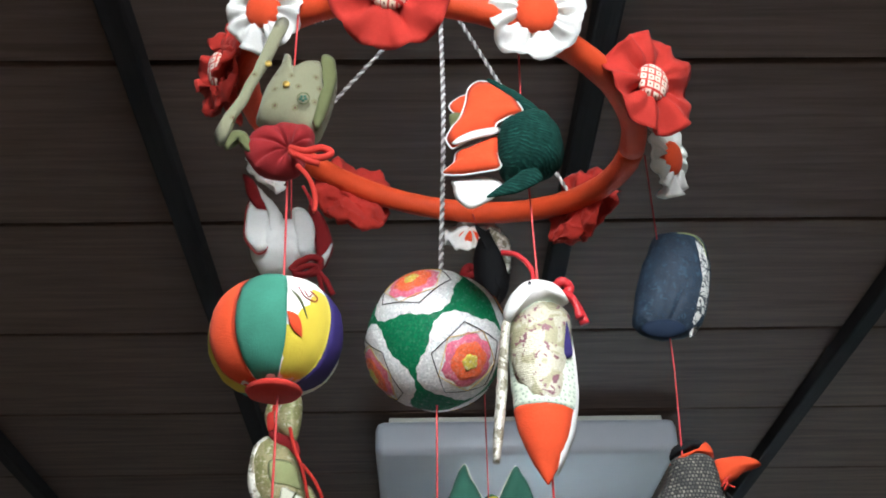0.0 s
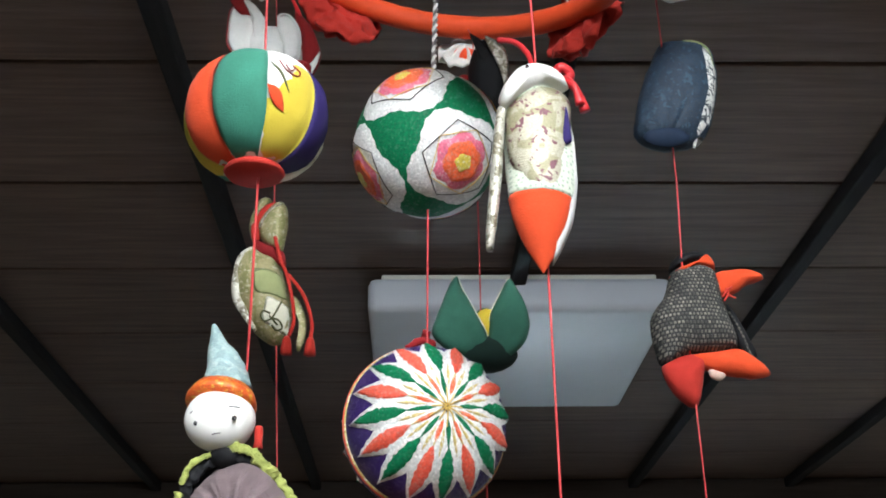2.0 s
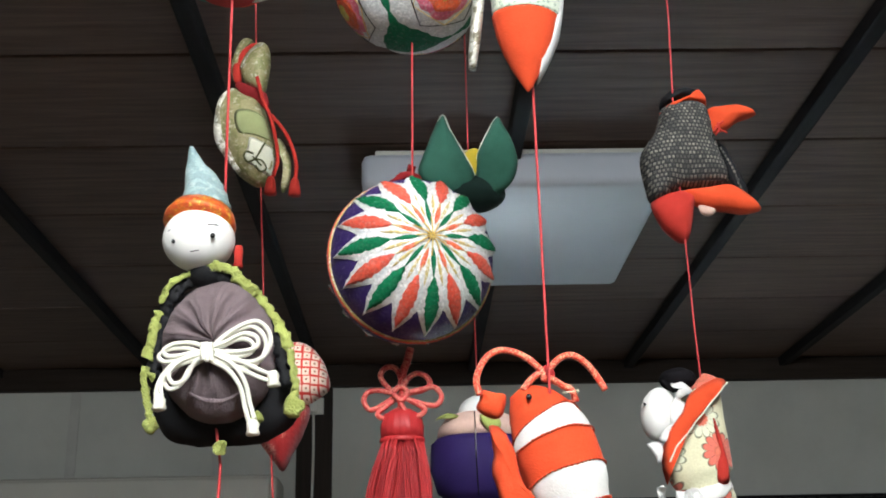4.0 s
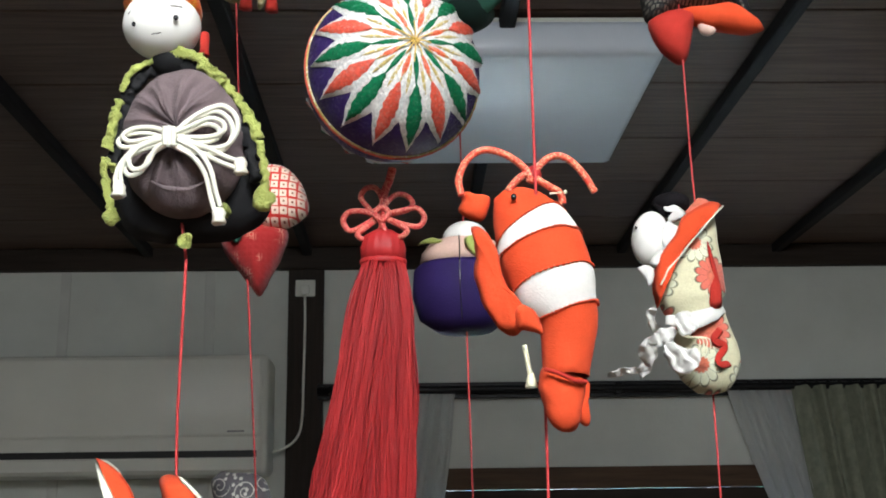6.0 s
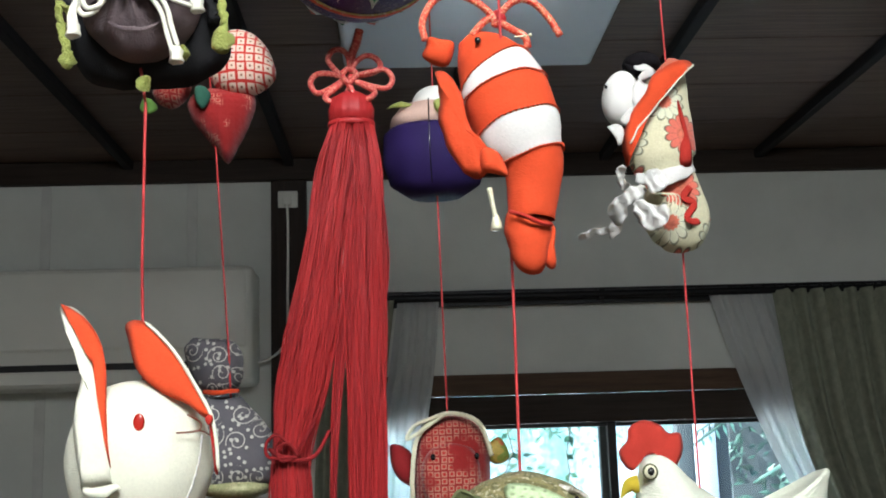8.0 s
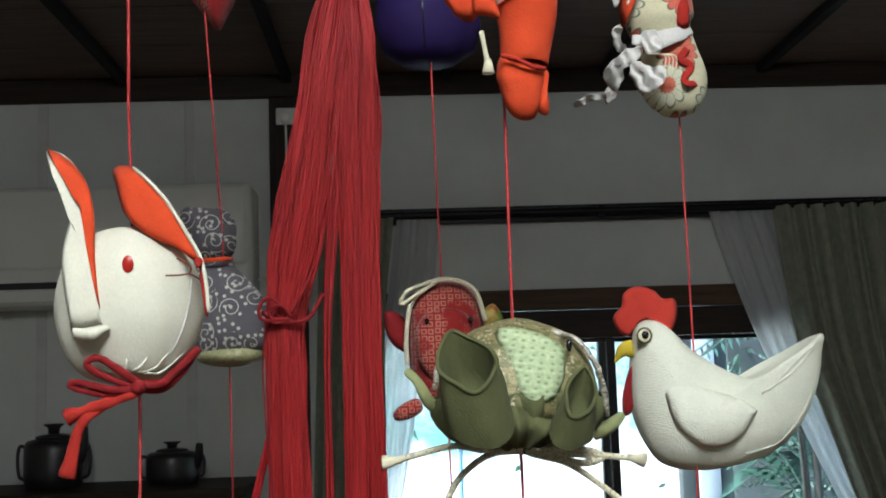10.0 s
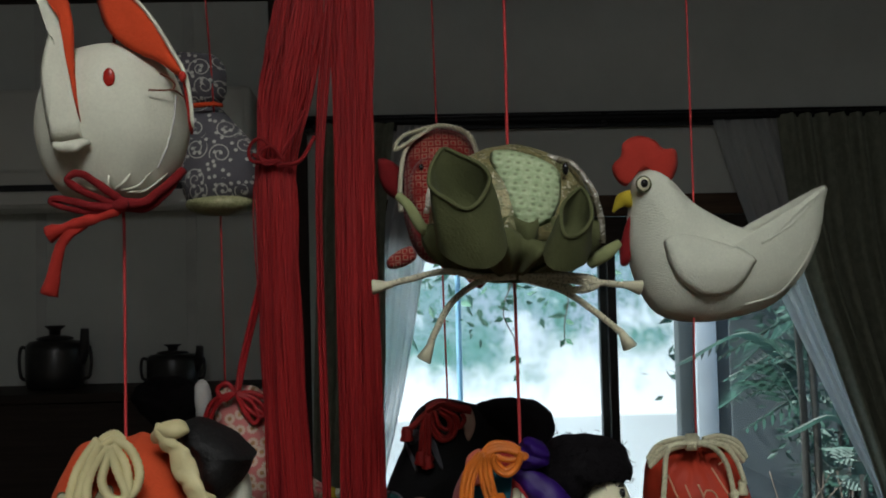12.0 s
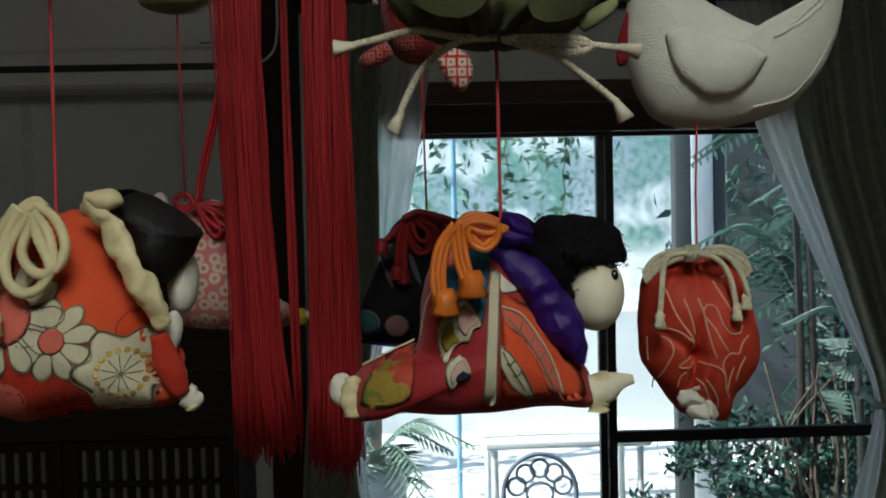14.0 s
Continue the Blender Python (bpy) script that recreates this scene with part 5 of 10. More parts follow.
for pts, r in (([P(3.4, -45.1, -0.030), P(11.3, -39.6, -0.034), P(21.8, -35.2, -0.034), P(29.4, -36.3, -0.030), P(26.0, -48.1, -0.031), P(11.7, -51.9, -0.032)], 0.0032), ([P(5.7, -48.5, -0.032), P(16.6, -45.3, -0.036), P(26.0, -43.7, -0.033), P(19.6, -50.9, -0.034), P(6.8, -50.7, -0.032)], 0.0028), ([P(25.8, -45.3, -0.030), P(34.0, -55.5, -0.030), P(41.1, -68.8, -0.028)], 0.0026), ([P(26.9, -47.6, -0.030), P(30.3, -59.9, -0.030), P(32.3, -67.6, -0.028)], 0.0020)):
    part("cord", crumpled(sweep(pts, r, 8), 0.0006, 0.006), DEEPRED, o, "dark red cord bow")
part("cord", sweep([P(6.6, 61.9, 0.0), P(13.5, 47.9, 0.0), P(17.6, 32.9, -0.004)], [0.0016, 0.0018, 0.0030], 8), CRIMSON, o, "red cord")
part("bead", moved(egg(0.0030, 0.003, 0.0034, 12, 8), Matrix.Translation(P(-31.0, 45.2, -0.016))), WHITE, o, "white petal knob")

# ball of eight gores
o = thing("paneled_ball", (-0.090, 0.645, 1.8975), "ball sewn of orange, green, white, yellow and navy cloth panels", "cloth ornament", G)
prof = [(0.0415 * math.cos(a) ** 0.72, 0.0365 * math.sin(a)) for a in [radians(-88 + 176 * i / 18) for i in range(19)]]
part("core", lathe([(r * 0.97, z) for r, z in prof], 24), WHITE, o)
for k, mt in enumerate((ORANGE, GREEN, CLOUDPRINT, NAVY, CREAM, ORANGE, GREEN, YELLOW)):
    gore = part("panel", crumpled(sector(prof, -74 + 45 * k, -29.6 + 45 * k, 8, 0.03), 0.0010, 0.016, k), mt, o)
    if k == 2:
        part("print", sweep([(0.0116, -0.0421, -0.0030), (0.0152, -0.0404, -0.0068), (0.0175, -0.0381, -0.0121), (0.0201, -0.0349, -0.0167)], [0.0004, 0.0032, 0.0030, 0.0004], 10, 0.2), ORANGE, gore, "orange printed leaf")
        part("print", sweep([(0.0121, -0.0395, 0.0140), (0.0187, -0.0391, 0.0062), (0.0233, -0.0366, -0.0054)], [0.0002, 0.0008, 0.0002], 6, 0.4), OLIVE, gore, "olive printed stalk")
        for pts in ([(0.0168, -0.0367, 0.0163), (0.0213, -0.0370, 0.0093), (0.0268, -0.0336, 0.0076), (0.0280, -0.0314, 0.0115), (0.0237, -0.0331, 0.0155)], [(0.0204, -0.0360, 0.0139), (0.0233, -0.0356, 0.0100), (0.0252, -0.0331, 0.0131)]):
            part("print", sweep(pts, 0.0004, 5), DEEPRED, gore, "thin red printed line")
part("cap", moved(crumpled(lathe([(0.0, 0.002), (0.016, 0.002), (0.0175, 0.0), (0.016, -0.002), (0.0, -0.0025)], 32), 0.0003, 0.01), Matrix.Translation((0.001, -0.002, -0.0375))), RED, o, "round red cloth base")
part("cap", moved(lathe([(0.0, 0.002), (0.010, 0.001), (0.0, -0.001)], 24), Matrix.Translation((0, 0, 0.0365))), WHITE, o, "round white cloth top")

# bird
P = Plan(0.365, 0.378)
o = thing("cloth_bird", (0.080, 0.668, 1.889), "cloth bird with white head, brocade body and red tail", "cloth ornament", G)
part("body", crumpled(sweep(P.line(-5, 100, -3, 60, -1, 0, 0, -55, -2, -92), [0.016, 0.0205, 0.0215, 0.0212, 0.0195], 20, 0.85), 0.0007, 0.015), MINT, o, "pale green dotted back")
part("tail", crumpled(sweep(P.line(-2, -90, -3, -130, -4, -175, -5, -216), [0.0200, 0.0165, 0.0095, 0.0006], 20, 0.8), 0.0005, 0.015), ORANGE, o, "pointed orange-red tail")
part("breast", crumpled(pillow(P.ring(-48, 70, 0, 100, 48, 82, 52, 40, 40, -20, 28, -80, 5, -98, -30, -80, -54, -30, -58, 30), 0.006, bend=lambda x, z: -0.0135 + 9 * x * x), 0.0006, 0.012), BIRDBRO, o, "cream and wine brocade wing")
part("side_strip", crumpled(pillow(P.ring(46, 70, 56, 40, 60, -40, 55, -100, 40, -150, 10, -205, 40, -110, 44, -40), 0.009, mid=(0.0175, -0.010)), 0.0004, 0.01), WHITE, o, "white side seam")
part("patch", pillow(P.ring(32, -5, 42, 60, 48, 20, 48, -6), 0.003, bend=lambda x, z: -0.0145), NAVY, o, "small navy patch")
part("head", crumpled(pillow(P.ring(-68, 82, -58, 110, -38, 134, -8, 144, 28, 136, 50, 112, 46, 100, 10, 104, -30, 86, -54, 68, -64, 70), 0.012, mid=(-0.002, 0.046), bend=lambda x, z: -0.009), 0.0004, 0.015), WHITE, o, "white crepe head")
part("eye", moved(egg(0.0014, 0.0012, 0.0018, 10, 8), Matrix.Translation(P(-20, 126, -0.0195))), BEAD, o, "black bead eye")
part("wing_edge", crumpled(sweep([P(-62, 70, -0.004), P(-70, 10, -0.008), P(-78, -70, -0.008), P(-86, -140, -0.006), P(-90, -182, -0.004)], [0.0030, 0.0034, 0.0036, 0.0034, 0.0022], 10, 1.6), 0.0006, 0.01), SILVER, o, "silver brocade wing seen edge-on")
part("bow", joined(sweep([P(28, 138, -0.002), P(42, 150, -0.006), P(58, 140, -0.004), P(48, 124, -0.004), P(34, 130, -0.002)], 0.0032, 8), sweep([P(48, 132, -0.004), P(66, 105, -0.006), P(80, 68, -0.004)], [0.003, 0.0026, 0.0036], 8), sweep([P(46, 130, -0.004), P(62, 108, -0.009), P(70, 74, -0.008)], [0.003, 0.0024, 0.003], 8), sweep([P(-60, 238, 0.012), P(-30, 225, 0.008), P(-8, 190, 0.004), P(-4, 148, 0.0)], 0.0020, 8)), CRIMSON, o, "red cord bow")

# dark folded crane behind the ball
P = Plan(0.505, 0.58)
o = thing("folded_crane", (0.066, 0.885, 2.083), "black and silver folded cloth crane with a red bow", "cloth ornament", G)
part("wing", crumpled(leafy(P.ring(-30, 62, -5, 52, 24, 35, 28, 0, 12, -50, 2, -70, 0, -20, -14, 25), 0.0022, bend=lambda x, z: -0.012 + 0.3 * x), 0.0008, 0.02), BLACK, o)
part("wing", crumpled(leafy(P.ring(-5, 56, 30, 38, 34, 0, 26, -25, 18, 5), 0.002, bend=lambda x, z: -0.018 + 0.3 * x), 0.0008, 0.02), SILVER, o, "silver lining of the wing")
part("body", crumpled(egg(0.016, 0.016, 0.040, 20, 12, 6, 0.1), 0.001, 0.02), BLACK, o)
part("bow", joined(sweep([P(-26, 0, 0.004), P(-40, 8, 0.006), P(-50, -4, 0.006), P(-38, -8, 0.006), P(-24, -2, 0.004)], 0.004, 8), sweep([P(-28, 0, 0.004), P(-16, 10, 0.006), P(-8, 0, 0.004), P(-16, -6, 0.004)], 0.004, 8)), DEEPRED, o, "dark red bow")

# blue pouch
P = Plan(1.0)
o = thing("cloth_pouch", (0.2125, 0.842, 2.034), "navy printed cloth pouch with a white printed side panel", "cloth ornament", G)
sack = crumpled(pillow(P.ring(-10.0, 48.6, -3.7, 55.3, 15.2, 56.5, 29.8, 52.1, 36.1, 41.0, 37.7, 22.2, 33.3, -4.8, 25.9, -25.9, 16.3, -38.4, -5.0, -44.6, -24.5, -41.5, -34.2, -29.1, -29.5, -4.9, -21.8, 20.9), 0.026, 12, 20, 0.5), 0.0010, 0.014)
bx, bz = mm([(-11.9, -46.0)])[0]
pleated = [], sack[1]
for x, y, z in sack[0]:
    a, r = math.atan2(z - bz, x - bx), math.hypot(x - bx, z - bz)
    fold = 1 - abs(math.sin(6 * a + 0.8 * noise.noise(Vector((2 * math.cos(a), 2 * math.sin(a), 7.0)))))
    pleated[0].append((x, y + (0.0060 * fold ** 2 * math.exp(-r / 0.022) if y < 0 else 0.0), z))
part("body", pleated, BLUEPRINT, o)
over = front_of(pleated, 0.0005)
part("panel", motif(P.ring(23.5, 40.7, 29.8, 39.6, 33.6, 27.5, 33.7, 12.4, 29.8, -10.0, 22.4, -31.4, 14.5, -42.2, 11.2, -40.1, 17.9, -19.5, 25.1, 4.9, 26.8, 24.3), over), WHITEPRINT, o, "white printed side panel")
part("base", moved(crumpled(egg(0.0183, 0.0040, 0.0078, 28, 10, 14, 0.05), 0.0005, 0.006), Matrix.Translation(P(-12.8, -43.3, -0.0170)) @ pose(0, 0, 0, 24, 0, 0)), MIDNIGHT, o, "round navy base")
part("piping", stroke(P.ring(10.0, 49.8, 21.9, 47.6, 29.4, 39.9, 31.5, 25.6), over, 0.0008), PALEOLIVE, o, "pale piping at the top seam")

# black woven cape with red points
P = Plan(1.0)
o = thing("cape_ornament", (0.212, 0.862, 1.848), "black flecked woven cape ornament with red stuffed points", "cloth ornament", G)
part("cape", crumpled(pillow(P.ring(-10.7, 44.8, 1.2, 49.5, 19.4, 46.6, 23.4, 36.2, 25.0, 19.3, 29.5, 2.7, 33.2, -19.9, 14.3, -21.6, -3.7, -22.9, -24.1, -32.5, -28.8, -19.7, -31.1, -2.5, -27.7, 11.2, -18.3, 24.1, -14.6, 35.3), 0.024, 6, 9, 0.42), 0.0010, 0.02), TWEED, o)
part("cap", crumpled(pillow(P.ring(-12.4, 44.8, -7.9, 55.3, 5.8, 59.6, 18.7, 56.2, 14.4, 49.5, 1.0, 47.6), 0.015), 0.0006, 0.008), BLACK, o, "black cap")
part("collar", crumpled(pillow(P.ring(-12.8, 41.0, 0.1, 47.1, 12.8, 50.5, 17.5, 57.2, 23.1, 48.5, 20.0, 44.7, 0.6, 43.8, -10.5, 37.2), 0.0168, 5, 6, 0.4), 0.0006, 0.008), ORANGE, o, "orange-red collar")
part("point", crumpled(pillow(P.ring(22.4, 42.8, 34.2, 46.1, 49.2, 46.1, 60.7, 39.9, 46.8, 33.8, 37.2, 26.8, 25.5, 24.0, 22.1, 32.4), 0.0095, 6, 8), 0.0005, 0.01), ORANGE, o, "orange-red stuffed point")
part("point", crumpled(pillow(P.ring(-4.7, -25.1, 16.8, -21.6, 33.2, -19.9, 47.4, -28.9, 54.6, -38.6, 43.9, -42.5, 27.4, -40.2, 8.4, -36.6), 0.0110, 6, 8, bend=lambda x, z: -0.003), 0.0005, 0.01), ORANGE, o, "orange-red stuffed point")
part("point", crumpled(pillow(P.ring(-25.7, -32.1, -13.1, -24.2, 7.3, -23.4, 5.8, -37.5, 1.8, -54.9, -2.9, -63.9, -10.1, -60.8, -19.8, -49.6), 0.0130, 6, 8), 0.0006, 0.01), RED, o, "red stuffed point")
part("point", crumpled(pillow(P.ring(8.6, -34.9, 16.0, -36.7, 20.6, -40.2, 16.0, -44.1, 9.5, -41.9), 0.0040, bend=lambda x, z: -0.004), 0.0004, 0.008), SKIN, o, "small pale pink tip")
part("wing", crumpled(leafy(P.ring(27.3, 16.5, 32.7, 11.0, 39.3, -5.5, 45.8, -24.4, 41.3, -29.7, 34.3, -18.1, 29.5, -0.9), 0.0034, bend=lambda x, z: -0.004), 0.0008, 0.01), BLACK, o, "black side flap")
part("wing_edge", crumpled(sweep(P.line(27.9, 8.9, 34.1, -3.8, 40.1, -23.5, 42.8, -28.8, y=-0.0075), 0.0008, 6), 0.0004, 0.006), TWEED, o, "woven edge of the flap")
for pts in ((20.1, 14.7, 24.2, 20.3, 28.0, 23.0), (21.5, 19.3, 24.7, 16.5, 30.4, 13.8), (21.5, 11.9, 24.8, 17.5, 23.6, 22.1)):
    part("thread", sweep(P.line(*pts, y=-0.022), 0.0008, 5), RED, o, "red thread knot")

# gold brocade pouch with red cords
P = Plan(1.0)
o = thing("shell_pouch", (-0.106, 0.885, 1.900), "gold and green brocade shell pouch with red tassel cords", "cloth ornament", G)
sack = crumpled(pillow(P.ring(-31.8, -5.1, -31.8, 9.4, -26.4, 21.1, -19.5, 25.6, -12.1, 21.1, -1.2, 16.7, 4.7, 6.9, 8.8, -5.2, 14.0, -24.3, 15.2, -40.7, 10.9, -52.3, 4.3, -58.2, -4.4, -55.0, -13.5, -47.6, -20.7, -34.6, -28.1, -21.8), 0.018, 6, 12), 0.0006, 0.015)
part("lower_shell", sack, GOLDBRO, o)
over, higher = front_of(sack, 0.0005), front_of(sack, 0.0012)
part("patch", motif(P.ring(-2.5, -24.3, 7.2, -28.0, 14.6, -31.7, 15.3, -46.4, 10.0, -51.0, 1.3, -47.3, -6.7, -40.9, -4.6, -32.6), over), CREAM, o, "cream brocade patch")
for pts in ((2.0, -41.3, -3.9, -43.1, -7.1, -39.4, -5.2, -35.8, 0.1, -37.6), (2.0, -41.3, 6.3, -42.2, 9.0, -46.8, 4.9, -49.5, 1.3, -45.9), (1.9, -40.4, 5.0, -34.9, 8.1, -27.5), (-0.7, -39.5, 2.9, -43.1, 5.6, -45.9)):
    part("clover", stroke(P.ring(*pts), higher, 0.0008), OLIVE, o, "dark olive printed clover")
part("band", motif(P.ring(-14.1, -1.6, 6.0, -3.6, 11.8, -17.7, 12.1, -24.3, 0.0, -22.4, -12.2, -19.6), over), PALEOLIVE, o, "green brocade band")
part("edge_fold", crumpled(sweep(P.line(-18.1, 20.4, -25.6, 12.6, -28.1, -3.8, -26.0, -22.8, -19.1, -36.8, -11.5, -48.8, y=-0.008), [0.002, 0.0036, 0.0042, 0.0042, 0.0030, 0.0015], 10, 0.7), 0.0007, 0.008), SILVER, o, "silver folded edge")
part("back_shell", crumpled(pillow(P.ring(-22.8, 43.0, -20.4, 56.2, -15.5, 66.4, -9.3, 69.5, -5.4, 65.4, -11.4, 57.2, -15.7, 45.0, -16.3, 32.0, -20.3, 31.0), 0.009), 0.0005, 0.012), GOLDBRO, o)
part("upper_shell", crumpled(pillow(P.ring(-15.0, 41.0, -11.0, 51.1, -3.8, 60.3, 2.0, 63.3, 7.2, 57.7, 9.1, 46.0, 8.0, 31.0, 5.0, 18.1, -2.3, 21.1, -11.6, 29.0), 0.010, bend=lambda x, z: -0.005), 0.0005, 0.012), GOLDBRO, o)
part("lip", crumpled(sweep(P.line(-15.3, 27.2, -16.9, 40.1, -13.0, 50.1, -6.2, 58.2, -0.9, 60.8, y=-0.006), [0.003, 0.0036, 0.0036, 0.0030, 0.0012], 10, 0.7), 0.0006, 0.008), RED, o, "red folded lip")
part("piping", stroke(P.ring(-12.8, 36.2, -9.3, 45.1, -2.2, 54.2, 3.5, 57.2), lambda x, z: -0.0125, 0.0008), SILVER, o, "silver stitched edge of the shell")
part("neck", crumpled(sweep(P.line(-16.1, 26.2, -7.7, 19.3, 1.3, 15.4, 7.1, 6.6, y=-0.006), [0.003, 0.0050, 0.0050, 0.0030], 12), 0.0008, 0.006), DEEPRED, o, "red gathered neck")
part("side_flap", crumpled(leafy(P.ring(15.0, -16.7, 21.4, -23.4, 25.9, -36.6, 26.0, -52.3, 22.1, -62.0, 19.0, -60.1, 20.4, -42.2, 16.4, -28.1), 0.0030), 0.0006, 0.008), GOLDBRO, o, "narrow pale side flap")
part("cord", joined(rope(P.line(0.9, 25.4, 5.7, 7.0, 11.6, -7.3, 16.3, -26.1, 18.4, -44.5, 15.5, -57.2, y=-0.019), 0.0016, 3), rope(P.line(11.7, -3.7, 21.8, -17.0, 27.9, -30.2, 31.5, -45.0, 31.1, -56.8, y=-0.012), 0.0016, 3)), RED, o, "twisted red cord")
for x, z, y in ((*(13.7, -60.2), -0.019), (*(30.7, -58.6), -0.012)):
    part("tassel", moved(crumpled(lathe([(0.0015, 0.003), (0.0032, 0.0), (0.0042, -0.006), (0.0046, -0.011), (0.001, -0.012)], 24, 14, 0.15), 0.0006, 0.004), Matrix.Translation(P(x, z, y))), RED, o, "short red tassel")

# green bulb
P = Plan(0.435, 0.469)
o = thing("cloth_bulb", (0.054, 0.885, 1.866), "dull green cloth bulb with pointed petals and yellow heart", "cloth ornament", G)
part("heart", moved(egg(0.011, 0.010, 0.018), Matrix.Translation(P(12, -26, 0.0))), YELLOW, o, "yellow stuffed heart")
part("base", moved(crumpled(egg(0.026, 0.020, 0.014), 0.001, 0.02), Matrix.Translation(P(6, -66, 0.002))), BULBDARK, o, "dark green base")
for pts, y, s in (((-86, -42, -76, -6, -60, 32, -42, 62, -30, 36, -8, -4, 10, -42, 8, -66, -20, -78, -60, -68), -0.008, 1.0), ((12, -42, 18, -4, 34, 30, 54, 60, 66, 44, 84, 4, 86, -28, 72, -60, 36, -84, 8, -68), -0.005, 2.0)):
    body = part("petal", crumpled(pillow(P.ring(*pts), 0.008, power=0.45, bend=lambda x, z, y=y: y - 0.004), 0.0008, 0.02, s), LEAFGREEN, o)
    part("edging", sweep([(a, y - 0.004, b) for a, b in [tuple(q) for q in spline(P.ring(*pts), 4, True)][(10 if y < -0.006 else 1):(28 if y < -0.006 else 13)]], 0.0005, 5, n=1), CREAM, body, "cream edging")
part("petal", crumpled(pillow(P.ring(-30, -30, -14, 10, 10, 30, 34, 10, 50, -30), 0.006, bend=lambda x, z: 0.018), 0.0008, 0.02), LEAFGREEN, o)

# strawberries
P = Plan(1.0)
o = thing("strawberry_cluster", (-0.094, 0.888, 1.690), "cluster of red tie-dyed cloth strawberries with green leaves", "cloth ornament", G)
part("strawberry", crumpled(pillow(P.ring(5.6, 23.0, 15.4, 31.8, 27.7, 30.5, 37.7, 21.9, 43.6, 9.7, 45.2, -2.8, 36.1, -11.0, 22.9, -15.7, 10.7, -12.8, 2.2, -3.5, 1.9, 11.7), 0.0195, 6, 9, 0.5), 0.0005, 0.012), SHIBORI, o, "tie-dyed strawberry")
part("strawberry", crumpled(pillow(P.ring(-14.9, -17.6, -8.3, -9.0, 9.1, -6.8, 27.4, -9.4, 31.7, -18.1, 26.9, -33.1, 20.3, -47.1, 13.0, -59.4, 5.4, -50.8, -3.8, -39.8, -11.6, -28.7), 0.0185, 6, 9, 0.5, bend=lambda x, z: 0.006), 0.0006, 0.010), STRAWRED, o, "dotted red strawberry")
part("strawberry", crumpled(pillow(P.ring(-37.0, -8.7, -29.7, 0.0, -17.6, 0.7, -11.3, -7.4, -16.4, -16.8, -26.1, -21.5, -33.7, -17.4), 0.013, 6, 8, 0.5, bend=lambda x, z: 0.002), 0.0005, 0.010), SHIBORI2, o, "deep red strawberry")
part("leaf", crumpled(leafy(P.ring(-6.7, -13.0, 0.1, -11.5, 4.0, -17.8, 0.4, -26.5, -4.1, -24.9), 0.0014, bend=lambda x, z: -0.014), 0.0008, 0.008), LEAFGREEN, o, "small green leaf")
part("leaf", crumpled(leafy(P.ring(-16.0, -0.1, -7.7, 0.6, -0.8, -4.3, -3.7, -10.6, -11.3, -9.7), 0.0014, bend=lambda x, z: -0.016), 0.0008, 0.008), LIME, o, "small lime leaf")
part("leaf", crumpled(leafy(P.ring(-42.9, -23.6, -39.7, -18.1, -33.7, -19.8, -30.5, -26.1, -35.6, -30.0, -40.9, -28.4), 0.0014, bend=lambda x, z: -0.012), 0.0008, 0.008), STRAWGREEN, o, "small yellow-green leaf")

# purple and pink padded fruit
P = Plan(0.395, 0.40)
o = thing("padded_fruit", (0.057, 0.895, 1.639), "navy-purple and pale pink padded ball with a white crown", "cloth ornament", G)
part("lower_half", crumpled(lathe([(0.004, -0.035), (0.018, -0.034), (0.030, -0.026), (0.0345, -0.010), (0.0335, 0.008), (0.030, 0.012)], 32, 6, 0.03, 1.0, 0.85), 0.0006, 0.02), PURPLE, o)
part("upper_half", crumpled(lathe([(0.0298, 0.0125), (0.0285, 0.020), (0.022, 0.028), (0.010, 0.032), (0.002, 0.0325)], 32, 6, 0.03, 1.0, 0.85), 0.0005, 0.02), SKIN, o, "pale pink upper half")
part("crown", moved(egg(0.016, 0.014, 0.013), Matrix.Translation(P(4, 76, 0.0))), WHITEFACE, o, "white crepe crown")
part("seam", sweep([(-0.004, -0.022, 0.028), (-0.004, -0.0275, 0.012), (-0.004, -0.0298, -0.010), (-0.003, -0.024, -0.030)], 0.0004, 5), BEAD, o, "dark seam")
part("leaf", crumpled(leafy(P.ring(-80, 58, -55, 70, -35, 64, -55, 60), 0.001, bend=lambda x, z: -0.016), 0.0008, 0.008), LIME, o, "lime leaf")
part("leaf", crumpled(leafy(P.ring(0, 62, 16, 66, 34, 50, 28, 24, 14, 34, 2, 46), 0.0015, bend=lambda x, z: -0.0265), 0.0008, 0.008), LIME, o, "lime leaf")

# shrimp
P = Plan(1.0)
o = thing("cloth_shrimp", (0.084, 0.700, 1.602), "orange cloth shrimp with white bands and red corded feelers", "cloth ornament", G)
spine = spline([(*P(-16.1, 40.5), 0.006), (*P(-8.9, 31.4), 0.0142), (*P(-2.0, 20.2), 0.0202), (*P(2.2, 9.4), 0.0222), (*P(8.1, -7.7), 0.0213), (*P(14.4, -22.7), 0.0162), (*P(14.6, -36.6), 0.0128), (*P(13.1, -54.2), 0.0114)], 8)
cuts = (0, 16, 24, 32, 40, len(spine) - 1)


def bow(s):
    """How far a seam is drawn towards the head at the front."""
    return 0.0 if s <= 0 or s >= len(spine) - 1 else 4.2 - 0.24 * max(0.0, s - 24) if s >= 12 else 4.2 * s / 12


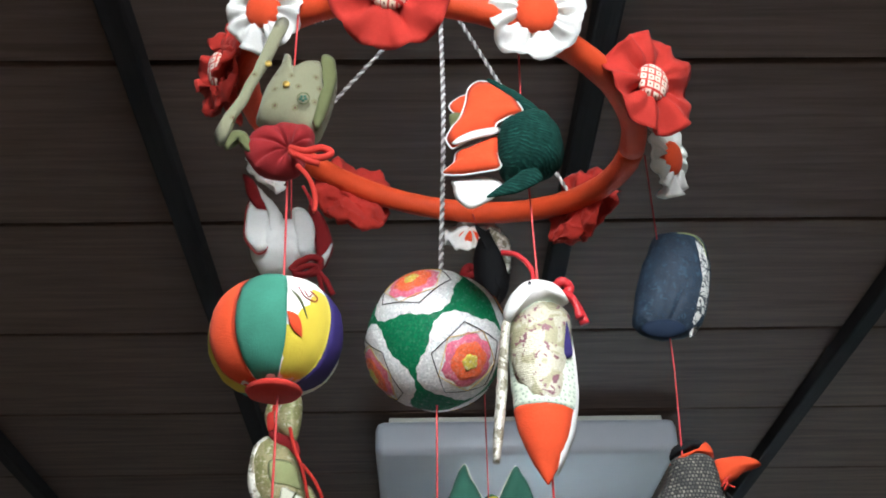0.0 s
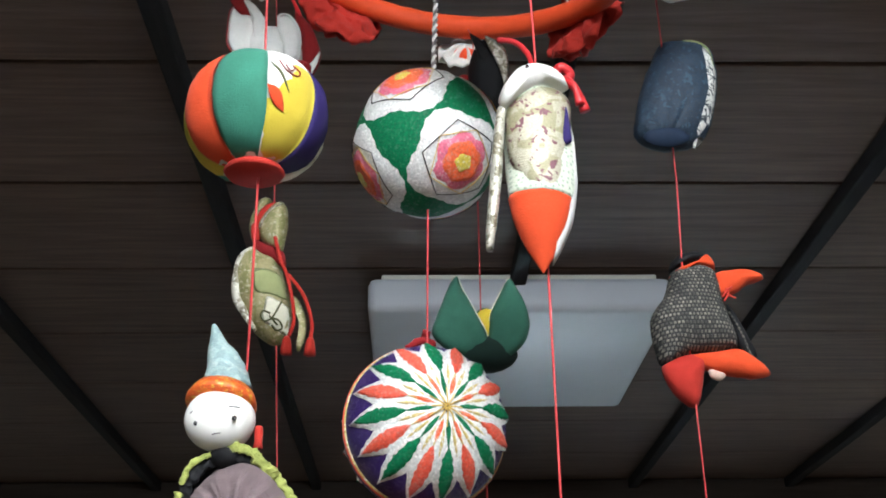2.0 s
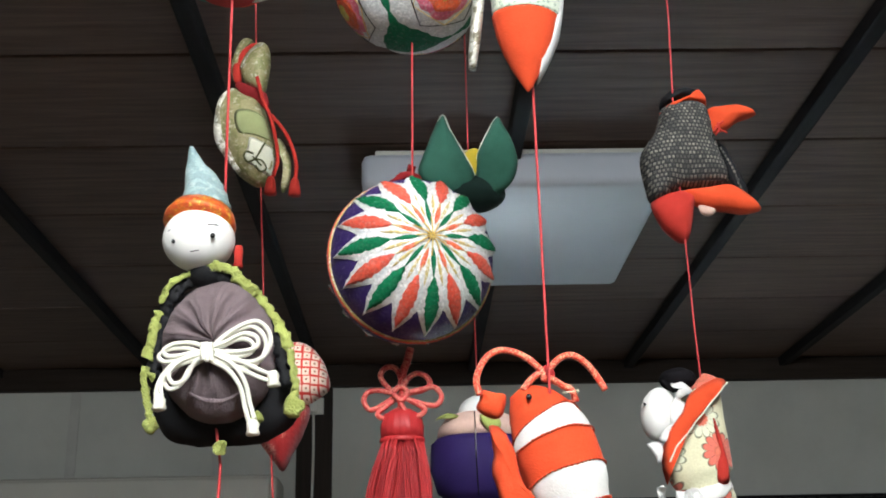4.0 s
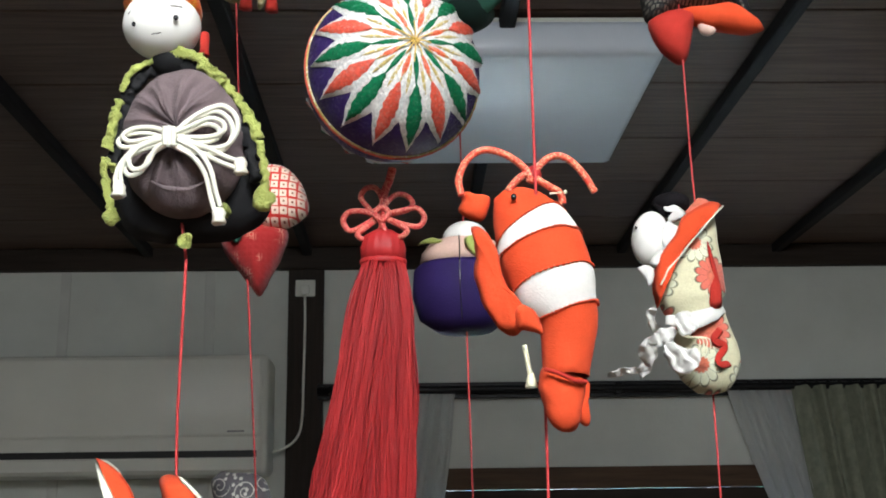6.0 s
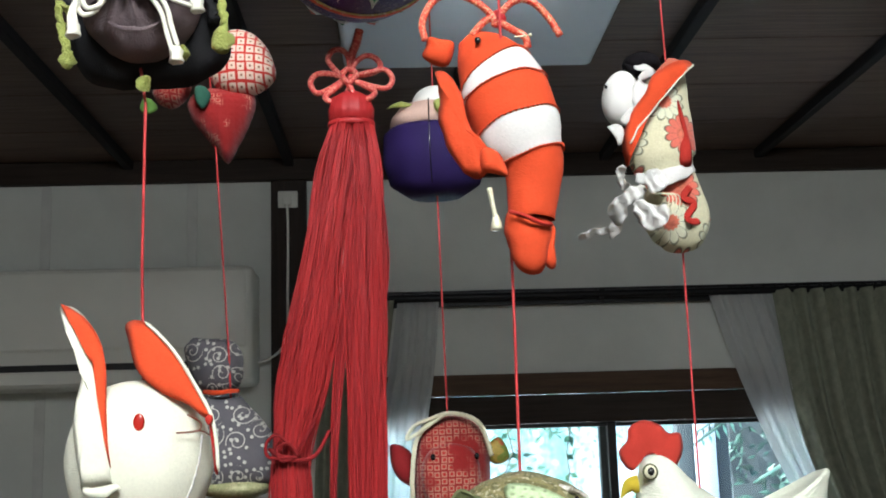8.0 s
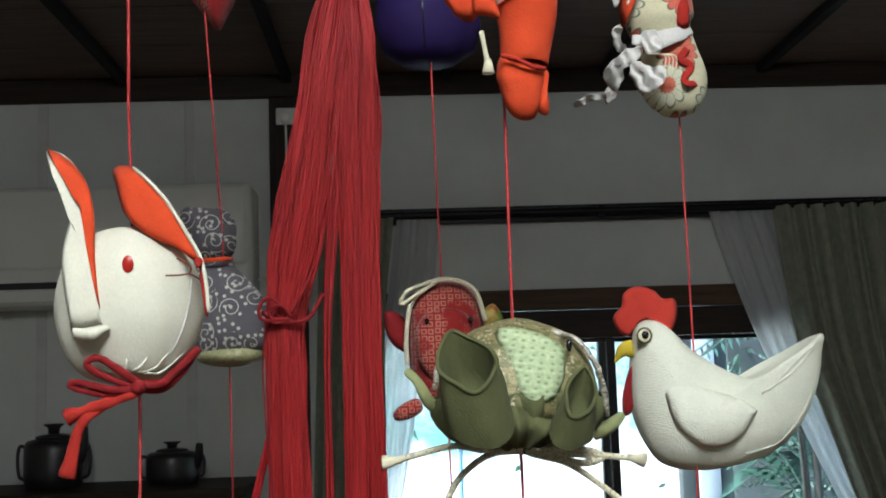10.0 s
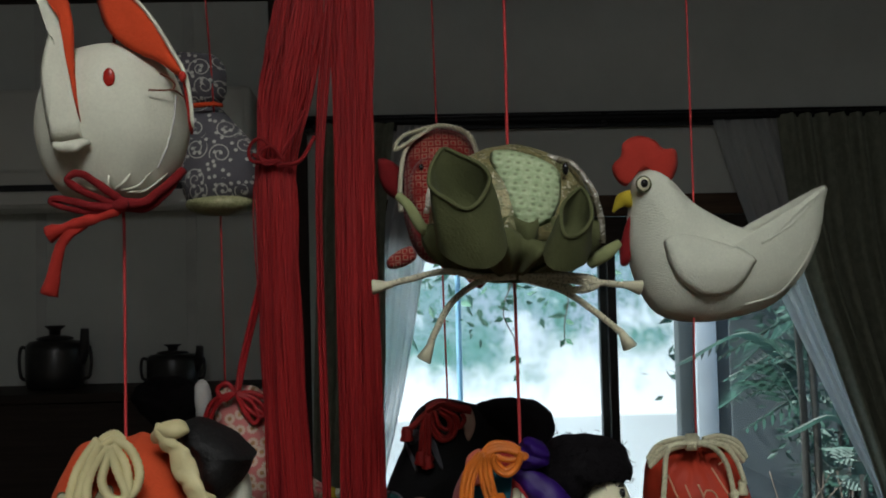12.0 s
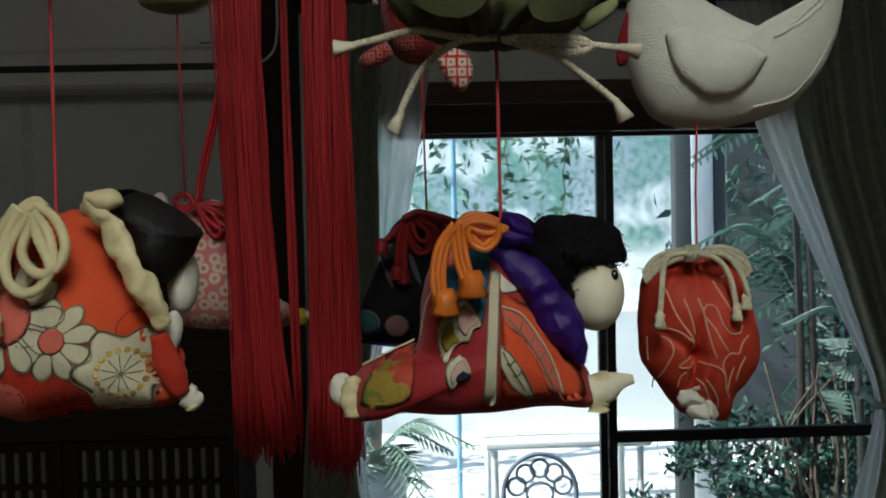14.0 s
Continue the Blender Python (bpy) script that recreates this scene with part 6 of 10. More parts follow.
def on_shell(s, ang, lift=0.0):
    s = min(max(s + bow(s) * math.sin(ang), 0), len(spine) - 1.001)
    k = int(s)
    row = spine[k] * (1 - (s - k)) + spine[k + 1] * (s - k)
    way = spine[min(k + 1, len(spine) - 1)] - spine[max(k - 1, 0)]
    way = way[:3] / np.linalg.norm(way[:3])
    side = np.array((way[2], 0.0, -way[0]))
    return row[:3] + (row[3] + lift) * (math.cos(ang) * side + 0.82 * math.sin(ang) * np.array((0.0, 1.0, 0.0)))


def shell_band(a, b, mt, label):
    """A piece of the shrimp's stuffed body, its seams bowed."""
    seg, rows = 32, 12
    verts = [on_shell(a + (b - a) * i / rows, 2 * math.pi * j / seg, 0.0005 * math.sin(math.pi * i / rows)) for i in range(rows + 1) for j in range(seg)]
    faces = grid_faces(rows + 1, seg)
    if a == 0:
        faces.append(tuple(reversed(range(seg))))
    part("shell", crumpled((verts, faces), 0.0011, 0.016), mt, o, label)


for (a, b), mt, lab in zip(zip(cuts, cuts[1:]), (ORANGE, WHITE, ORANGE, WHITE, ORANGE), ("orange head", "white band", "orange band", "white band", "orange tail shell")):
    shell_band(a, b, mt, lab)
for cut in cuts[1:-1]:
    zig = [on_shell(cut + (0.16 if i % 2 else -0.16), 2 * math.pi * i / 96, 0.0008) for i in range(97)]
    part("stitching", crumpled(sweep(zig, 0.0005, 4, n=1), 0.0011, 0.016), ORANGE, o, "zigzag stitches along a seam")
part("tail_fan", crumpled(pillow(P.ring(1.5, -50.1, 7.7, -49.6, 17.4, -52.6, 22.2, -56.6, 20.9, -67.9, 17.7, -78.5, 12.5, -81.7, 7.0, -80.5, 2.8, -73.8, -0.7, -64.2, -1.0, -57.4), 0.0085), 0.0012, 0.012), ORANGE, o)
part("tail_fan", crumpled(pillow(P.ring(20.8, -56.6, 24.7, -57.2, 23.7, -66.8, 24.2, -76.3, 21.5, -78.5, 18.4, -74.0), 0.005, bend=lambda x, z: 0.003), 0.001, 0.012), ORANGE, o)
part("tail_crease", crumpled(sweep([P(1.0, -52.4, -0.0095), P(8.4, -55.0, -0.0112), P(15.8, -58.3, -0.0102), P(21.6, -58.2, -0.006)], 0.0011, 6), 0.0004, 0.01), RED, o, "pinched seam above the tail")
part("claw", crumpled(pillow(P.ring(-35.7, 41.3, -30.0, 40.1, -22.5, 38.2, -23.9, 30.3, -26.9, 25.3, -33.7, 26.5, -38.8, 30.8, -37.0, 35.9), 0.006), 0.0006, 0.01), ORANGE, o)
part("fin", crumpled(leafy(P.ring(-33.3, 19.1, -28.2, 19.0, -23.4, 14.8, -20.0, 4.7, -18.3, -5.7, -14.2, -13.6, -8.9, -22.4, -3.9, -27.7, -0.9, -36.9, -8.6, -33.4, -13.2, -36.7, -19.1, -35.2, -24.2, -27.7, -28.3, -19.0, -30.9, -9.9, -32.4, -1.1, -30.7, 7.7, -31.7, 13.7), 0.0035, bend=lambda x, z: -0.016 - 0.22 * x), 0.0018, 0.012), ORANGE, o)
part("fin", crumpled(leafy(P.ring(-11.1, -21.2, -5.5, -23.0, -1.7, -28.9, -0.3, -36.9, -6.4, -34.5, -11.5, -33.3, -12.9, -27.0), 0.0035, bend=lambda x, z: -0.018 - 0.2 * x), 0.0012, 0.010), ORANGE, o)
for pts in ((-37.3, 37.1, -38.8, 45.0, -36.3, 52.9, -31.9, 58.7, -25.4, 61.7, -17.3, 60.4, -9.8, 56.3, -4.2, 50.8, -1.5, 45.3), (-2.7, 44.1, 1.0, 50.7, 7.1, 56.8, 13.6, 58.3, 19.8, 54.9, 25.9, 47.5, 30.8, 38.6), (-13.8, 39.3, -9.0, 45.3, -3.1, 48.9, 1.4, 45.8, 7.1, 42.1, 12.8, 38.4, 14.3, 32.4)):
    part("feeler", braid(P.line(*pts, y=-0.006), 0.0021), ORANGEBRAID, o, "braided red and gold cord feeler")
part("feeler_knot", crumpled(moved(egg(0.0042, 0.0042, 0.0050), Matrix.Translation(P(-0.0, 48.7, -0.004))), 0.0006, 0.004), CRIMSON, o, "red knot between the feelers")
part("eye", moved(egg(0.0016, 0.0014, 0.0018, 10, 8), Matrix.Translation(P(-11.6, 34.0, -0.0135))), BEAD, o, "black bead eye")
part("stay", joined(sweep(P.line(-8.5, -41.0, -7.2, -49.4, -6.0, -56.1, y=-0.012), [0.0013, 0.0011, 0.0013], 8), moved(crumpled(lathe([(0.0012, 0.002), (0.0022, -0.001), (0.0030, -0.0045), (0.0026, -0.0050)], 14, 7, 0.25), 0.0005, 0.003), Matrix.Translation(P(-5.8, -56.6, -0.012)))), WHITECORD, o, "white cord end")
part("pin", joined(sweep(P.line(7.0, 36.8, 13.3, 37.4, y=-0.010), 0.0005, 5), moved(egg(0.001, 0.001, 0.001), Matrix.Translation(P(15.0, 37.6, -0.01)))), WHITECORD, o, "white pin")

# rabbit
P = Plan(1.0)
o = thing("cloth_rabbit", (-0.088, 0.706, 1.434), "round cream crepe rabbit with orange-lined ears and red ribbon", "cloth ornament", G)
trunk = lathe([tuple(q) for q in spline([(0.001, -0.0358), (0.0125, -0.0348), (0.0232, -0.0300), (0.0300, -0.0195), (0.0338, -0.0060), (0.0335, 0.0080), (0.0295, 0.0215), (0.0218, 0.0315), (0.0114, 0.0368), (0.0005, 0.0380)], 4)], 64, 12, 0.012, 1.0, 0.95)
part("body", moved(crumpled(trunk, 0.0007, 0.02), Matrix.Translation(P(-6.3, 1.8, 0.0))), CREAM, o)
for a in [-1.2 + 0.4 * k for k in range(7)]:
    part("gather", crumpled(sweep([P(-2.8, -28.9, -0.016), P(-2 + 14 * math.sin(a), -31 + 4 * math.cos(a), -0.0135 - 0.012 * math.cos(a)), P(-2 + 24 * math.sin(a), -21, -0.002 - 0.0225 * math.cos(a))], [0.0005, 0.0007, 0.0002], 8), 0.0004, 0.006), CREAM, o)
part("seam", crumpled(sweep(P.line(25.9, 13.1, 24.9, 2.6, 21.9, -9.0, 17.3, -19.2, y=-0.0170), 0.0005, 6), 0.0004, 0.002), WHITE, o, "sewn seam")
part("seam", crumpled(sweep(P.line(-32.8, 8.4, -33.2, -3.1, -31.0, -16.2, -26.8, -26.3, y=-0.0120), 0.0005, 6), 0.0004, 0.002), WHITE, o, "sewn seam")
ear = part("ear", crumpled(leafy(P.ring(-42.4, 74.6, -38.4, 73.4, -32.3, 67.6, -26.8, 59.0, -25.2, 51.2, -27.9, 41.8, -30.9, 24.5, -29.3, 11.2, -26.0, -3.5, -24.5, -11.6, -17.6, -12.7, -10.6, -10.4, -11.1, -4.4, -13.1, 4.3, -15.1, 16.5, -17.6, 26.7, -19.7, 39.5, -22.0, 49.8, -23.5, 58.9, -28.6, 68.6, -35.9, 74.2), 0.0024, bend=lambda x, z: -0.031 + 0.22 * max(z, 0)), 0.0008, 0.013), CREAM, o, "long cream ear, curled outwards at its tip")
part("ear_lining", crumpled(leafy(P.ring(-40.9, 75.8, -33.4, 72.3, -25.5, 65.1, -20.2, 56.2, -17.2, 44.6, -15.9, 31.8, -14.4, 16.4, -11.4, -1.3, -15.6, 12.9, -19.2, 31.3, -21.4, 44.7, -23.2, 57.1, -29.1, 67.8, -35.9, 73.4), 0.0020, bend=lambda x, z: -0.0335 + 0.22 * max(z, 0)), 0.0005, 0.015), ORANGE, ear, "orange ear lining")
part("ear_fold", crumpled(sweep([P(-23.3, -10.5, -0.0320), P(-15.4, -11.9, -0.0355), P(-8.2, -9.0, -0.0335)], [0.0016, 0.0030, 0.0020], 8, 0.7), 0.0009, 0.005), CREAM, ear, "turned hem of the ear")
ear = part("ear", crumpled(leafy(P.ring(-11.2, 65.1, -7.6, 67.8, -2.1, 66.4, 4.7, 60.1, 12.3, 51.6, 18.5, 42.5, 24.8, 32.1, 29.7, 24.0, 32.2, 19.3, 28.0, 20.7, 21.4, 25.5, 13.9, 29.5, 6.4, 33.5, -1.1, 39.3, -6.1, 46.9, -9.4, 56.8), 0.0026, bend=lambda x, z: -0.027 + 0.22 * max(z, 0)), 0.0007, 0.015), ORANGE, o, "long orange-lined ear")
part("ear_tip", crumpled(leafy(P.ring(29.8, 22.0, 31.8, 19.9, 33.2, 8.0, 34.3, -4.3, 32.6, -3.7, 30.9, 10.1), 0.0016, bend=lambda x, z: -0.022), 0.0004, 0.012), RED, ear, "narrow folded tip of the ear")
rim = [(a, -0.0285 + 0.22 * max(b, 0), b) for a, b in [tuple(q) for q in spline(P.ring(-1.6, 66.4, 5.5, 59.8, 13.0, 51.4, 19.3, 42.2, 25.5, 31.8, 31.0, 21.9, 33.9, 10.1, 35.3, -3.1), 5)]]
part("ear_edge", sweep(rim, [0.0004] + [0.0009] * (len(rim) - 2) + [0.0005], 6, n=1), CREAM, ear, "cream ear edge")
part("eye", moved(egg(0.0026, 0.0009, 0.0040, 16, 8), Matrix.Translation(P(-0.2, 19.1, -0.0300))), EYERED, o, "red embroidered eye")
part("mouth", joined(sweep([P(15.9, 13.8, -0.0265), P(21.3, 14.0, -0.0240), P(25.7, 14.7, -0.0200), P(29.2, 12.7, -0.0130)], 0.00045, 5), sweep([P(19.8, 22.1, -0.0215), P(23.7, 20.0, -0.0200), P(25.8, 17.7, -0.0190), P(25.3, 14.7, -0.0205)], 0.00045, 5)), plain("brown_thread", (0.18, 0.06, 0.03)), o, "brown stitched mouth")
part("knot", crumpled(moved(egg(0.0018, 0.0016, 0.0024), Matrix.Translation(P(30.8, 19.2, -0.0270))), 0.0005, 0.003), RED, o, "small red bow knot at the ear")
for pts, r in (([P(2.4, -35.3, -0.022), P(12.7, -34.2, -0.020), P(19.2, -27.9, -0.014), P(26.4, -18.7, -0.004)], 0.0026), ([P(2.2, -36.9, -0.021), P(11.5, -37.3, -0.017), P(18.9, -31.0, -0.012), P(24.6, -21.3, -0.003)], 0.0020),
               ([P(3.3, -34.8, -0.024), P(-3.3, -28.9, -0.028), P(-13.1, -22.6, -0.029), P(-18.9, -24.9, -0.028), P(-12.6, -30.1, -0.027), P(2.3, -36.3, -0.024)], 0.0022), ([P(2.8, -36.8, -0.024), P(-9.8, -36.2, -0.028), P(-24.1, -32.7, -0.027), P(-25.4, -35.2, -0.026), P(-11.8, -38.7, -0.026), P(1.8, -37.8, -0.024)], 0.0020)):
    part("ribbon", crumpled(sweep(pts, r * 0.8, 10, 0.75), 0.0006, 0.006), DEEPRED, o, "dark red ribbon bow")
part("ribbon_knot", crumpled(moved(egg(0.0036, 0.0034, 0.0036), Matrix.Translation(P(3.0, -35.8, -0.0245))), 0.0006, 0.004), DEEPRED, o, "dark red ribbon knot")
for pts in ([P(2.3, -37.8, -0.024), P(-10.3, -42.3, -0.026), P(-21.8, -45.9, -0.026), P(-28.4, -48.2, -0.024)], [P(-12.0, -43.8, -0.025), P(-20.3, -49.9, -0.026), P(-24.3, -57.4, -0.024), P(-29.2, -74.3, -0.022)]):
    part("ribbon_end", crumpled(sweep(pts, [0.0020, 0.0024, 0.0026, 0.0042], 10, 0.7), 0.0008, 0.005), RED, o, "red ribbon end")

# grey gourd pouch
P = Plan(1.0)
o = thing("gourd_pouch", (-0.080, 0.908, 1.458), "grey scroll-printed cloth gourd with a thin orange ribbon", "cloth ornament", G)
part("body", crumpled(pillow(P.ring(-18.2, 21.7, -8.6, 23.6, 1.8, 21.8, 11.3, 11.8, 23.0, -1.3, 30.2, -17.1, 29.9, -36.2, 15.9, -42.3, -1.0, -45.4, -17.8, -39.7, -23.5, -20.4, -22.0, 1.7), 0.025, mid=(0.003, -0.020)), 0.0008, 0.02), SCROLLGREY, o)
part("top", crumpled(pillow(P.ring(-31.4, 49.9, -26.2, 57.3, -15.0, 57.7, -0.9, 55.0, 6.5, 46.5, 7.5, 34.4, 2.5, 22.5, -11.5, 20.7, -23.3, 25.6, -29.2, 37.7), 0.018), 0.0016, 0.014), SCROLLGREY, o)
part("base", moved(crumpled(egg(0.0230, 0.020, 0.0075), 0.0006, 0.01), Matrix.Translation(P(3.7, -40.5, -0.002))), CREAMSHELL, o, "olive silk base")
part("ribbon", crumpled(sweep([P(-17.2, 21.5, -0.010), P(-7.7, 20.3, -0.0190), P(0.8, 20.9, -0.0180), P(5.2, 21.7, -0.008)], 0.0015, 8, 0.6), 0.0004, 0.004), ORANGE, o, "thin orange ribbon")

# red fish
P = Plan(0.355, 0.3625)
o = thing("cloth_fish", (0.060, 0.886, 1.4225), "red tie-dyed cloth goldfish with white cord and bead eyes", "cloth ornament", G)
part("body", crumpled(pillow(P.ring(-62, 40, -45, 85, 0, 102, 48, 90, 72, 45, 70, -30, 40, -110, 0, -130, -40, -110, -62, -40), 0.024), 0.0006, 0.02), SHIBORI2, o)
part("face", crumpled(pillow(P.ring(-50, 10, -30, 45, 5, 55, 40, 42, 52, 5, 40, -50, 0, -80, -40, -50), 0.008, bend=lambda x, z: -0.019), 0.0006, 0.02), SHIBORI2, o, "tie-dyed face")
for x in (-30, 46):
    part("eye", moved(egg(0.0016, 0.0014, 0.0021, 12, 8), Matrix.Translation(P(x, 30, -0.0240))), BEAD, o, "black bead eye")
part("fin", crumpled(pillow(P.ring(-105, 50, -85, 52, -62, 30, -58, -5, -72, -18, -98, 5), 0.006), 0.0006, 0.01), DEEPRED, o, "deep red fin")
part("fin", crumpled(pillow(P.ring(-48, -100, -70, -105, -92, -122, -86, -136, -60, -132, -40, -118), 0.006, bend=lambda x, z: -0.012), 0.0006, 0.01), SHIBORI2, o)
part("fin", crumpled(pillow(P.ring(64, 40, 90, 62, 104, 48, 108, 24, 84, 14), 0.004, bend=lambda x, z: 0.004), 0.0006, 0.01), BROCRED, o)
part("fin", crumpled(pillow(P.ring(26, -112, 40, -150, 66, -172, 84, -150, 80, -120, 56, -104), 0.006, bend=lambda x, z: -0.006), 0.0006, 0.01), SHIBORI, o)
part("cord", rope([P(-66, -40, -0.012), P(-66, 0, -0.016), P(-56, 62, -0.016), P(-20, 98, -0.012), P(20, 102, -0.012), P(56, 82, -0.016), P(74, 30, -0.014)], 0.0017, 3), WHITECORD, o, "white silk cord")
part("cord", rope([P(-20, 100, -0.014), P(-60, 84, -0.02), P(-74, 62, -0.02), P(-50, 74, -0.018), P(-10, 100, -0.014)], 0.0013, 3), WHITECORD, o, "white silk cord loop")

# turtle
P = Plan(0.26, 0.256)
o = thing("cloth_turtle", (0.0883, 0.715, 1.3944), "olive cloth turtle with a gold brocade shell and rolled folds", "cloth ornament", G)
o.scale = (1.036, 1.036, 1.036)
dome = lathe([(0.0005, 0.030), (0.007, 0.0293), (0.013, 0.0278), (0.019, 0.0252), (0.0245, 0.0222), (0.029, 0.018), (0.033, 0.0125), (0.0358, 0.006), (0.0375, -0.002), (0.0385, -0.010), (0.036, -0.016)], 40, 0, 0, 1.0, 0.8)
part("shell", crumpled(dome, 0.0008, 0.012), brocade("gold_green_figured_silk", (0.30, 0.27, 0.12), (0.17, 0.17, 0.07), (0.62, 0.58, 0.42), 170.0, 0.38), o)
part("shell_panel", crumpled(pillow(P.ring(-40, 92, 10, 94, 72, 64, 76, 20, 62, -20, 30, -36, 0, -28, -22, 30), 0.004, bend=lambda x, z: -0.0285 + 0.30 * z + 8 * x * x), 0.0006, 0.01), KNIT, o, "pale green knitted panel")


def gathered(shape, folds, deep, low, high, seed):
    """Uneven folds round a turned shape, deepest between two heights."""
    out = []
    for v in shape[0]:
        a = math.atan2(v[1], v[0])
        w = max(0.0, math.sin(math.pi * min(1, max(0, (v[2] - low) / (high - low)))))
        k = 1 + deep * w * math.cos(folds * a + 2.2 * noise.noise(Vector((math.cos(a) * 1.5, math.sin(a) * 1.5, seed))))
        out.append((v[0] * k, v[1] * k, v[2] - 0.02 * (k - 1)))
    return out, shape[1]


skirt = lathe([(0.002, -0.0320), (0.008, -0.0318), (0.014, -0.0308), (0.020, -0.0288), (0.0258, -0.0258), (0.0312, -0.0215), (0.0352, -0.0165), (0.0380, -0.0115), (0.0395, -0.0060), (0.0384, -0.0058), (0.036, -0.014)], 120, 0, 0, 1.0, 0.84)
part("skirt", crumpled(gathered(skirt, 13, 0.12, -0.036, 0.004, 2.0), 0.0006, 0.012), OLIVE, o, "gathered olive skirt")
collar = []
for i in range(7):
    s = i / 6
    for j in range(41):
        u = j / 40
        x = -46 + 150 * u
        lift = -46 - 26 * u * u + 9 * math.sin(7.5 * u + 0.6)
        z = lift + (-112 - lift) * s
        pinch = 1 - 0.62 * s * s
        collar.append(P(28 + (x - 28) * pinch - 24 * s * s, z, -0.0345 - 0.0050 * math.sin(math.pi * s) + 0.0045 * math.sin(19 * u + 1.0) * (0.35 + 0.65 * s) + 5.5 * ((x - 20) * 0.00026) ** 2 + 0.010 * s * s))
back = [(x, y + 0.0022, z) for x, y, z in collar]
cf = grid_faces(7, 41, False)
cf = cf + [tuple(k + len(collar) for k in reversed(q)) for q in cf] + [(j, len(collar) + j, len(collar) + j + 1, j + 1) for j in range(40)]
part("front_fold", crumpled((collar + back, cf), 0.0005, 0.010), OLIVE, o, "gathered olive front fold")


def rolled(mouth, foot, label):
    """A cloth corner rolled into an open tube, from its mouth down to its foot."""
    a, b = (np.array([tuple(q) for q in spline(w, 6, True)]) for w in (mouth, foot))
    ma, mb = a.mean(0), b.mean(0)
    rows = [ma + (a - ma) * k + (mb - ma) * d for k, d in ((0.02, 0.85), (0.5, 0.85), (0.84, 0.8), (0.88, 0.55), (0.90, 0.3), (0.92, 0.1), (0.95, 0.0), (0.99, -0.015))]
    for r in rows:
        r[:, 1] = np.minimum(r[:, 1], -0.0325)
    for i in range(10):
        k = (i / 9) ** 1.1
        p = a + (b - a) * k
        m = ma + (mb - ma) * k
        rows.append(m + (p - m) * (1 + 0.06 * math.sin(math.pi * k)))
    n = len(a)
    part("rolled_fold", crumpled(([tuple(p) for r in rows for p in r], grid_faces(len(rows), n)), 0.0007, 0.012), OLIVE, o, label)
    edge = [tuple(ma + (p - ma) * 0.985) for p in a]
    part("rolled_edge", crumpled(sweep(edge + edge[:1], 0.0010, 7, n=1), 0.0007, 0.012), OLIVE, o, "turned edge of the rolled fold")


rolled([(-0.0308, -0.0425, 0.0231), (-0.0225, -0.0434, 0.0195), (-0.0148, -0.0463, 0.0142), (-0.0131, -0.0492, 0.0078), (-0.0180, -0.0541, -0.0004), (-0.0233, -0.0560, -0.0037), (-0.0300, -0.0560, 0.0001), (-0.0371, -0.0541, 0.0059), (-0.0375, -0.0492, 0.0130), (-0.0352, -0.0444, 0.0186)],
       [(-0.0264, -0.0232, -0.0054), (-0.0181, -0.0232, -0.0060), (-0.0096, -0.0270, -0.0075), (-0.0056, -0.0347, -0.0134), (-0.0074, -0.0425, -0.0213), (-0.0135, -0.0463, -0.0269), (-0.0228, -0.0463, -0.0267), (-0.0315, -0.0444, -0.0227), (-0.0354, -0.0386, -0.0158), (-0.0330, -0.0290, -0.0085)], "wide open rolled fold of olive cloth")
rolled([(0.0265, -0.0386, 0.0057), (0.0296, -0.0405, -0.0007), (0.0290, -0.0444, -0.0081), (0.0244, -0.0483, -0.0134), (0.0176, -0.0502, -0.0152), (0.0159, -0.0483, -0.0095), (0.0175, -0.0434, -0.0021), (0.0220, -0.0396, 0.0029)],
       [(0.0253, -0.0270, -0.0165), (0.0298, -0.0290, -0.0167), (0.0302, -0.0347, -0.0204), (0.0262, -0.0405, -0.0267), (0.0177, -0.0434, -0.0289), (0.0099, -0.0425, -0.0264), (0.0098, -0.0367, -0.0195), (0.0167, -0.0290, -0.0159)], "narrow open rolled fold of olive cloth")
part("limb", crumpled(sweep([P(-140, -40, -0.006), P(-156, -30, -0.012), P(-176, 6, -0.013), P(-196, 28, -0.010)], [0.0026, 0.0026, 0.0024, 0.0020], 12, 0.8), 0.0005, 0.008), PALEOLIVE, o, "slim pale olive limb")
part("limb", crumpled(sweep([P(132, -96, -0.006), P(150, -84, -0.010), P(168, -74, -0.010), P(182, -62, -0.008)], [0.0030, 0.0032, 0.0028, 0.0020], 12, 0.8), 0.0005, 0.008), PALEOLIVE, o, "slim pale olive limb")
part("eye", moved(egg(0.0014, 0.0012, 0.0028, 10, 8), Matrix.Translation(P(84, 62, -0.0240))), BEAD, o, "black bead")
part("trim", crumpled(sweep([P(62, 88, -0.012), P(100, 74, -0.016), P(128, 36, -0.018), P(144, -14, -0.018), P(150, -62, -0.014)], 0.0014, 8), 0.0007, 0.003), SILVER, o, "silver trim cord")
part("trim", crumpled(sweep([P(-128, 60, -0.010), P(-142, 30, -0.014), P(-149, -6, -0.014)], 0.0013, 8), 0.0007, 0.003), SILVER, o, "silver trim cord")
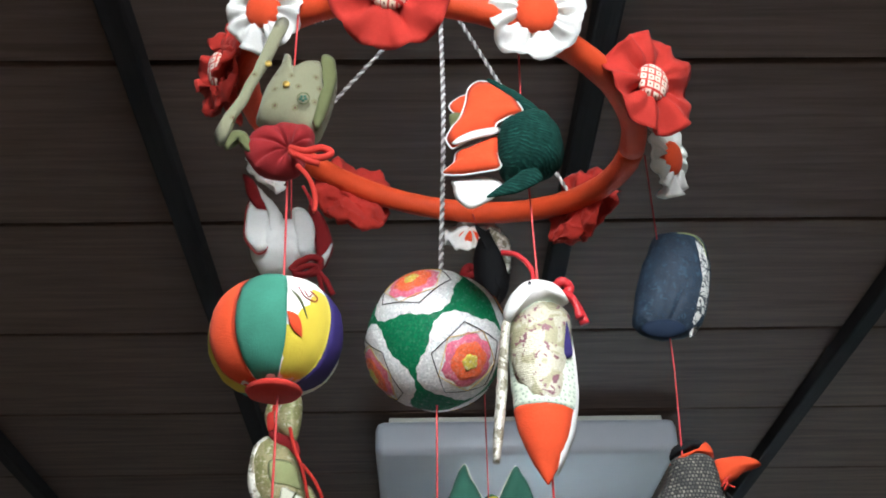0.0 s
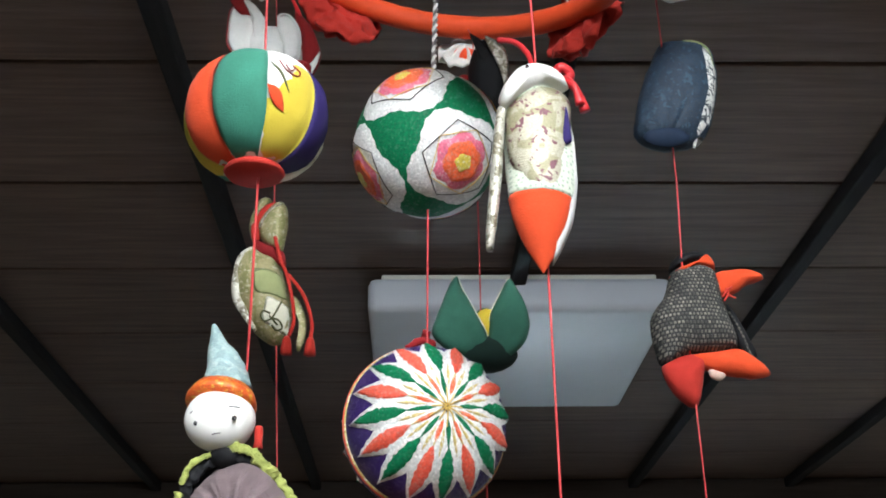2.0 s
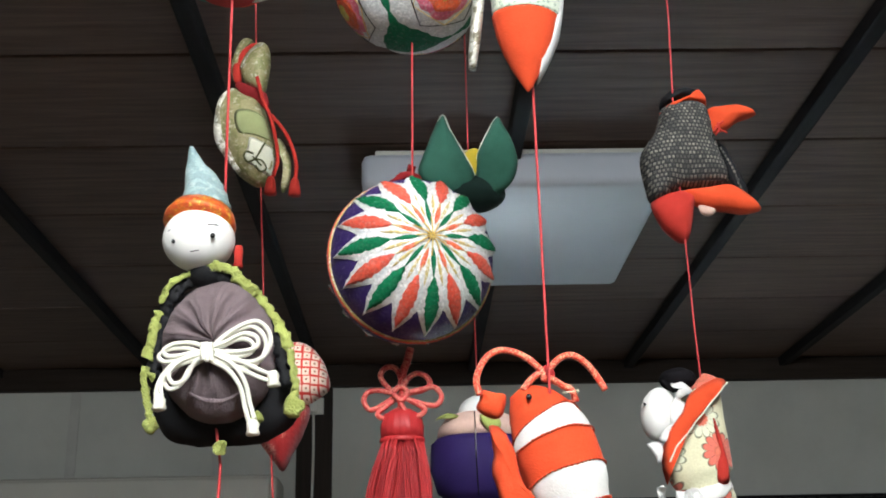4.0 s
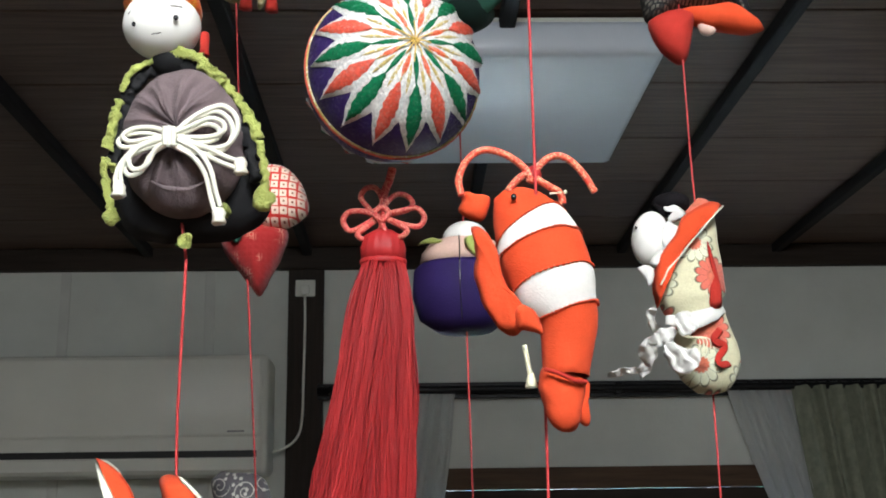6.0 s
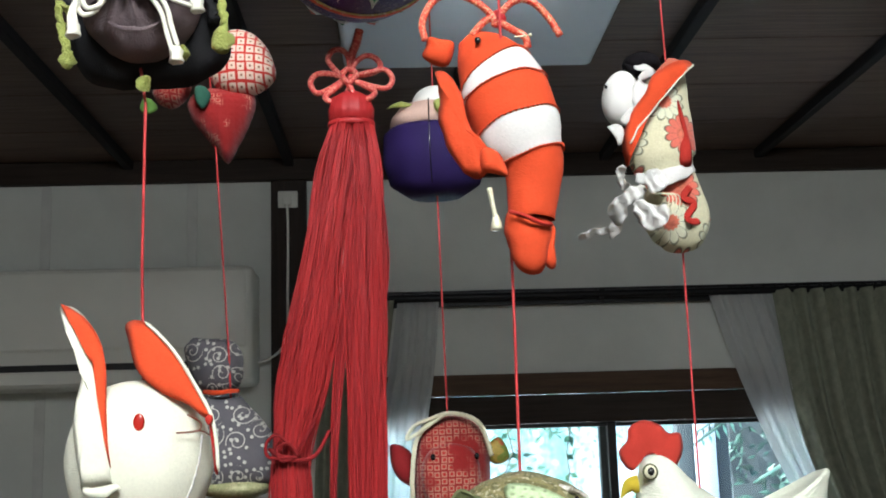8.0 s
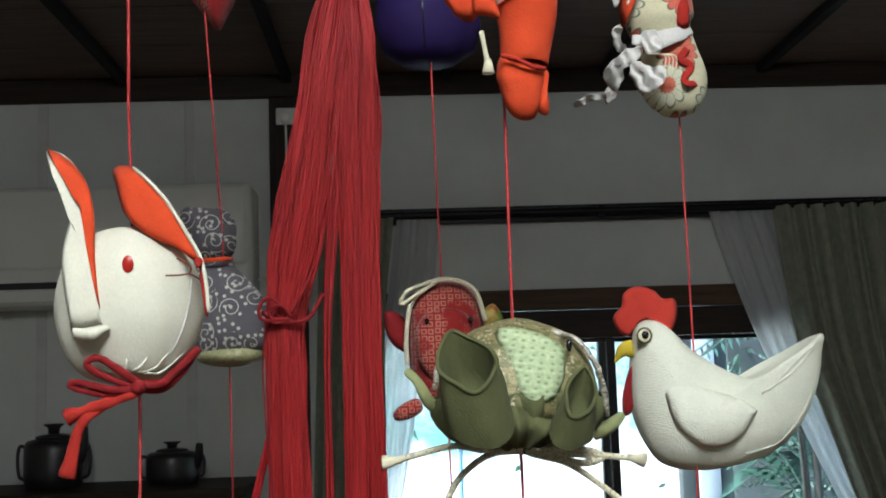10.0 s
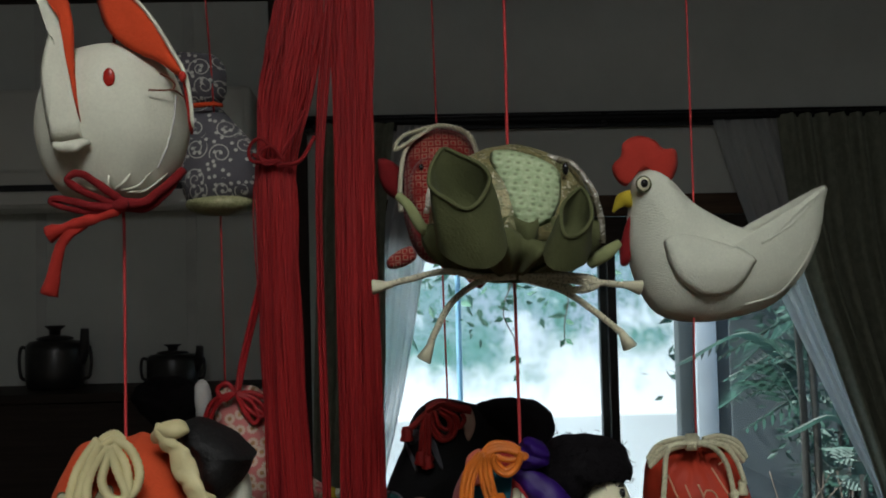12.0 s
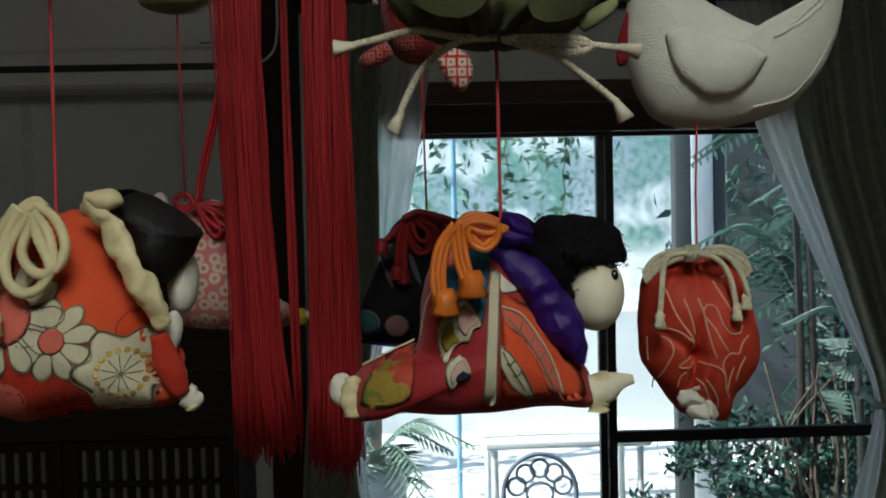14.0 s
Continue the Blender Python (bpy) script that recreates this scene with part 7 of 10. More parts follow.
for pts in ((0, -118, -60, -116, -120, -106, -180, -118, -222, -128), (-10, -118, -60, -124, -110, -160, -140, -212, -150, -236), (5, -118, 50, -122, 110, -128, 160, -134, 190, -138), (8, -120, 70, -118, 120, -122, 138, -134, 110, -144, 60, -136, 10, -122), (6, -120, 66, -126, 108, -130, 118, -138, 100, -142, 60, -132, 10, -122), (20, -122, 80, -145, 130, -180, 180, -222)):
    part("cord", braid(P.line(*pts, y=-0.016), 0.0016), FLECKCORD, o, "cream and olive silk braid")
for x, z in ((-222, -128), (-150, -238), (192, -138), (180, -226)):
    part("cord_end", moved(crumpled(lathe([(0.0012, 0.0035), (0.0022, 0.0), (0.0032, -0.005), (0.0024, -0.0055)], 14, 8, 0.2), 0.0005, 0.005), Matrix.Translation(P(x, z, -0.016)) @ pose(0, 0, 0, 0, math.degrees(math.atan2(-x, -z - 100)) if z > -200 else -x / 6, 0)), WHITECORD, o, "frayed cream cord end")

# hen
P = Plan(1.0)
o = thing("cloth_hen", (0.218, 0.880, 1.382), "cream towelling hen with red comb and yellow beak", "cloth ornament", G)
hull = crumpled(pillow(P.ring(-39.0, 34.9, -37.4, 43.3, -32.3, 48.1, -24.5, 49.3, -15.5, 43.5, -4.5, 32.0, 10.6, 20.5, 27.3, 12.4, 40.8, 11.4, 60.3, 20.8, 77.2, 34.6, 81.6, 37.3, 84.0, 35.1, 83.1, 29.5, 79.0, 8.4, 74.2, -4.8, 65.8, -19.4, 48.2, -35.1, 23.2, -43.5, -3.0, -46.0, -25.3, -40.3, -36.7, -22.6, -42.0, -1.5, -41.7, 17.4), 0.030, 8, 24, mid=(-0.006, -0.012)), 0.0008, 0.02)
part("body", hull, TERRY, o)
skin = front_of(hull, 0.0)
wing = pillow(P.ring(-25.0, 4.5, -24.6, -3.3, -23.2, -9.9, -18.5, -19.4, -9.5, -27.2, -0.8, -30.3, 11.1, -29.0, 20.6, -22.4, 26.5, -12.4, 28.6, -8.6, 19.5, -1.8, -0.0, 5.2, -16.4, 8.2), 0.0050, 8, 10, 0.3, bend=lambda x, z: skin(x, z) + 0.0012 - 0.004 * max(0.0, min(1.0, (0.006 - z) / 0.02)))
part("wing", crumpled(wing, 0.0005, 0.02), TERRY, o)
for pts in ((33.3, 0.9, 53.8, 12.4, 71.1, 28.0), (38.5, 2.9, 58.8, 20.6, 75.6, 32.4), (23.9, -35.2, 46.5, -29.1, 61.9, -12.0, 70.6, 2.6)):
    part("tail_fold", crumpled(stroke(P.ring(*pts), front_of(hull, -0.0002), 0.0011), 0.0005, 0.006), TERRY, o)
part("seam", crumpled(sweep([P(-25.4, -34.0, -0.0105), P(-6.2, -38.9, -0.0135), P(19.3, -36.8, -0.0140), P(41.3, -30.8, -0.0110)], 0.0007, 6), 0.0003, 0.004), WHITE, o, "hemmed seam under the belly")
part("comb", crumpled(pillow(P.ring(-41.7, 39.1, -47.9, 43.5, -50.1, 51.3, -44.6, 58.9, -43.0, 65.9, -33.7, 70.3, -23.1, 67.6, -17.6, 62.6, -10.6, 61.8, -8.8, 53.3, -11.2, 44.8, -14.8, 42.1, -23.7, 49.3, -34.4, 47.4), 0.0035, mid=(-0.032, 0.052)), 0.0006, 0.012), FELT, o, "scalloped red felt comb")
part("beak", crumpled(sweep(P.line(-40.0, 31.0, -44.9, 30.4, -48.5, 27.0, -51.1, 22.9, y=-0.004), [0.0058, 0.0046, 0.0026, 0.0006], 12, 0.8), 0.0003, 0.006), YELLOW, o, "yellow beak")
part("wattle", crumpled(pillow(P.ring(-40.9, 20.2, -45.4, 10.5, -48.0, -2.8, -46.8, -9.8, -41.8, -7.8, -39.9, 7.5), 0.003, bend=lambda x, z: -0.004), 0.0006, 0.01), DEEPRED, o, "red wattle")
e = part("eye", moved(egg(0.0042, 0.0018, 0.0044, 16, 8), Matrix.Translation(P(-34.8, 38.5, -0.0185))), FACE, o, "white eye disc")
part("eye_rim", moved(egg(0.0050, 0.0016, 0.0052, 16, 8), Matrix.Translation(P(-34.7, 38.5, -0.0182))), OLIVE, e, "thin dark eye rim")
part("pupil", moved(egg(0.0024, 0.0018, 0.0027, 12, 8), Matrix.Translation(P(-34.6, 38.7, -0.0196))), BEAD, e, "black bead pupil")

# red drawstring bag
P = Plan(1.0)
o = thing("drawstring_bag", (0.2095, 0.858, 1.225), "red line-printed drawstring bag tied with cream cord", "cloth ornament", G)


sack = crumpled(pillow(P.ring(-27.0, 35.0, -17.0, 40.3, -1.4, 41.8, 15.4, 38.3, 24.0, 27.6, 28.9, 10.7, 32.7, -6.2, 31.3, -18.7, 25.2, -29.1, 18.2, -37.7, 14.3, -48.2, 8.7, -49.3, -0.0, -44.7, -7.6, -46.3, -13.2, -42.4, -24.2, -26.5, -30.9, -17.0, -33.2, -3.8, -32.3, 12.3, -30.9, 26.5), 0.030, 14, 40, 0.5, mid=(0.0, -0.004)), 0.0011, 0.018, 2)


PINCH = mm([(-7.4, -10.5)])[0]


def pinched(v):
    """The bag's middle seam, and the gathers below its cord."""
    x, y, z = v
    if y > 0:
        return (x, y, z)
    px, pz = PINCH
    seam = 0.0060 * math.exp(-(((x - px - 0.1 * (z - pz)) / 0.0022) ** 2)) * min(1, max(0, (pz + 0.022 - z) / 0.014))
    k = min(1.0, max(0.0, ((x - px) * -0.81 + (z - pz) * 0.58) / 0.028))
    seam += 0.0040 * (1 - 0.6 * k) * math.exp(-(math.hypot(x - px + 0.81 * 0.028 * k, z - pz - 0.58 * 0.028 * k) / 0.0026) ** 2)
    seam += 0.0060 * math.exp(-(math.hypot(x - px, z - pz) / 0.0045) ** 2)
    a, r = math.atan2(z - 0.042, x + 0.006), math.hypot(x + 0.006, z - 0.042)
    fold = 0.0036 * (1 - abs(math.sin(7 * a + 1.6 * noise.noise(Vector((2 * math.cos(a), 2 * math.sin(a), 4.0)))))) * max(0.0, 1 - r / 0.027) ** 0.7
    return (x, y + seam + fold + 0.005 * max(0.0, 1 - r / 0.016), z)


sack = [pinched(v) for v in sack[0]], sack[1]
BAGCLOTH = satin("red_crepe_silk", (0.55, 0.050, 0.020), 0.62)
PALELINE = cloth("pale_orange_print", (0.74, 0.40, 0.25))
bag = part("body", sack, BAGCLOTH, o)
over = front_of(sack, 0.0004)
for pts in ((-22.4, 24.6, -20.1, 16.2, -16.1, 7.8, -10.2, -1.3, -8.5, -9.6), (-14.1, 19.6, -11.2, 10.7, -9.0, 1.1), (-25.1, 4.5, -17.3, 2.5, -10.8, -2.4, -7.9, -7.3), (-25.1, -0.3, -21.0, -2.8, -19.6, -8.1, -22.4, -15.8, -24.9, -23.5, -26.2, -30.6), (-30.8, -1.3, -30.6, -8.4, -30.1, -14.4), (-6.9, 20.0, -4.6, 12.9, -3.0, 4.5, -1.3, -3.3, 1.6, -11.7), (-4.6, 12.9, -2.2, 16.4, 2.5, 14.5, 5.4, 6.1, 9.6, 1.2, 15.5, 1.0, 17.4, 4.6), (-4.1, 10.5, 0.6, 4.4, 4.1, -2.2, 8.2, -8.3),
            (-9.8, -11.4, -14.6, -13.6, -16.7, -16.6, -12.2, -16.7, -9.2, -14.4), (-6.2, -13.9, -0.8, -15.2, 3.3, -17.1, 6.9, -21.4, 8.0, -28.6, 10.3, -33.4), (6.9, -20.8, 5.2, -14.8, 8.8, -9.5, 14.2, -9.7, 16.7, -4.4, 20.9, -0.9), (-7.5, -22.8, -4.0, -26.5, -1.1, -33.1, 2.5, -38.6), (-3.3, -22.9, 0.8, -28.4, 4.3, -35.1, 5.4, -41.1), (11.7, -16.7, 9.8, -24.5, 8.6, -31.6), (18.4, -11.6, 15.3, -18.0, 14.0, -24.6), (-16.6, -27.9, -15.9, -21.9, -13.4, -19.0), (2.7, 28.1, 6.2, 20.9, 10.9, 12.5), (6.9, 29.8, 11.1, 31.4, 13.5, 27.2)):
    part("printed_line", stroke(P.ring(*pts), over, 0.00058), PALELINE, bag, "thin pale printed line")
for pts in ((-17.9, -33.2, -14.8, -29.1, -8.2, -28.1, -3.4, -32.4, -2.8, -37.3, -8.9, -38.9, -16.2, -37.5), (-11.9, -38.8, -4.6, -37.2, 0.2, -39.8, -1.1, -44.0, -7.2, -44.4, -11.4, -42.5), (-2.8, -34.9, 2.0, -37.4, 5.0, -43.6, 1.3, -45.3, -1.7, -42.8), (-8.8, -28.0, -5.7, -25.1, -4.5, -29.4)):
    part("lining", crumpled(pillow(P.ring(*pts), 0.0045, 5, 6, bend=lambda x, z: -0.0205), 0.0018, 0.007), CREAM, o, "folded cream lining showing below")
for pts in ((-3.2, 43.1, -13.8, 42.7, -24.5, 38.1, -31.4, 29.6), (-3.3, 41.3, -13.9, 40.3, -23.3, 35.6, -30.8, 27.7), (-3.8, 45.0, -15.0, 44.6, -25.7, 40.6, -31.7, 32.1), (-2.0, 43.1, 8.6, 44.1, 17.9, 40.1, 25.4, 33.7), (-2.0, 44.9, 8.7, 45.9, 20.5, 41.3, 26.0, 31.9), (-1.4, 41.2, 9.2, 41.6, 17.3, 37.7, 24.1, 30.1)):
    part("cord", braid([P(a, b, -0.022 + 0.00045 * abs(a)) for a, b in zip(pts[::2], pts[1::2])], 0.0017), CREAMCORD, o, "cream silk braid tied in a bow")
for pts in ((-13.3, 44.0, -22.8, 42.5, -25.9, 35.5, -27.0, 23.2, -28.0, 12.6), (-8.0, 43.9, 2.0, 40.7, 8.5, 32.3, 11.3, 21.0, 12.1, 15.1), (-5.7, 44.2, 6.8, 42.2, 13.9, 34.3, 17.3, 25.9, 18.5, 21.7)):
    part("cord", braid(P.line(*pts, y=-0.030), 0.0017), CREAMCORD, o, "cream silk braid tied in a bow")
for x, z, y in ((*(-28.3, 9.7), -0.0305), (*(12.4, 12.8), -0.0305), (*(18.1, 18.3), -0.0280)):
    part("cord_end", moved(crumpled(lathe([(0.0012, 0.0044), (0.0028, 0.002), (0.0024, 0.0), (0.0032, -0.003), (0.0028, -0.0048)], 14, 7, 0.15), 0.0004, 0.004), Matrix.Translation(P(x, z, y))), CREAMCORD, o, "knotted cream cord end")
for k in range(5):
    wound = sweep([P(-10.5, 47.0, -0.018), P(-13.2, 43.9, -0.0285), P(-12.8, 39.7, -0.0265)], 0.0011, 8)
    part("cord_knot", moved(wound, Matrix.Translation((0.0013 * k, 0, 0))), CREAMCORD, o, "wound cream cord")

# ---------------------------------------------------------------- dolls, each one plain mesh
VIOLETSATIN = satin("violet_satin", (0.036, 0.006, 0.16), 0.55)


def wrinkled(shape, k=1.0):
    """Tight creases in a soft ruffle."""
    return crumpled(crumpled(shape, 0.0016 * k, 0.011, 4.0), 0.0006 * k, 0.005, 9.0)


def at(shape, p):
    return moved(shape, Matrix.Translation(p))


def dimpled(shape):
    """A stuffed body drawn in across its front, where the cord is tied."""
    return [(v[0], v[1] + (0.007 * math.exp(-(((v[2] + 0.004) / 0.007) ** 2)) if v[1] < 0 else 0.0), v[2]) for v in shape[0]], shape[1]


WHITESILK = satin("white_silk_braid", (0.74, 0.72, 0.60))


def uneven(shape, folds, deep):
    """Soft folds that run out from the tied middle of a stuffed front."""
    out = []
    for v in shape[0]:
        a, r = math.atan2(v[2], v[0]), math.hypot(v[0], v[2])
        w = math.sin(math.pi * min(1.0, r / 0.036)) if v[1] < 0 else 0.0
        k = math.cos(folds * a + 1.8 * noise.noise(Vector((math.cos(a) * 1.4, math.sin(a) * 1.4, 3.0))))
        crease = max(0.0, 1 - 4.5 * abs(math.sin(folds * a / 2 + 0.9 * noise.noise(Vector((math.cos(a) * 1.4, math.sin(a) * 1.4, 3.0))))))
        out.append((v[0], v[1] - deep * 0.02 * w * k + 0.035 * deep * w * crease, v[2]))
    return out, shape[1]


def frilled(pts, r, y, bumps=9, n=6, flat=0.7):
    """A gathered ruffle along a line."""
    line = spline([P(a, b, y) for a, b in zip(pts[::2], pts[1::2])], n)
    rad = [r * (0.8 + 0.35 * abs(math.sin(math.pi * bumps * i / len(line) + 2.4 * noise.noise(Vector((5.0 * i / len(line), r * 900, 0.5)))))) for i in range(len(line))]
    rad[0] = rad[-1] = r * 0.3
    return crumpled(sweep([tuple(q) for q in line], rad, 12, flat, n=1), r * 0.25, r * 1.6)


P = Plan(1.0)
bow_lines = [(0.3, -8.9, 6.5, -2.7, 14.4, 2.3, 21.9, 4.2, 27.5, -0.2, 29.0, -7.0, 25.7, -13.8, 19.3, -16.5, 11.3, -15.2, 2.0, -11.7), (0.3, -8.9, 7.7, -5.6, 15.6, -2.0, 21.6, -3.5, 22.8, -7.8, 18.1, -10.6, 7.9, -11.2, 1.4, -10.6), (-2.4, -8.8, -10.0, -6.4, -18.6, -6.9, -23.2, -10.2, -19.9, -13.1, -9.8, -11.5, -2.3, -10.0), (-2.3, -11.1, -10.8, -13.2, -19.6, -18.1, -23.4, -27.0, -22.8, -33.1), (-1.7, -12.2, -7.9, -16.6, -11.8, -24.4, -17.5, -26.5, -19.9, -21.5, -14.4, -15.4, -2.3, -11.1), (2.0, -11.2, 13.4, -15.3, 23.8, -20.5, 31.3, -23.4), (1.5, -12.3, 10.8, -17.5, 17.0, -26.0, 20.0, -37.1, 22.4, -44.8)]
hood = moved(lathe([(0.0194, -0.0010), (0.0194, 0.0025), (0.0171, 0.0075)], 32, 0, 0, 1.0, 0.95), Matrix.Translation(P(-13.3, 67.4, -0.003)) @ pose(0, 0, 0, -20, 6, 0))
doll("cone_hat_doll", (-0.089, 0.668, 1.6605), [
    (crumpled(at(dimpled(uneven(moved(egg(0.0298, 0.0372, 0.027, 160, 48), pose(0, 0, 0, 90, 0, 0)), 13, 0.10)), P(-0.0, -2.4, 0)), 0.0010, 0.012), MAUVE),
    (crumpled(sweep([P(-10.2, -28.2, -0.0215), P(-2.0, -32.4, -0.0240), P(6.6, -33.1, -0.0240), P(15.7, -28.0, -0.0215)], [0.0004, 0.0012, 0.0012, 0.0004], 8), 0.0004, 0.006), MAUVE),
    (crumpled(pillow(P.ring(-12.1, 39.3, -25.1, 33.3, -31.9, 21.1, -33.4, 7.8, -36.0, -6.6, -37.5, -18.9, -35.0, -32.9, -28.3, -44.5, -14.2, -48.2, 2.3, -47.9, 24.5, -46.0, 37.7, -37.6, 40.7, -23.1, 35.3, -7.1, 28.7, 8.0, 19.7, 24.0, 9.4, 37.1, -2.4, 42.9), 0.012, power=0.3, bend=lambda x, z: 0.014), 0.0016, 0.018), BLACK),
    (at(egg(0.0191, 0.0180, 0.0171, 32, 20), P(-13.0, 58.4, -0.004)), WHITEFACE),
    (at(egg(0.010, 0.009, 0.008), P(-8.4, 40.5, 0.0)), BLACK),
    (crumpled(hood, 0.0003, 0.01), GOLDBAND),
    (crumpled(sweep([P(-11.2, 75.6, -0.001), P(-13.5, 87.4, 0.002), P(-17.7, 102.1, 0.005), P(-22.7, 117.9, 0.008)], [0.0143, 0.0114, 0.0069, 0.0010], 20, 0.75), 0.0014, 0.012), HATBLUE),
    *[(crumpled(sweep(P.line(*q, y=y), r, 10, 0.5, 8), r * 0.8, 0.0024), mt) for q, r, y, mt in (((-13.3, 40.5, -21.8, 37.6, -27.9, 32.1, -31.5, 23.5), 0.0017, -0.004, LIME), ((-31.8, 19.9, -33.5, 13.2, -35.0, 4.8, -36.6, -6.0), 0.0026, -0.003, LIME), ((-36.9, -10.1, -37.6, -17.2, -35.4, -26.0, -32.6, -36.4), 0.0019, -0.003, LIME), ((-6.5, 43.3, 1.1, 41.6, 8.3, 37.1, 14.2, 31.5, 19.0, 25.8), 0.0028, -0.008, LIME), ((19.6, 26.5, 26.2, 17.8, 32.7, 7.3, 36.6, -1.7), 0.0024, -0.006, LIME), ((36.7, -2.9, 38.5, -10.7, 39.8, -19.6, 40.3, -29.0), 0.0020, -0.006, LIME), ((-9.8, 39.3, -19.4, 35.0, -25.4, 28.3, -29.5, 18.6, -31.7, 7.7, -33.4, -3.6, -33.3, -15.5), 0.0030, -0.001, BLACK), ((-5.2, 40.4, 8.4, 33.4, 18.0, 22.2, 26.4, 8.7, 32.4, -4.7, 35.7, -22.5), 0.0034, -0.004, BLACK))],
    *[(crumpled(at(egg(r, r * 0.8, r * 1.05, 16, 10), P(x, z, -0.008)), 0.0026, 0.006, x), LIME) for x, z, r in ((*(-31.2, -41.6), 0.0046), (*(40.1, -33.0), 0.0048), (*(21.0, -39.6), 0.0034), (*(3.6, -52.5), 0.0034), (*(-32.6, -17.2), 0.0024))],
    *[(at(braid(P.line(*q, y=-0.0300 - 0.0005 * d), 0.00130), P(d * 0.9, d * 0.9)), WHITESILK) for q in bow_lines for d in (-1.3, 1.3)],
    *[(braid(P.line(*q, y=-0.0335), 0.0014), WHITESILK) for q in ((-2.5, -5.8, -2.5, -10.3, -1.8, -14.8), (-0.6, -5.6, -0.7, -10.4, 0.1, -15.4), (1.3, -5.9, 1.5, -10.4, 1.9, -15.2))],
    *[(crumpled(at(lathe([(0.0014, 0.0036), (0.0030, 0.0012), (0.0026, -0.0010), (0.0034, -0.0036), (0.0028, -0.0042)], 16, 6, 0.2), P(x, z, -0.030)), 0.0006, 0.004), WHITESILK) for x, z in ((32.1, -23.4), (23.0, -47.0), (-22.7, -34.2))],
    (at(egg(0.0014, 0.0011, 0.0015, 8, 6), P(-2.8, 54.9, -0.0205)), BEAD),
    (at(egg(0.0012, 0.0010, 0.0014, 8, 6), P(-23.3, 52.9, -0.0178)), BEAD),
    *[(sweep(q, 0.00030, 5), BEAD) for q in ([P(-13.8, 45.8, -0.0213), P(-10.9, 46.2, -0.0217), P(-9.2, 46.4, -0.0219)], [P(-26.8, 58.8, -0.0165), P(-24.9, 59.9, -0.0175), P(-22.7, 60.3, -0.0185)], [P(-5.9, 61.1, -0.0205), P(-2.8, 61.1, -0.0203), P(-0.1, 60.8, -0.0195)])],
    (crumpled(at(lathe([(0.0018, 0.006), (0.0026, 0.003), (0.0022, -0.002), (0.003, -0.006)], 14), P(7.9, 49.2, -0.002)), 0.0005, 0.005), RED),
], "round cloth doll with cone hat, mauve body and black cape")

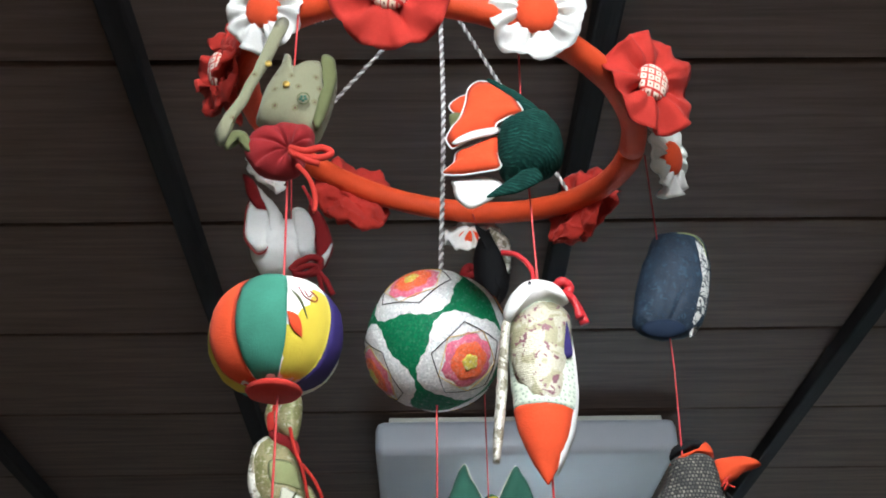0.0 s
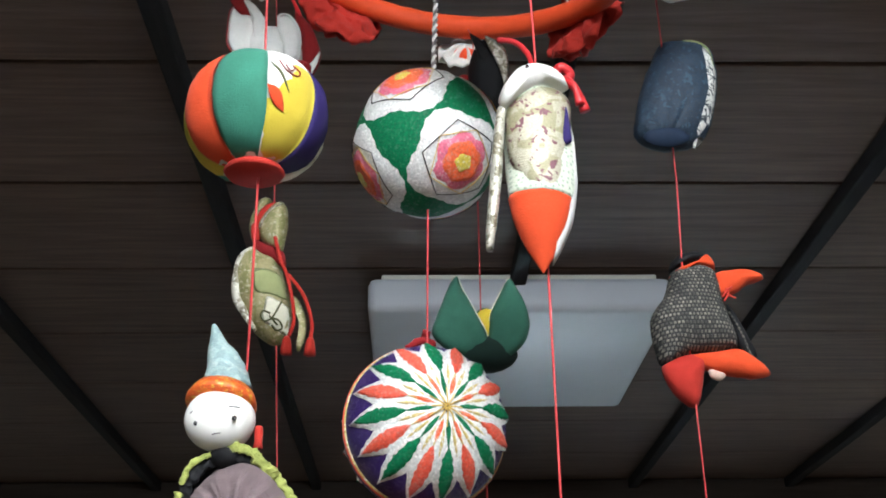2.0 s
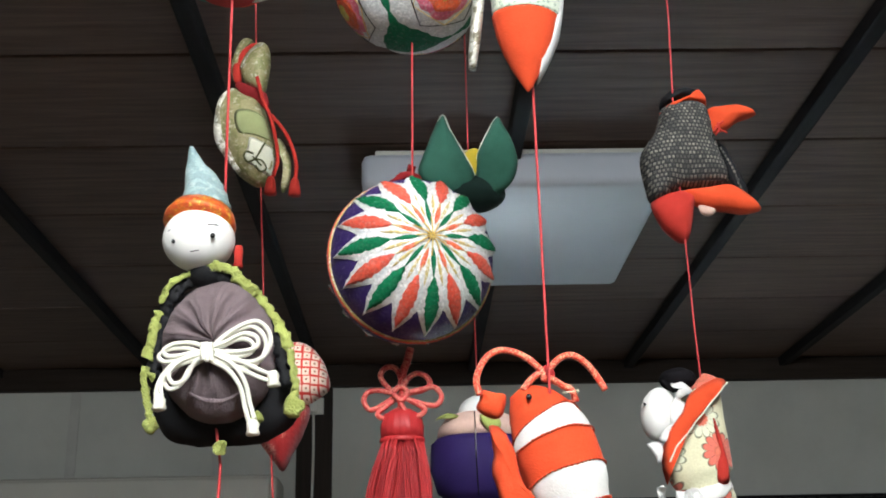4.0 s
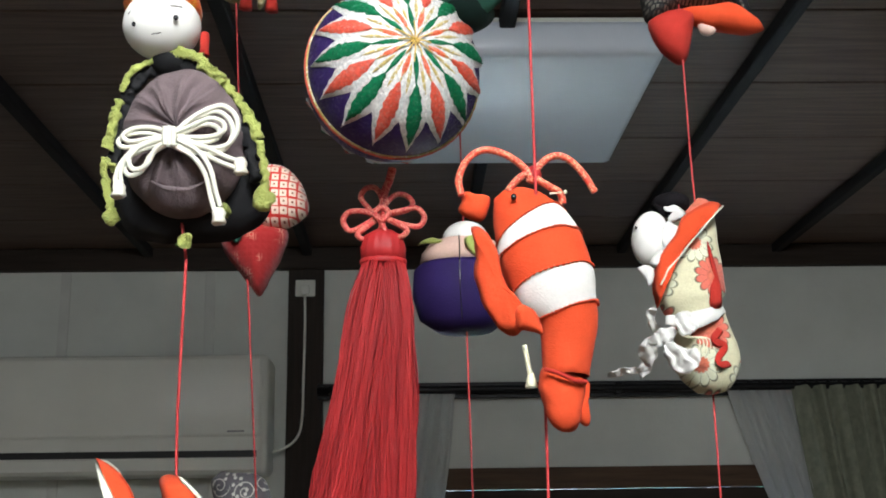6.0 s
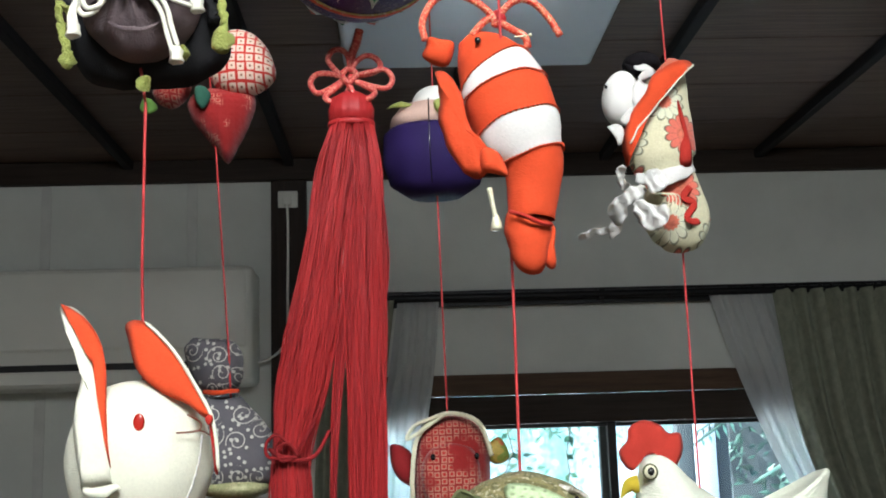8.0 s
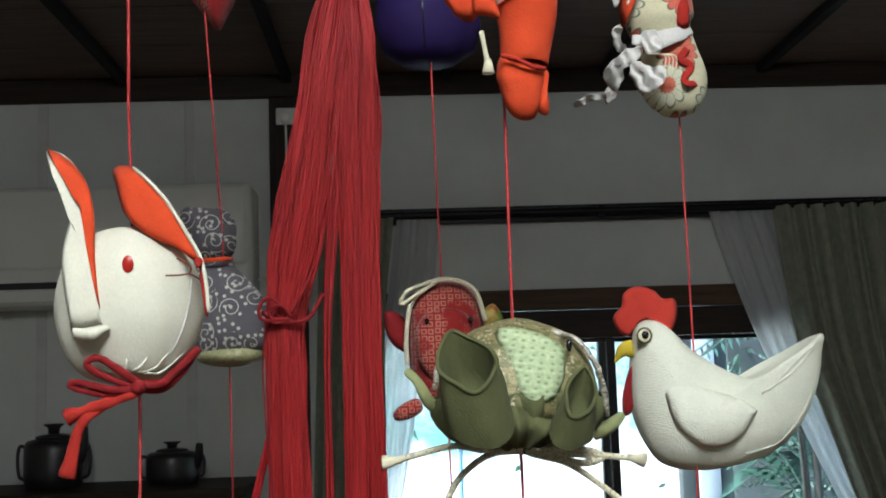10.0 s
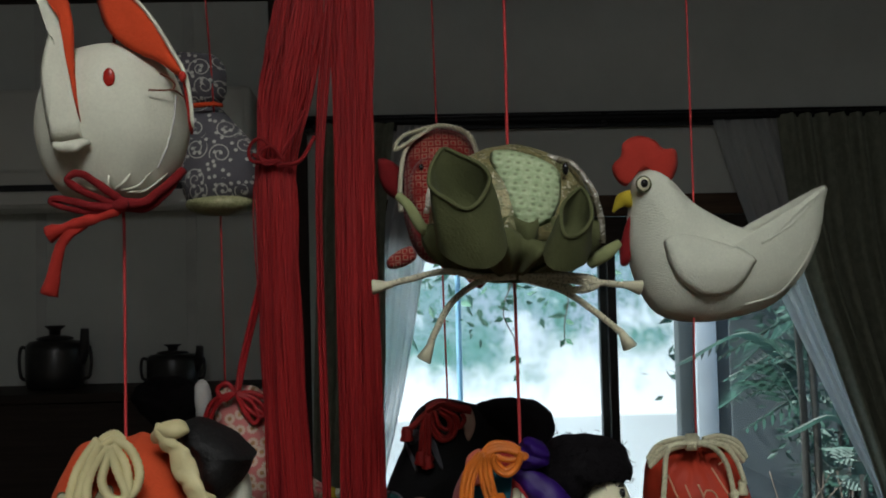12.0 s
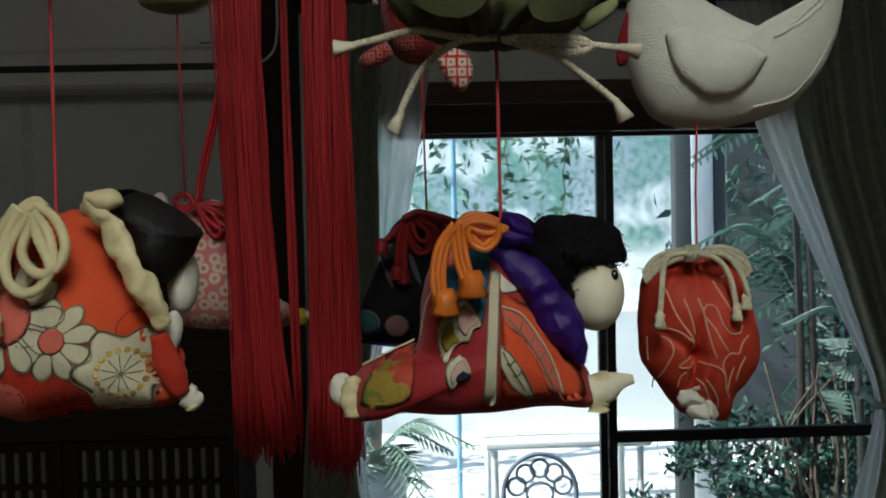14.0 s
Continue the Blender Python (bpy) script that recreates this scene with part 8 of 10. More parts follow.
P = Plan(1.0)
doll("swaddled_doll", (0.2005, 0.860, 1.621), [
    (crumpled(sweep([P(16.8, 64.8, 0.004), P(10.3, 48.6, 0.002), P(5.1, 33.4), P(2.4, 14.3), P(2.5, -0.9), P(4.5, -10.7), P(7.7, -23.4), P(8.9, -38.3), P(7.4, -50.0), P(3.9, -58.7), P(2.2, -62.4)], [0.0059, 0.0132, 0.0180, 0.0213, 0.0220, 0.0180, 0.0183, 0.0216, 0.0205, 0.0125, 0.002], 28, 0.85), 0.0008, 0.018), DAISY),
    (crumpled(leafy(P.ring(-24.3, -10.5, -25.8, 1.3, -24.8, 11.6, -19.4, 24.9, -11.5, 35.2, -5.7, 46.5, 3.5, 53.9, 16.4, 59.9, 23.7, 59.1, 21.2, 54.5, 12.5, 46.3, 4.2, 36.6, -5.6, 25.4, -15.6, 14.4, -21.3, 4.1, -22.7, -7.6), 0.0028, bend=lambda x, z: -0.0215 + 14 * (x + 0.004) ** 2), 0.0010, 0.012), ORANGE),
    (crumpled(sweep([P(24.8, 58.5, -0.010), P(11.8, 44.7, -0.0225), P(2.9, 34.8, -0.0235), P(-6.8, 23.7, -0.0235), P(-16.3, 13.0, -0.0225), P(-21.1, 3.3, -0.0205)], 0.0006, 6), 0.0008, 0.012), CREAM),
    (moved(egg(0.0121, 0.0140, 0.0183, 28, 18), Matrix.Translation(P(-23.0, 37.9, -0.004)) @ pose(0, 0, 0, 0, 8, 0)), WHITEFACE),
    (crumpled(at(egg(0.0130, 0.012, 0.0080), P(-6.0, 63.5, 0.004)), 0.0012, 0.008), HAIR),
    (crumpled(sweep([P(-19.1, 61.0, -0.004), P(-14.6, 55.7, -0.008), P(-12.3, 51.9, -0.008)], [0.0008, 0.0024, 0.0006], 8), 0.0006, 0.004), HAIR),
    *[(wrinkled(leafy(P.ring(*q), 0.0016, bend=lambda x, z, k=k: -0.014 - 0.001 * k), 1.1), WHITE) for k, q in enumerate(((-14.7, 57.6, -8.8, 57.6, -1.7, 53.7, -2.7, 48.3, -11.0, 45.4, -13.7, 49.2, -7.8, 49.9, -8.3, 53.0, -14.2, 53.8), (-14.6, 46.2, -8.8, 45.4, -5.4, 40.8, -11.7, 33.3, -16.4, 28.8, -18.9, 35.6), (-19.3, 29.6, -14.8, 31.0, -17.5, 22.8, -22.2, 16.1, -26.5, 18.4, -24.0, 23.6), (-35.4, 15.5, -30.2, 17.0, -24.5, 14.6, -25.7, 6.5, -28.8, 3.5, -32.0, 10.3)))],
    (crumpled(sweep([P(-19.6, -19.1, -0.0190), P(-6.2, -20.7, -0.0225), P(7.5, -16.7, -0.0200), P(20.0, -10.2, -0.010)], [0.003, 0.0052, 0.0050, 0.0030], 12, 0.3), 0.0007, 0.008), WHITE),
    *[(crumpled(pillow(P.ring(*q), th, 6, 8, 0.3, bend=lambda x, z, y=y: y + 60 * (x + 0.012) * (z + 0.024) + 0.0014 * math.sin(900 * x + 500 * z)), 0.0016, 0.005, th * 900), WHITE) for q, th, y in (
        ((-15.4, -17.9, -8.8, -15.1, -2.6, -18.1, -1.7, -26.1, -8.4, -30.3, -15.3, -27.3), 0.0022, -0.0265), ((-22.2, -35.1, -15.7, -34.5, -10.3, -38.9, -4.0, -39.7, -3.8, -47.6, -8.4, -54.0, -14.8, -53.2, -19.9, -44.5), 0.0018, -0.0255),
        ((-28.2, -27.9, -20.1, -23.6, -13.8, -25.9, -17.0, -31.6, -24.4, -35.8, -24.0, -41.6, -28.4, -45.1, -35.8, -37.8, -34.0, -31.4), 0.0014, -0.0200), ((-33.1, -14.0, -28.8, -14.1, -27.0, -20.6, -23.0, -24.3, -29.5, -25.7, -32.7, -20.6), 0.0012, -0.0190),
        ((-32.5, -42.2, -26.0, -40.1, -26.5, -48.0, -30.2, -51.5, -33.5, -46.5), 0.0011, -0.0190), ((-48.2, -44.8, -39.0, -44.2, -30.6, -45.8, -31.4, -47.9, -39.9, -47.8, -47.7, -48.4), 0.0009, -0.0190))],
    (joined(*[sweep([P(-12.9, -32.2, -0.033), P(-3.5 + 2.0 * i, -34, -0.0345), P(-4.2 + 2.4 * i, -43, -0.033)], 0.0004, 5) for i in range(4)]), WHITECORD),
    (crumpled(sweep([P(14.8, -25.0, -0.0175), P(9.9, -32.1, -0.0205), P(16.7, -36.0, -0.0180), P(11.1, -44.4, -0.0210), P(14.8, -47.8, -0.0195), P(29.2, -42.5, -0.0050)], 0.0024, 8, 0.3), 0.0003, 0.01), RED),
    (crumpled(leafy(P.ring(10.9, 32.7, 13.3, 26.0, 16.7, 11.8, 18.8, -0.0, 17.3, -10.3, 10.1, -10.9, 10.2, 0.8, 14.4, 10.3, 11.0, 23.0), 0.0010, bend=lambda x, z: -0.0170 + 0.45 * max(0, x - 0.012)), 0.0004, 0.01), RED),
    (at(egg(0.0010, 0.0009, 0.0012, 8, 6), P(-33.5, 43.3, -0.0118)), BEAD),
], "swaddled cloth doll in cream floral cloth with red collar")

PETALCREAM = cloth("cream_printed_cotton", (0.60, 0.57, 0.38), vary=0.12)
CORAL = cloth("coral_printed_cotton", (0.64, 0.15, 0.10), vary=0.15)
BRICK = cloth("brick_red_printed_cotton", (0.50, 0.040, 0.018), vary=0.2)
DULLLINE = cloth("dark_olive_print_line", (0.19, 0.18, 0.10))
SUNSET = cloth("bright_orange_red_cotton", (0.72, 0.095, 0.030), vary=0.12)
DULLHAIR = plain("grey_black_hair", (0.012, 0.012, 0.012), 0.6, 0.4, 80.0, 0.0008, spec=0.3, fine=500.0)
ORCHID = satin("dark_violet_satin", (0.024, 0.003, 0.120), 0.5)
RIMGOLD = satin("orange_gold_braid", (0.66, 0.170, 0.016), 0.42)
CRIMSONPRINT = contours("crimson_kimono_print", (0.36, 0.018, 0.020), (0.42, 0.05, 0.03), 18.0, 6.0, 0.10)


def rayed(x, z, r0, r1, count, wide, turn=0.0, tip=0.45):
    """The outlines of a daisy's long petals round a middle, in the ornament's unit."""
    out = []
    for k in range(count):
        a = turn + 2 * math.pi * k / count
        c, s = math.cos(a), math.sin(a)
        out.append([(x + r * c - w * s, z + r * s + w * c) for r, w in ((r0, wide * 0.4), (r0 + (r1 - r0) * 0.6, wide), (r1 - wide * tip, wide * 0.7), (r1, 0.0), (r1 - wide * tip, -wide * 0.7), (r0 + (r1 - r0) * 0.6, -wide), (r0, -wide * 0.4))])
    return out


def disc(x, z, r, count=10, lobes=0):
    return [(x + r * (1 + 0.16 * math.cos(lobes * a)) * math.cos(a), z + r * (1 + 0.16 * math.cos(lobes * a)) * math.sin(a)) for a in [2 * math.pi * k / count for k in range(count)]]


P = Plan(1.0)
robe = crumpled(pillow(P.ring(-70.3, -31.5, -66.3, -21.7, -54.9, -16.4, -44.1, -13.5, -42.5, -4.5, -43.5, 9.3, -38.0, 23.3, -30.7, 33.1, -11.7, 35.6, -3.5, 37.1, 7.0, 30.4, 14.0, 19.8, 21.3, 4.3, 27.7, -11.6, 31.7, -22.7, 35.6, -36.0, 19.9, -38.7, -1.8, -38.0, -21.4, -42.3, -39.6, -37.8, -58.4, -40.5), 0.030, 6, 12, 0.5, mid=(-0.012, -0.010)), 0.0010, 0.02)
over, higher, top = (front_of(robe, k) for k in (0.0008, 0.0013, 0.0018))
FA, FB, FC, FD = (-21.1, -1.0), (-3.7, -9.7), (19.6, -22.4), (-34.9, -19.4)
doll("crawling_doll", (-0.074, 0.685, 1.261), [
    (robe, SUNSET),
    *[(motif(mm(disc(x, z, r)), over), mt) for x, z, r, mt in ((*(-16.6, -20.5), 9.0, BRICK), (*(-8.9, -29.3), 10.0, BRICK), (*(2.2, -27.2), 11.0, BRICK), (*(7.6, -17.9), 5.0, CORAL), (*(-21.3, -31.5), 9.5, CORAL), (*(23.4, -7.3), 6.0, ORANGE), (*(27.3, -24.8), 6.5, CORAL), (*(32.5, -20.3), 5.0, BRICK), (*(-44.6, -25.8), 6.0, BRICK))],
    *[(motif(mm(q), higher), PETALCREAM) for q in rayed(*FB, 3.0, 15.0, 9, 3.3, 0.2)], *[(stroke(mm(q), higher, 0.00026), DULLLINE) for q in rayed(*FB, 3.0, 15.0, 9, 3.3, 0.2)], (motif(mm(disc(*FB, 4.0)), top), CORAL),
    *[(motif(mm(q), higher), PETALCREAM) for q in rayed(*FA, 8.0, 21.5, 11, 3.7)], *[(stroke(mm(q), top, 0.00026), DULLLINE) for q in rayed(*FA, 8.0, 21.5, 11, 3.7)], (motif(mm(disc(*FA, 8.8)), top), CORAL),
    *[(motif(mm(q), higher), PETALCREAM) for q in rayed(*FD, 4.0, 14.0, 9, 3.0)], (motif(mm(disc(*FD, 4.6)), top), CORAL),
    (motif(mm(disc(*FC, 15.0, 24, 6)), higher), PETALCREAM), (stroke(mm(disc(*FC, 15.0, 25, 6)), top, 0.00035), DULLLINE), *[(motif(mm(disc(FC[0] + 8.2 * math.cos(a), FC[1] + 8.2 * math.sin(a), 0.9, 6)), top), GOLD) for a in [2 * math.pi * k / 18 for k in range(18)]], *[(stroke(mm([(FC[0], FC[1]), (FC[0] + 3.4 * math.cos(a), FC[1] + 3.4 * math.sin(a)), (FC[0] + 6.6 * math.cos(a), FC[1] + 6.6 * math.sin(a))]), top, 0.00018), DULLLINE) for a in [2 * math.pi * k / 11 for k in range(11)]],
    (crumpled(sweep([P(31.1, -9.5, -0.016), P(35.1, -22.3, -0.013), P(38.9, -32.3, -0.010)], [0.003, 0.0055, 0.0035], 12, 0.7), 0.0008, 0.01), BRICK),
    (crumpled(pillow(P.ring(10.8, 40.3, 18.2, 43.2, 25.1, 42.4, 34.0, 37.6, 41.2, 31.3, 45.4, 26.9, 42.6, 22.6, 38.5, 16.6, 34.9, 11.4, 30.5, 8.0, 23.3, 12.6, 19.7, 20.9, 16.0, 28.0, 12.3, 33.7), 0.022, 6, 12), 0.0010, 0.010), DULLHAIR),
    (at(egg(0.0062, 0.010, 0.0130), P(35.3, 8.1, 0.010)), CREAM),
    (crumpled(at(egg(0.0036, 0.006, 0.0080), P(34.2, -10.0, -0.004)), 0.0005, 0.006), CREAM),
    (crumpled(crumpled(sweep([P(3.5, 37.1, -0.018), P(8.4, 38.6, -0.022), P(13.6, 33.5, -0.023), P(17.1, 26.0, -0.023), P(21.3, 18.4, -0.023), P(26.0, 9.5, -0.022), P(30.2, 1.1, -0.020), P(33.3, -7.0, -0.016)], [0.0026, 0.0044, 0.0044, 0.0050, 0.0054, 0.0052, 0.0050, 0.0039], 20, 0.55, 8), 0.0026, 0.010), 0.0006, 0.004), YELLOWCREAM),
    (crumpled(at(egg(0.0072, 0.005, 0.0042), P(12.7, 40.6, -0.022)), 0.0010, 0.008), YELLOWCREAM),
    *[(braid(P.line(*q, y=-0.036 - 0.0007 * (k % 3)), 0.0021), YELLOWCREAM) for k, q in enumerate(((-8.1, 39.0, -1.9, 34.5, 1.9, 26.0, 1.1, 19.3, -1.8, 15.7), (-8.9, 37.0, -3.7, 28.5, -2.1, 18.1, -6.0, 10.2, -12.0, 8.0, -17.3, 11.7, -18.6, 19.7, -15.9, 28.4, -9.8, 35.9), (-9.7, 36.2, -7.3, 27.8, -2.9, 17.8, -5.0, 14.6, -9.7, 16.3, -12.6, 21.6, -12.1, 26.7, -9.4, 33.9), (-14.8, 39.0, -22.9, 27.2, -26.1, 14.1, -26.6, 3.6), (-13.5, 37.5, -19.9, 24.9, -22.8, 13.1, -23.5, 2.6)))],
    *[(braid(P.line(*q, y=-0.034 - 0.0016 * k), 0.0019), YELLOWCREAM) for k, q in enumerate(((-16.4, 34.8, -12.7, 39.1, -8.3, 40.6, -4.9, 37.7), (-14.9, 32.8, -11.6, 37.1, -7.6, 38.6, -5.8, 35.4)))],
    *[(crumpled(at(lathe([(0.0016, 0.004), (0.0036, 0.001), (0.0030, -0.001), (0.0042, -0.005), (0.0034, -0.0056)], 14, 7, 0.15), P(x, z, -0.037)), 0.0006, 0.004), YELLOWCREAM) for x, z in ((-26.3, 0.2), (-22.5, -1.2))],
    (crumpled(at(egg(0.0030, 0.003, 0.0036), P(37.5, -25.6, -0.008)), 0.0005, 0.005), CREAM),
    (crumpled(sweep([P(39.4, -32.9, -0.006), P(42.8, -34.8, -0.006), P(46.2, -34.4, -0.006)], [0.0046, 0.0044, 0.0018], 10), 0.0005, 0.005), CREAM),
    (frilled((39.2, -30.8, 40.9, -34.9, 42.9, -38.4), 0.0026, -0.008, 3), YELLOWCREAM),
], "crawling cloth doll in orange blossom-printed cloth with cream cords", 0.2)

P = Plan(0.335, 0.3437)
doll("crawling_doll", (-0.066, 0.905, 1.262), [
    (crumpled(pillow(P.ring(-62, -40, -50, 60, -40, 110, 20, 118, 50, 90, 80, 20, 120, -60, 160, -72, 165, -90, 100, -100, 0, -100, -55, -85), 0.026, mid=(0.002, 0.0)), 0.0008, 0.02), PINKPRINT),
    (crumpled(pillow(P.ring(-205, 100, -180, 132, -130, 140, -84, 122, -78, 70, -100, 30, -150, 40), 0.024), 0.0018, 0.006), HAIR),
    (at(egg(0.006, 0.01, 0.014), P(-74, 92, 0.0)), WHITE),
    *[(braid(P.line(*q, y=-0.024), 0.0016), CRIMSON) for q in ((0, 112, -38, 100, -54, 74, -60, 36), (4, 110, 30, 92, 40, 66, 30, 58, 14, 80, 2, 108), (4, 112, 40, 108, 60, 88, 54, 72, 34, 84), (0, 112, -30, 96, -46, 70, -50, 40), (2, 112, 34, 100, 52, 80, 44, 68, 20, 84, 2, 110), (0, 112, -16, 128, -34, 118, -20, 100, 0, 112))],
    (sweep([P(4, 116, -0.022), P(12, 160, -0.020), P(34, 240, -0.022), P(60, 330, -0.026)], 0.0018, 8), CRIMSON), (braid([P(2, 116, -0.024), P(8, 160, -0.022), P(29, 240, -0.024), P(54, 330, -0.028)], 0.0015), CRIMSON),
    (at(egg(0.0042, 0.004, 0.005), P(164, -82, -0.002)), YELLOW),
    (at(egg(0.003, 0.003, 0.003), P(176, -80, -0.002)), CREAM),
], "crawling cloth doll in pink blossom-printed cloth with red cords")

MUSTARD = cloth("mustard_print", (0.36, 0.26, 0.03))
P = Plan(1.0)
robe = crumpled(pillow(P.ring(-27.3, -11.1, -24.6, 9.3, -19.8, 22.1, -13.9, 28.6, -5.4, 35.1, 5.7, 35.2, 15.6, 17.2, 24.2, 1.4, 32.0, -12.7, 39.5, -21.4, 41.6, -30.4, 40.2, -35.6, 22.2, -35.0, 4.3, -36.5, -13.6, -37.4, -35.9, -36.7, -47.0, -38.6, -53.2, -36.7, -54.3, -28.1, -51.4, -21.1, -44.2, -15.9, -34.8, -12.6), 0.030, 6, 12, 0.5, mid=(0.004, -0.012)), 0.0010, 0.02)
over, higher, top = (front_of(robe, k) for k in (0.0007, 0.0013, 0.0019))
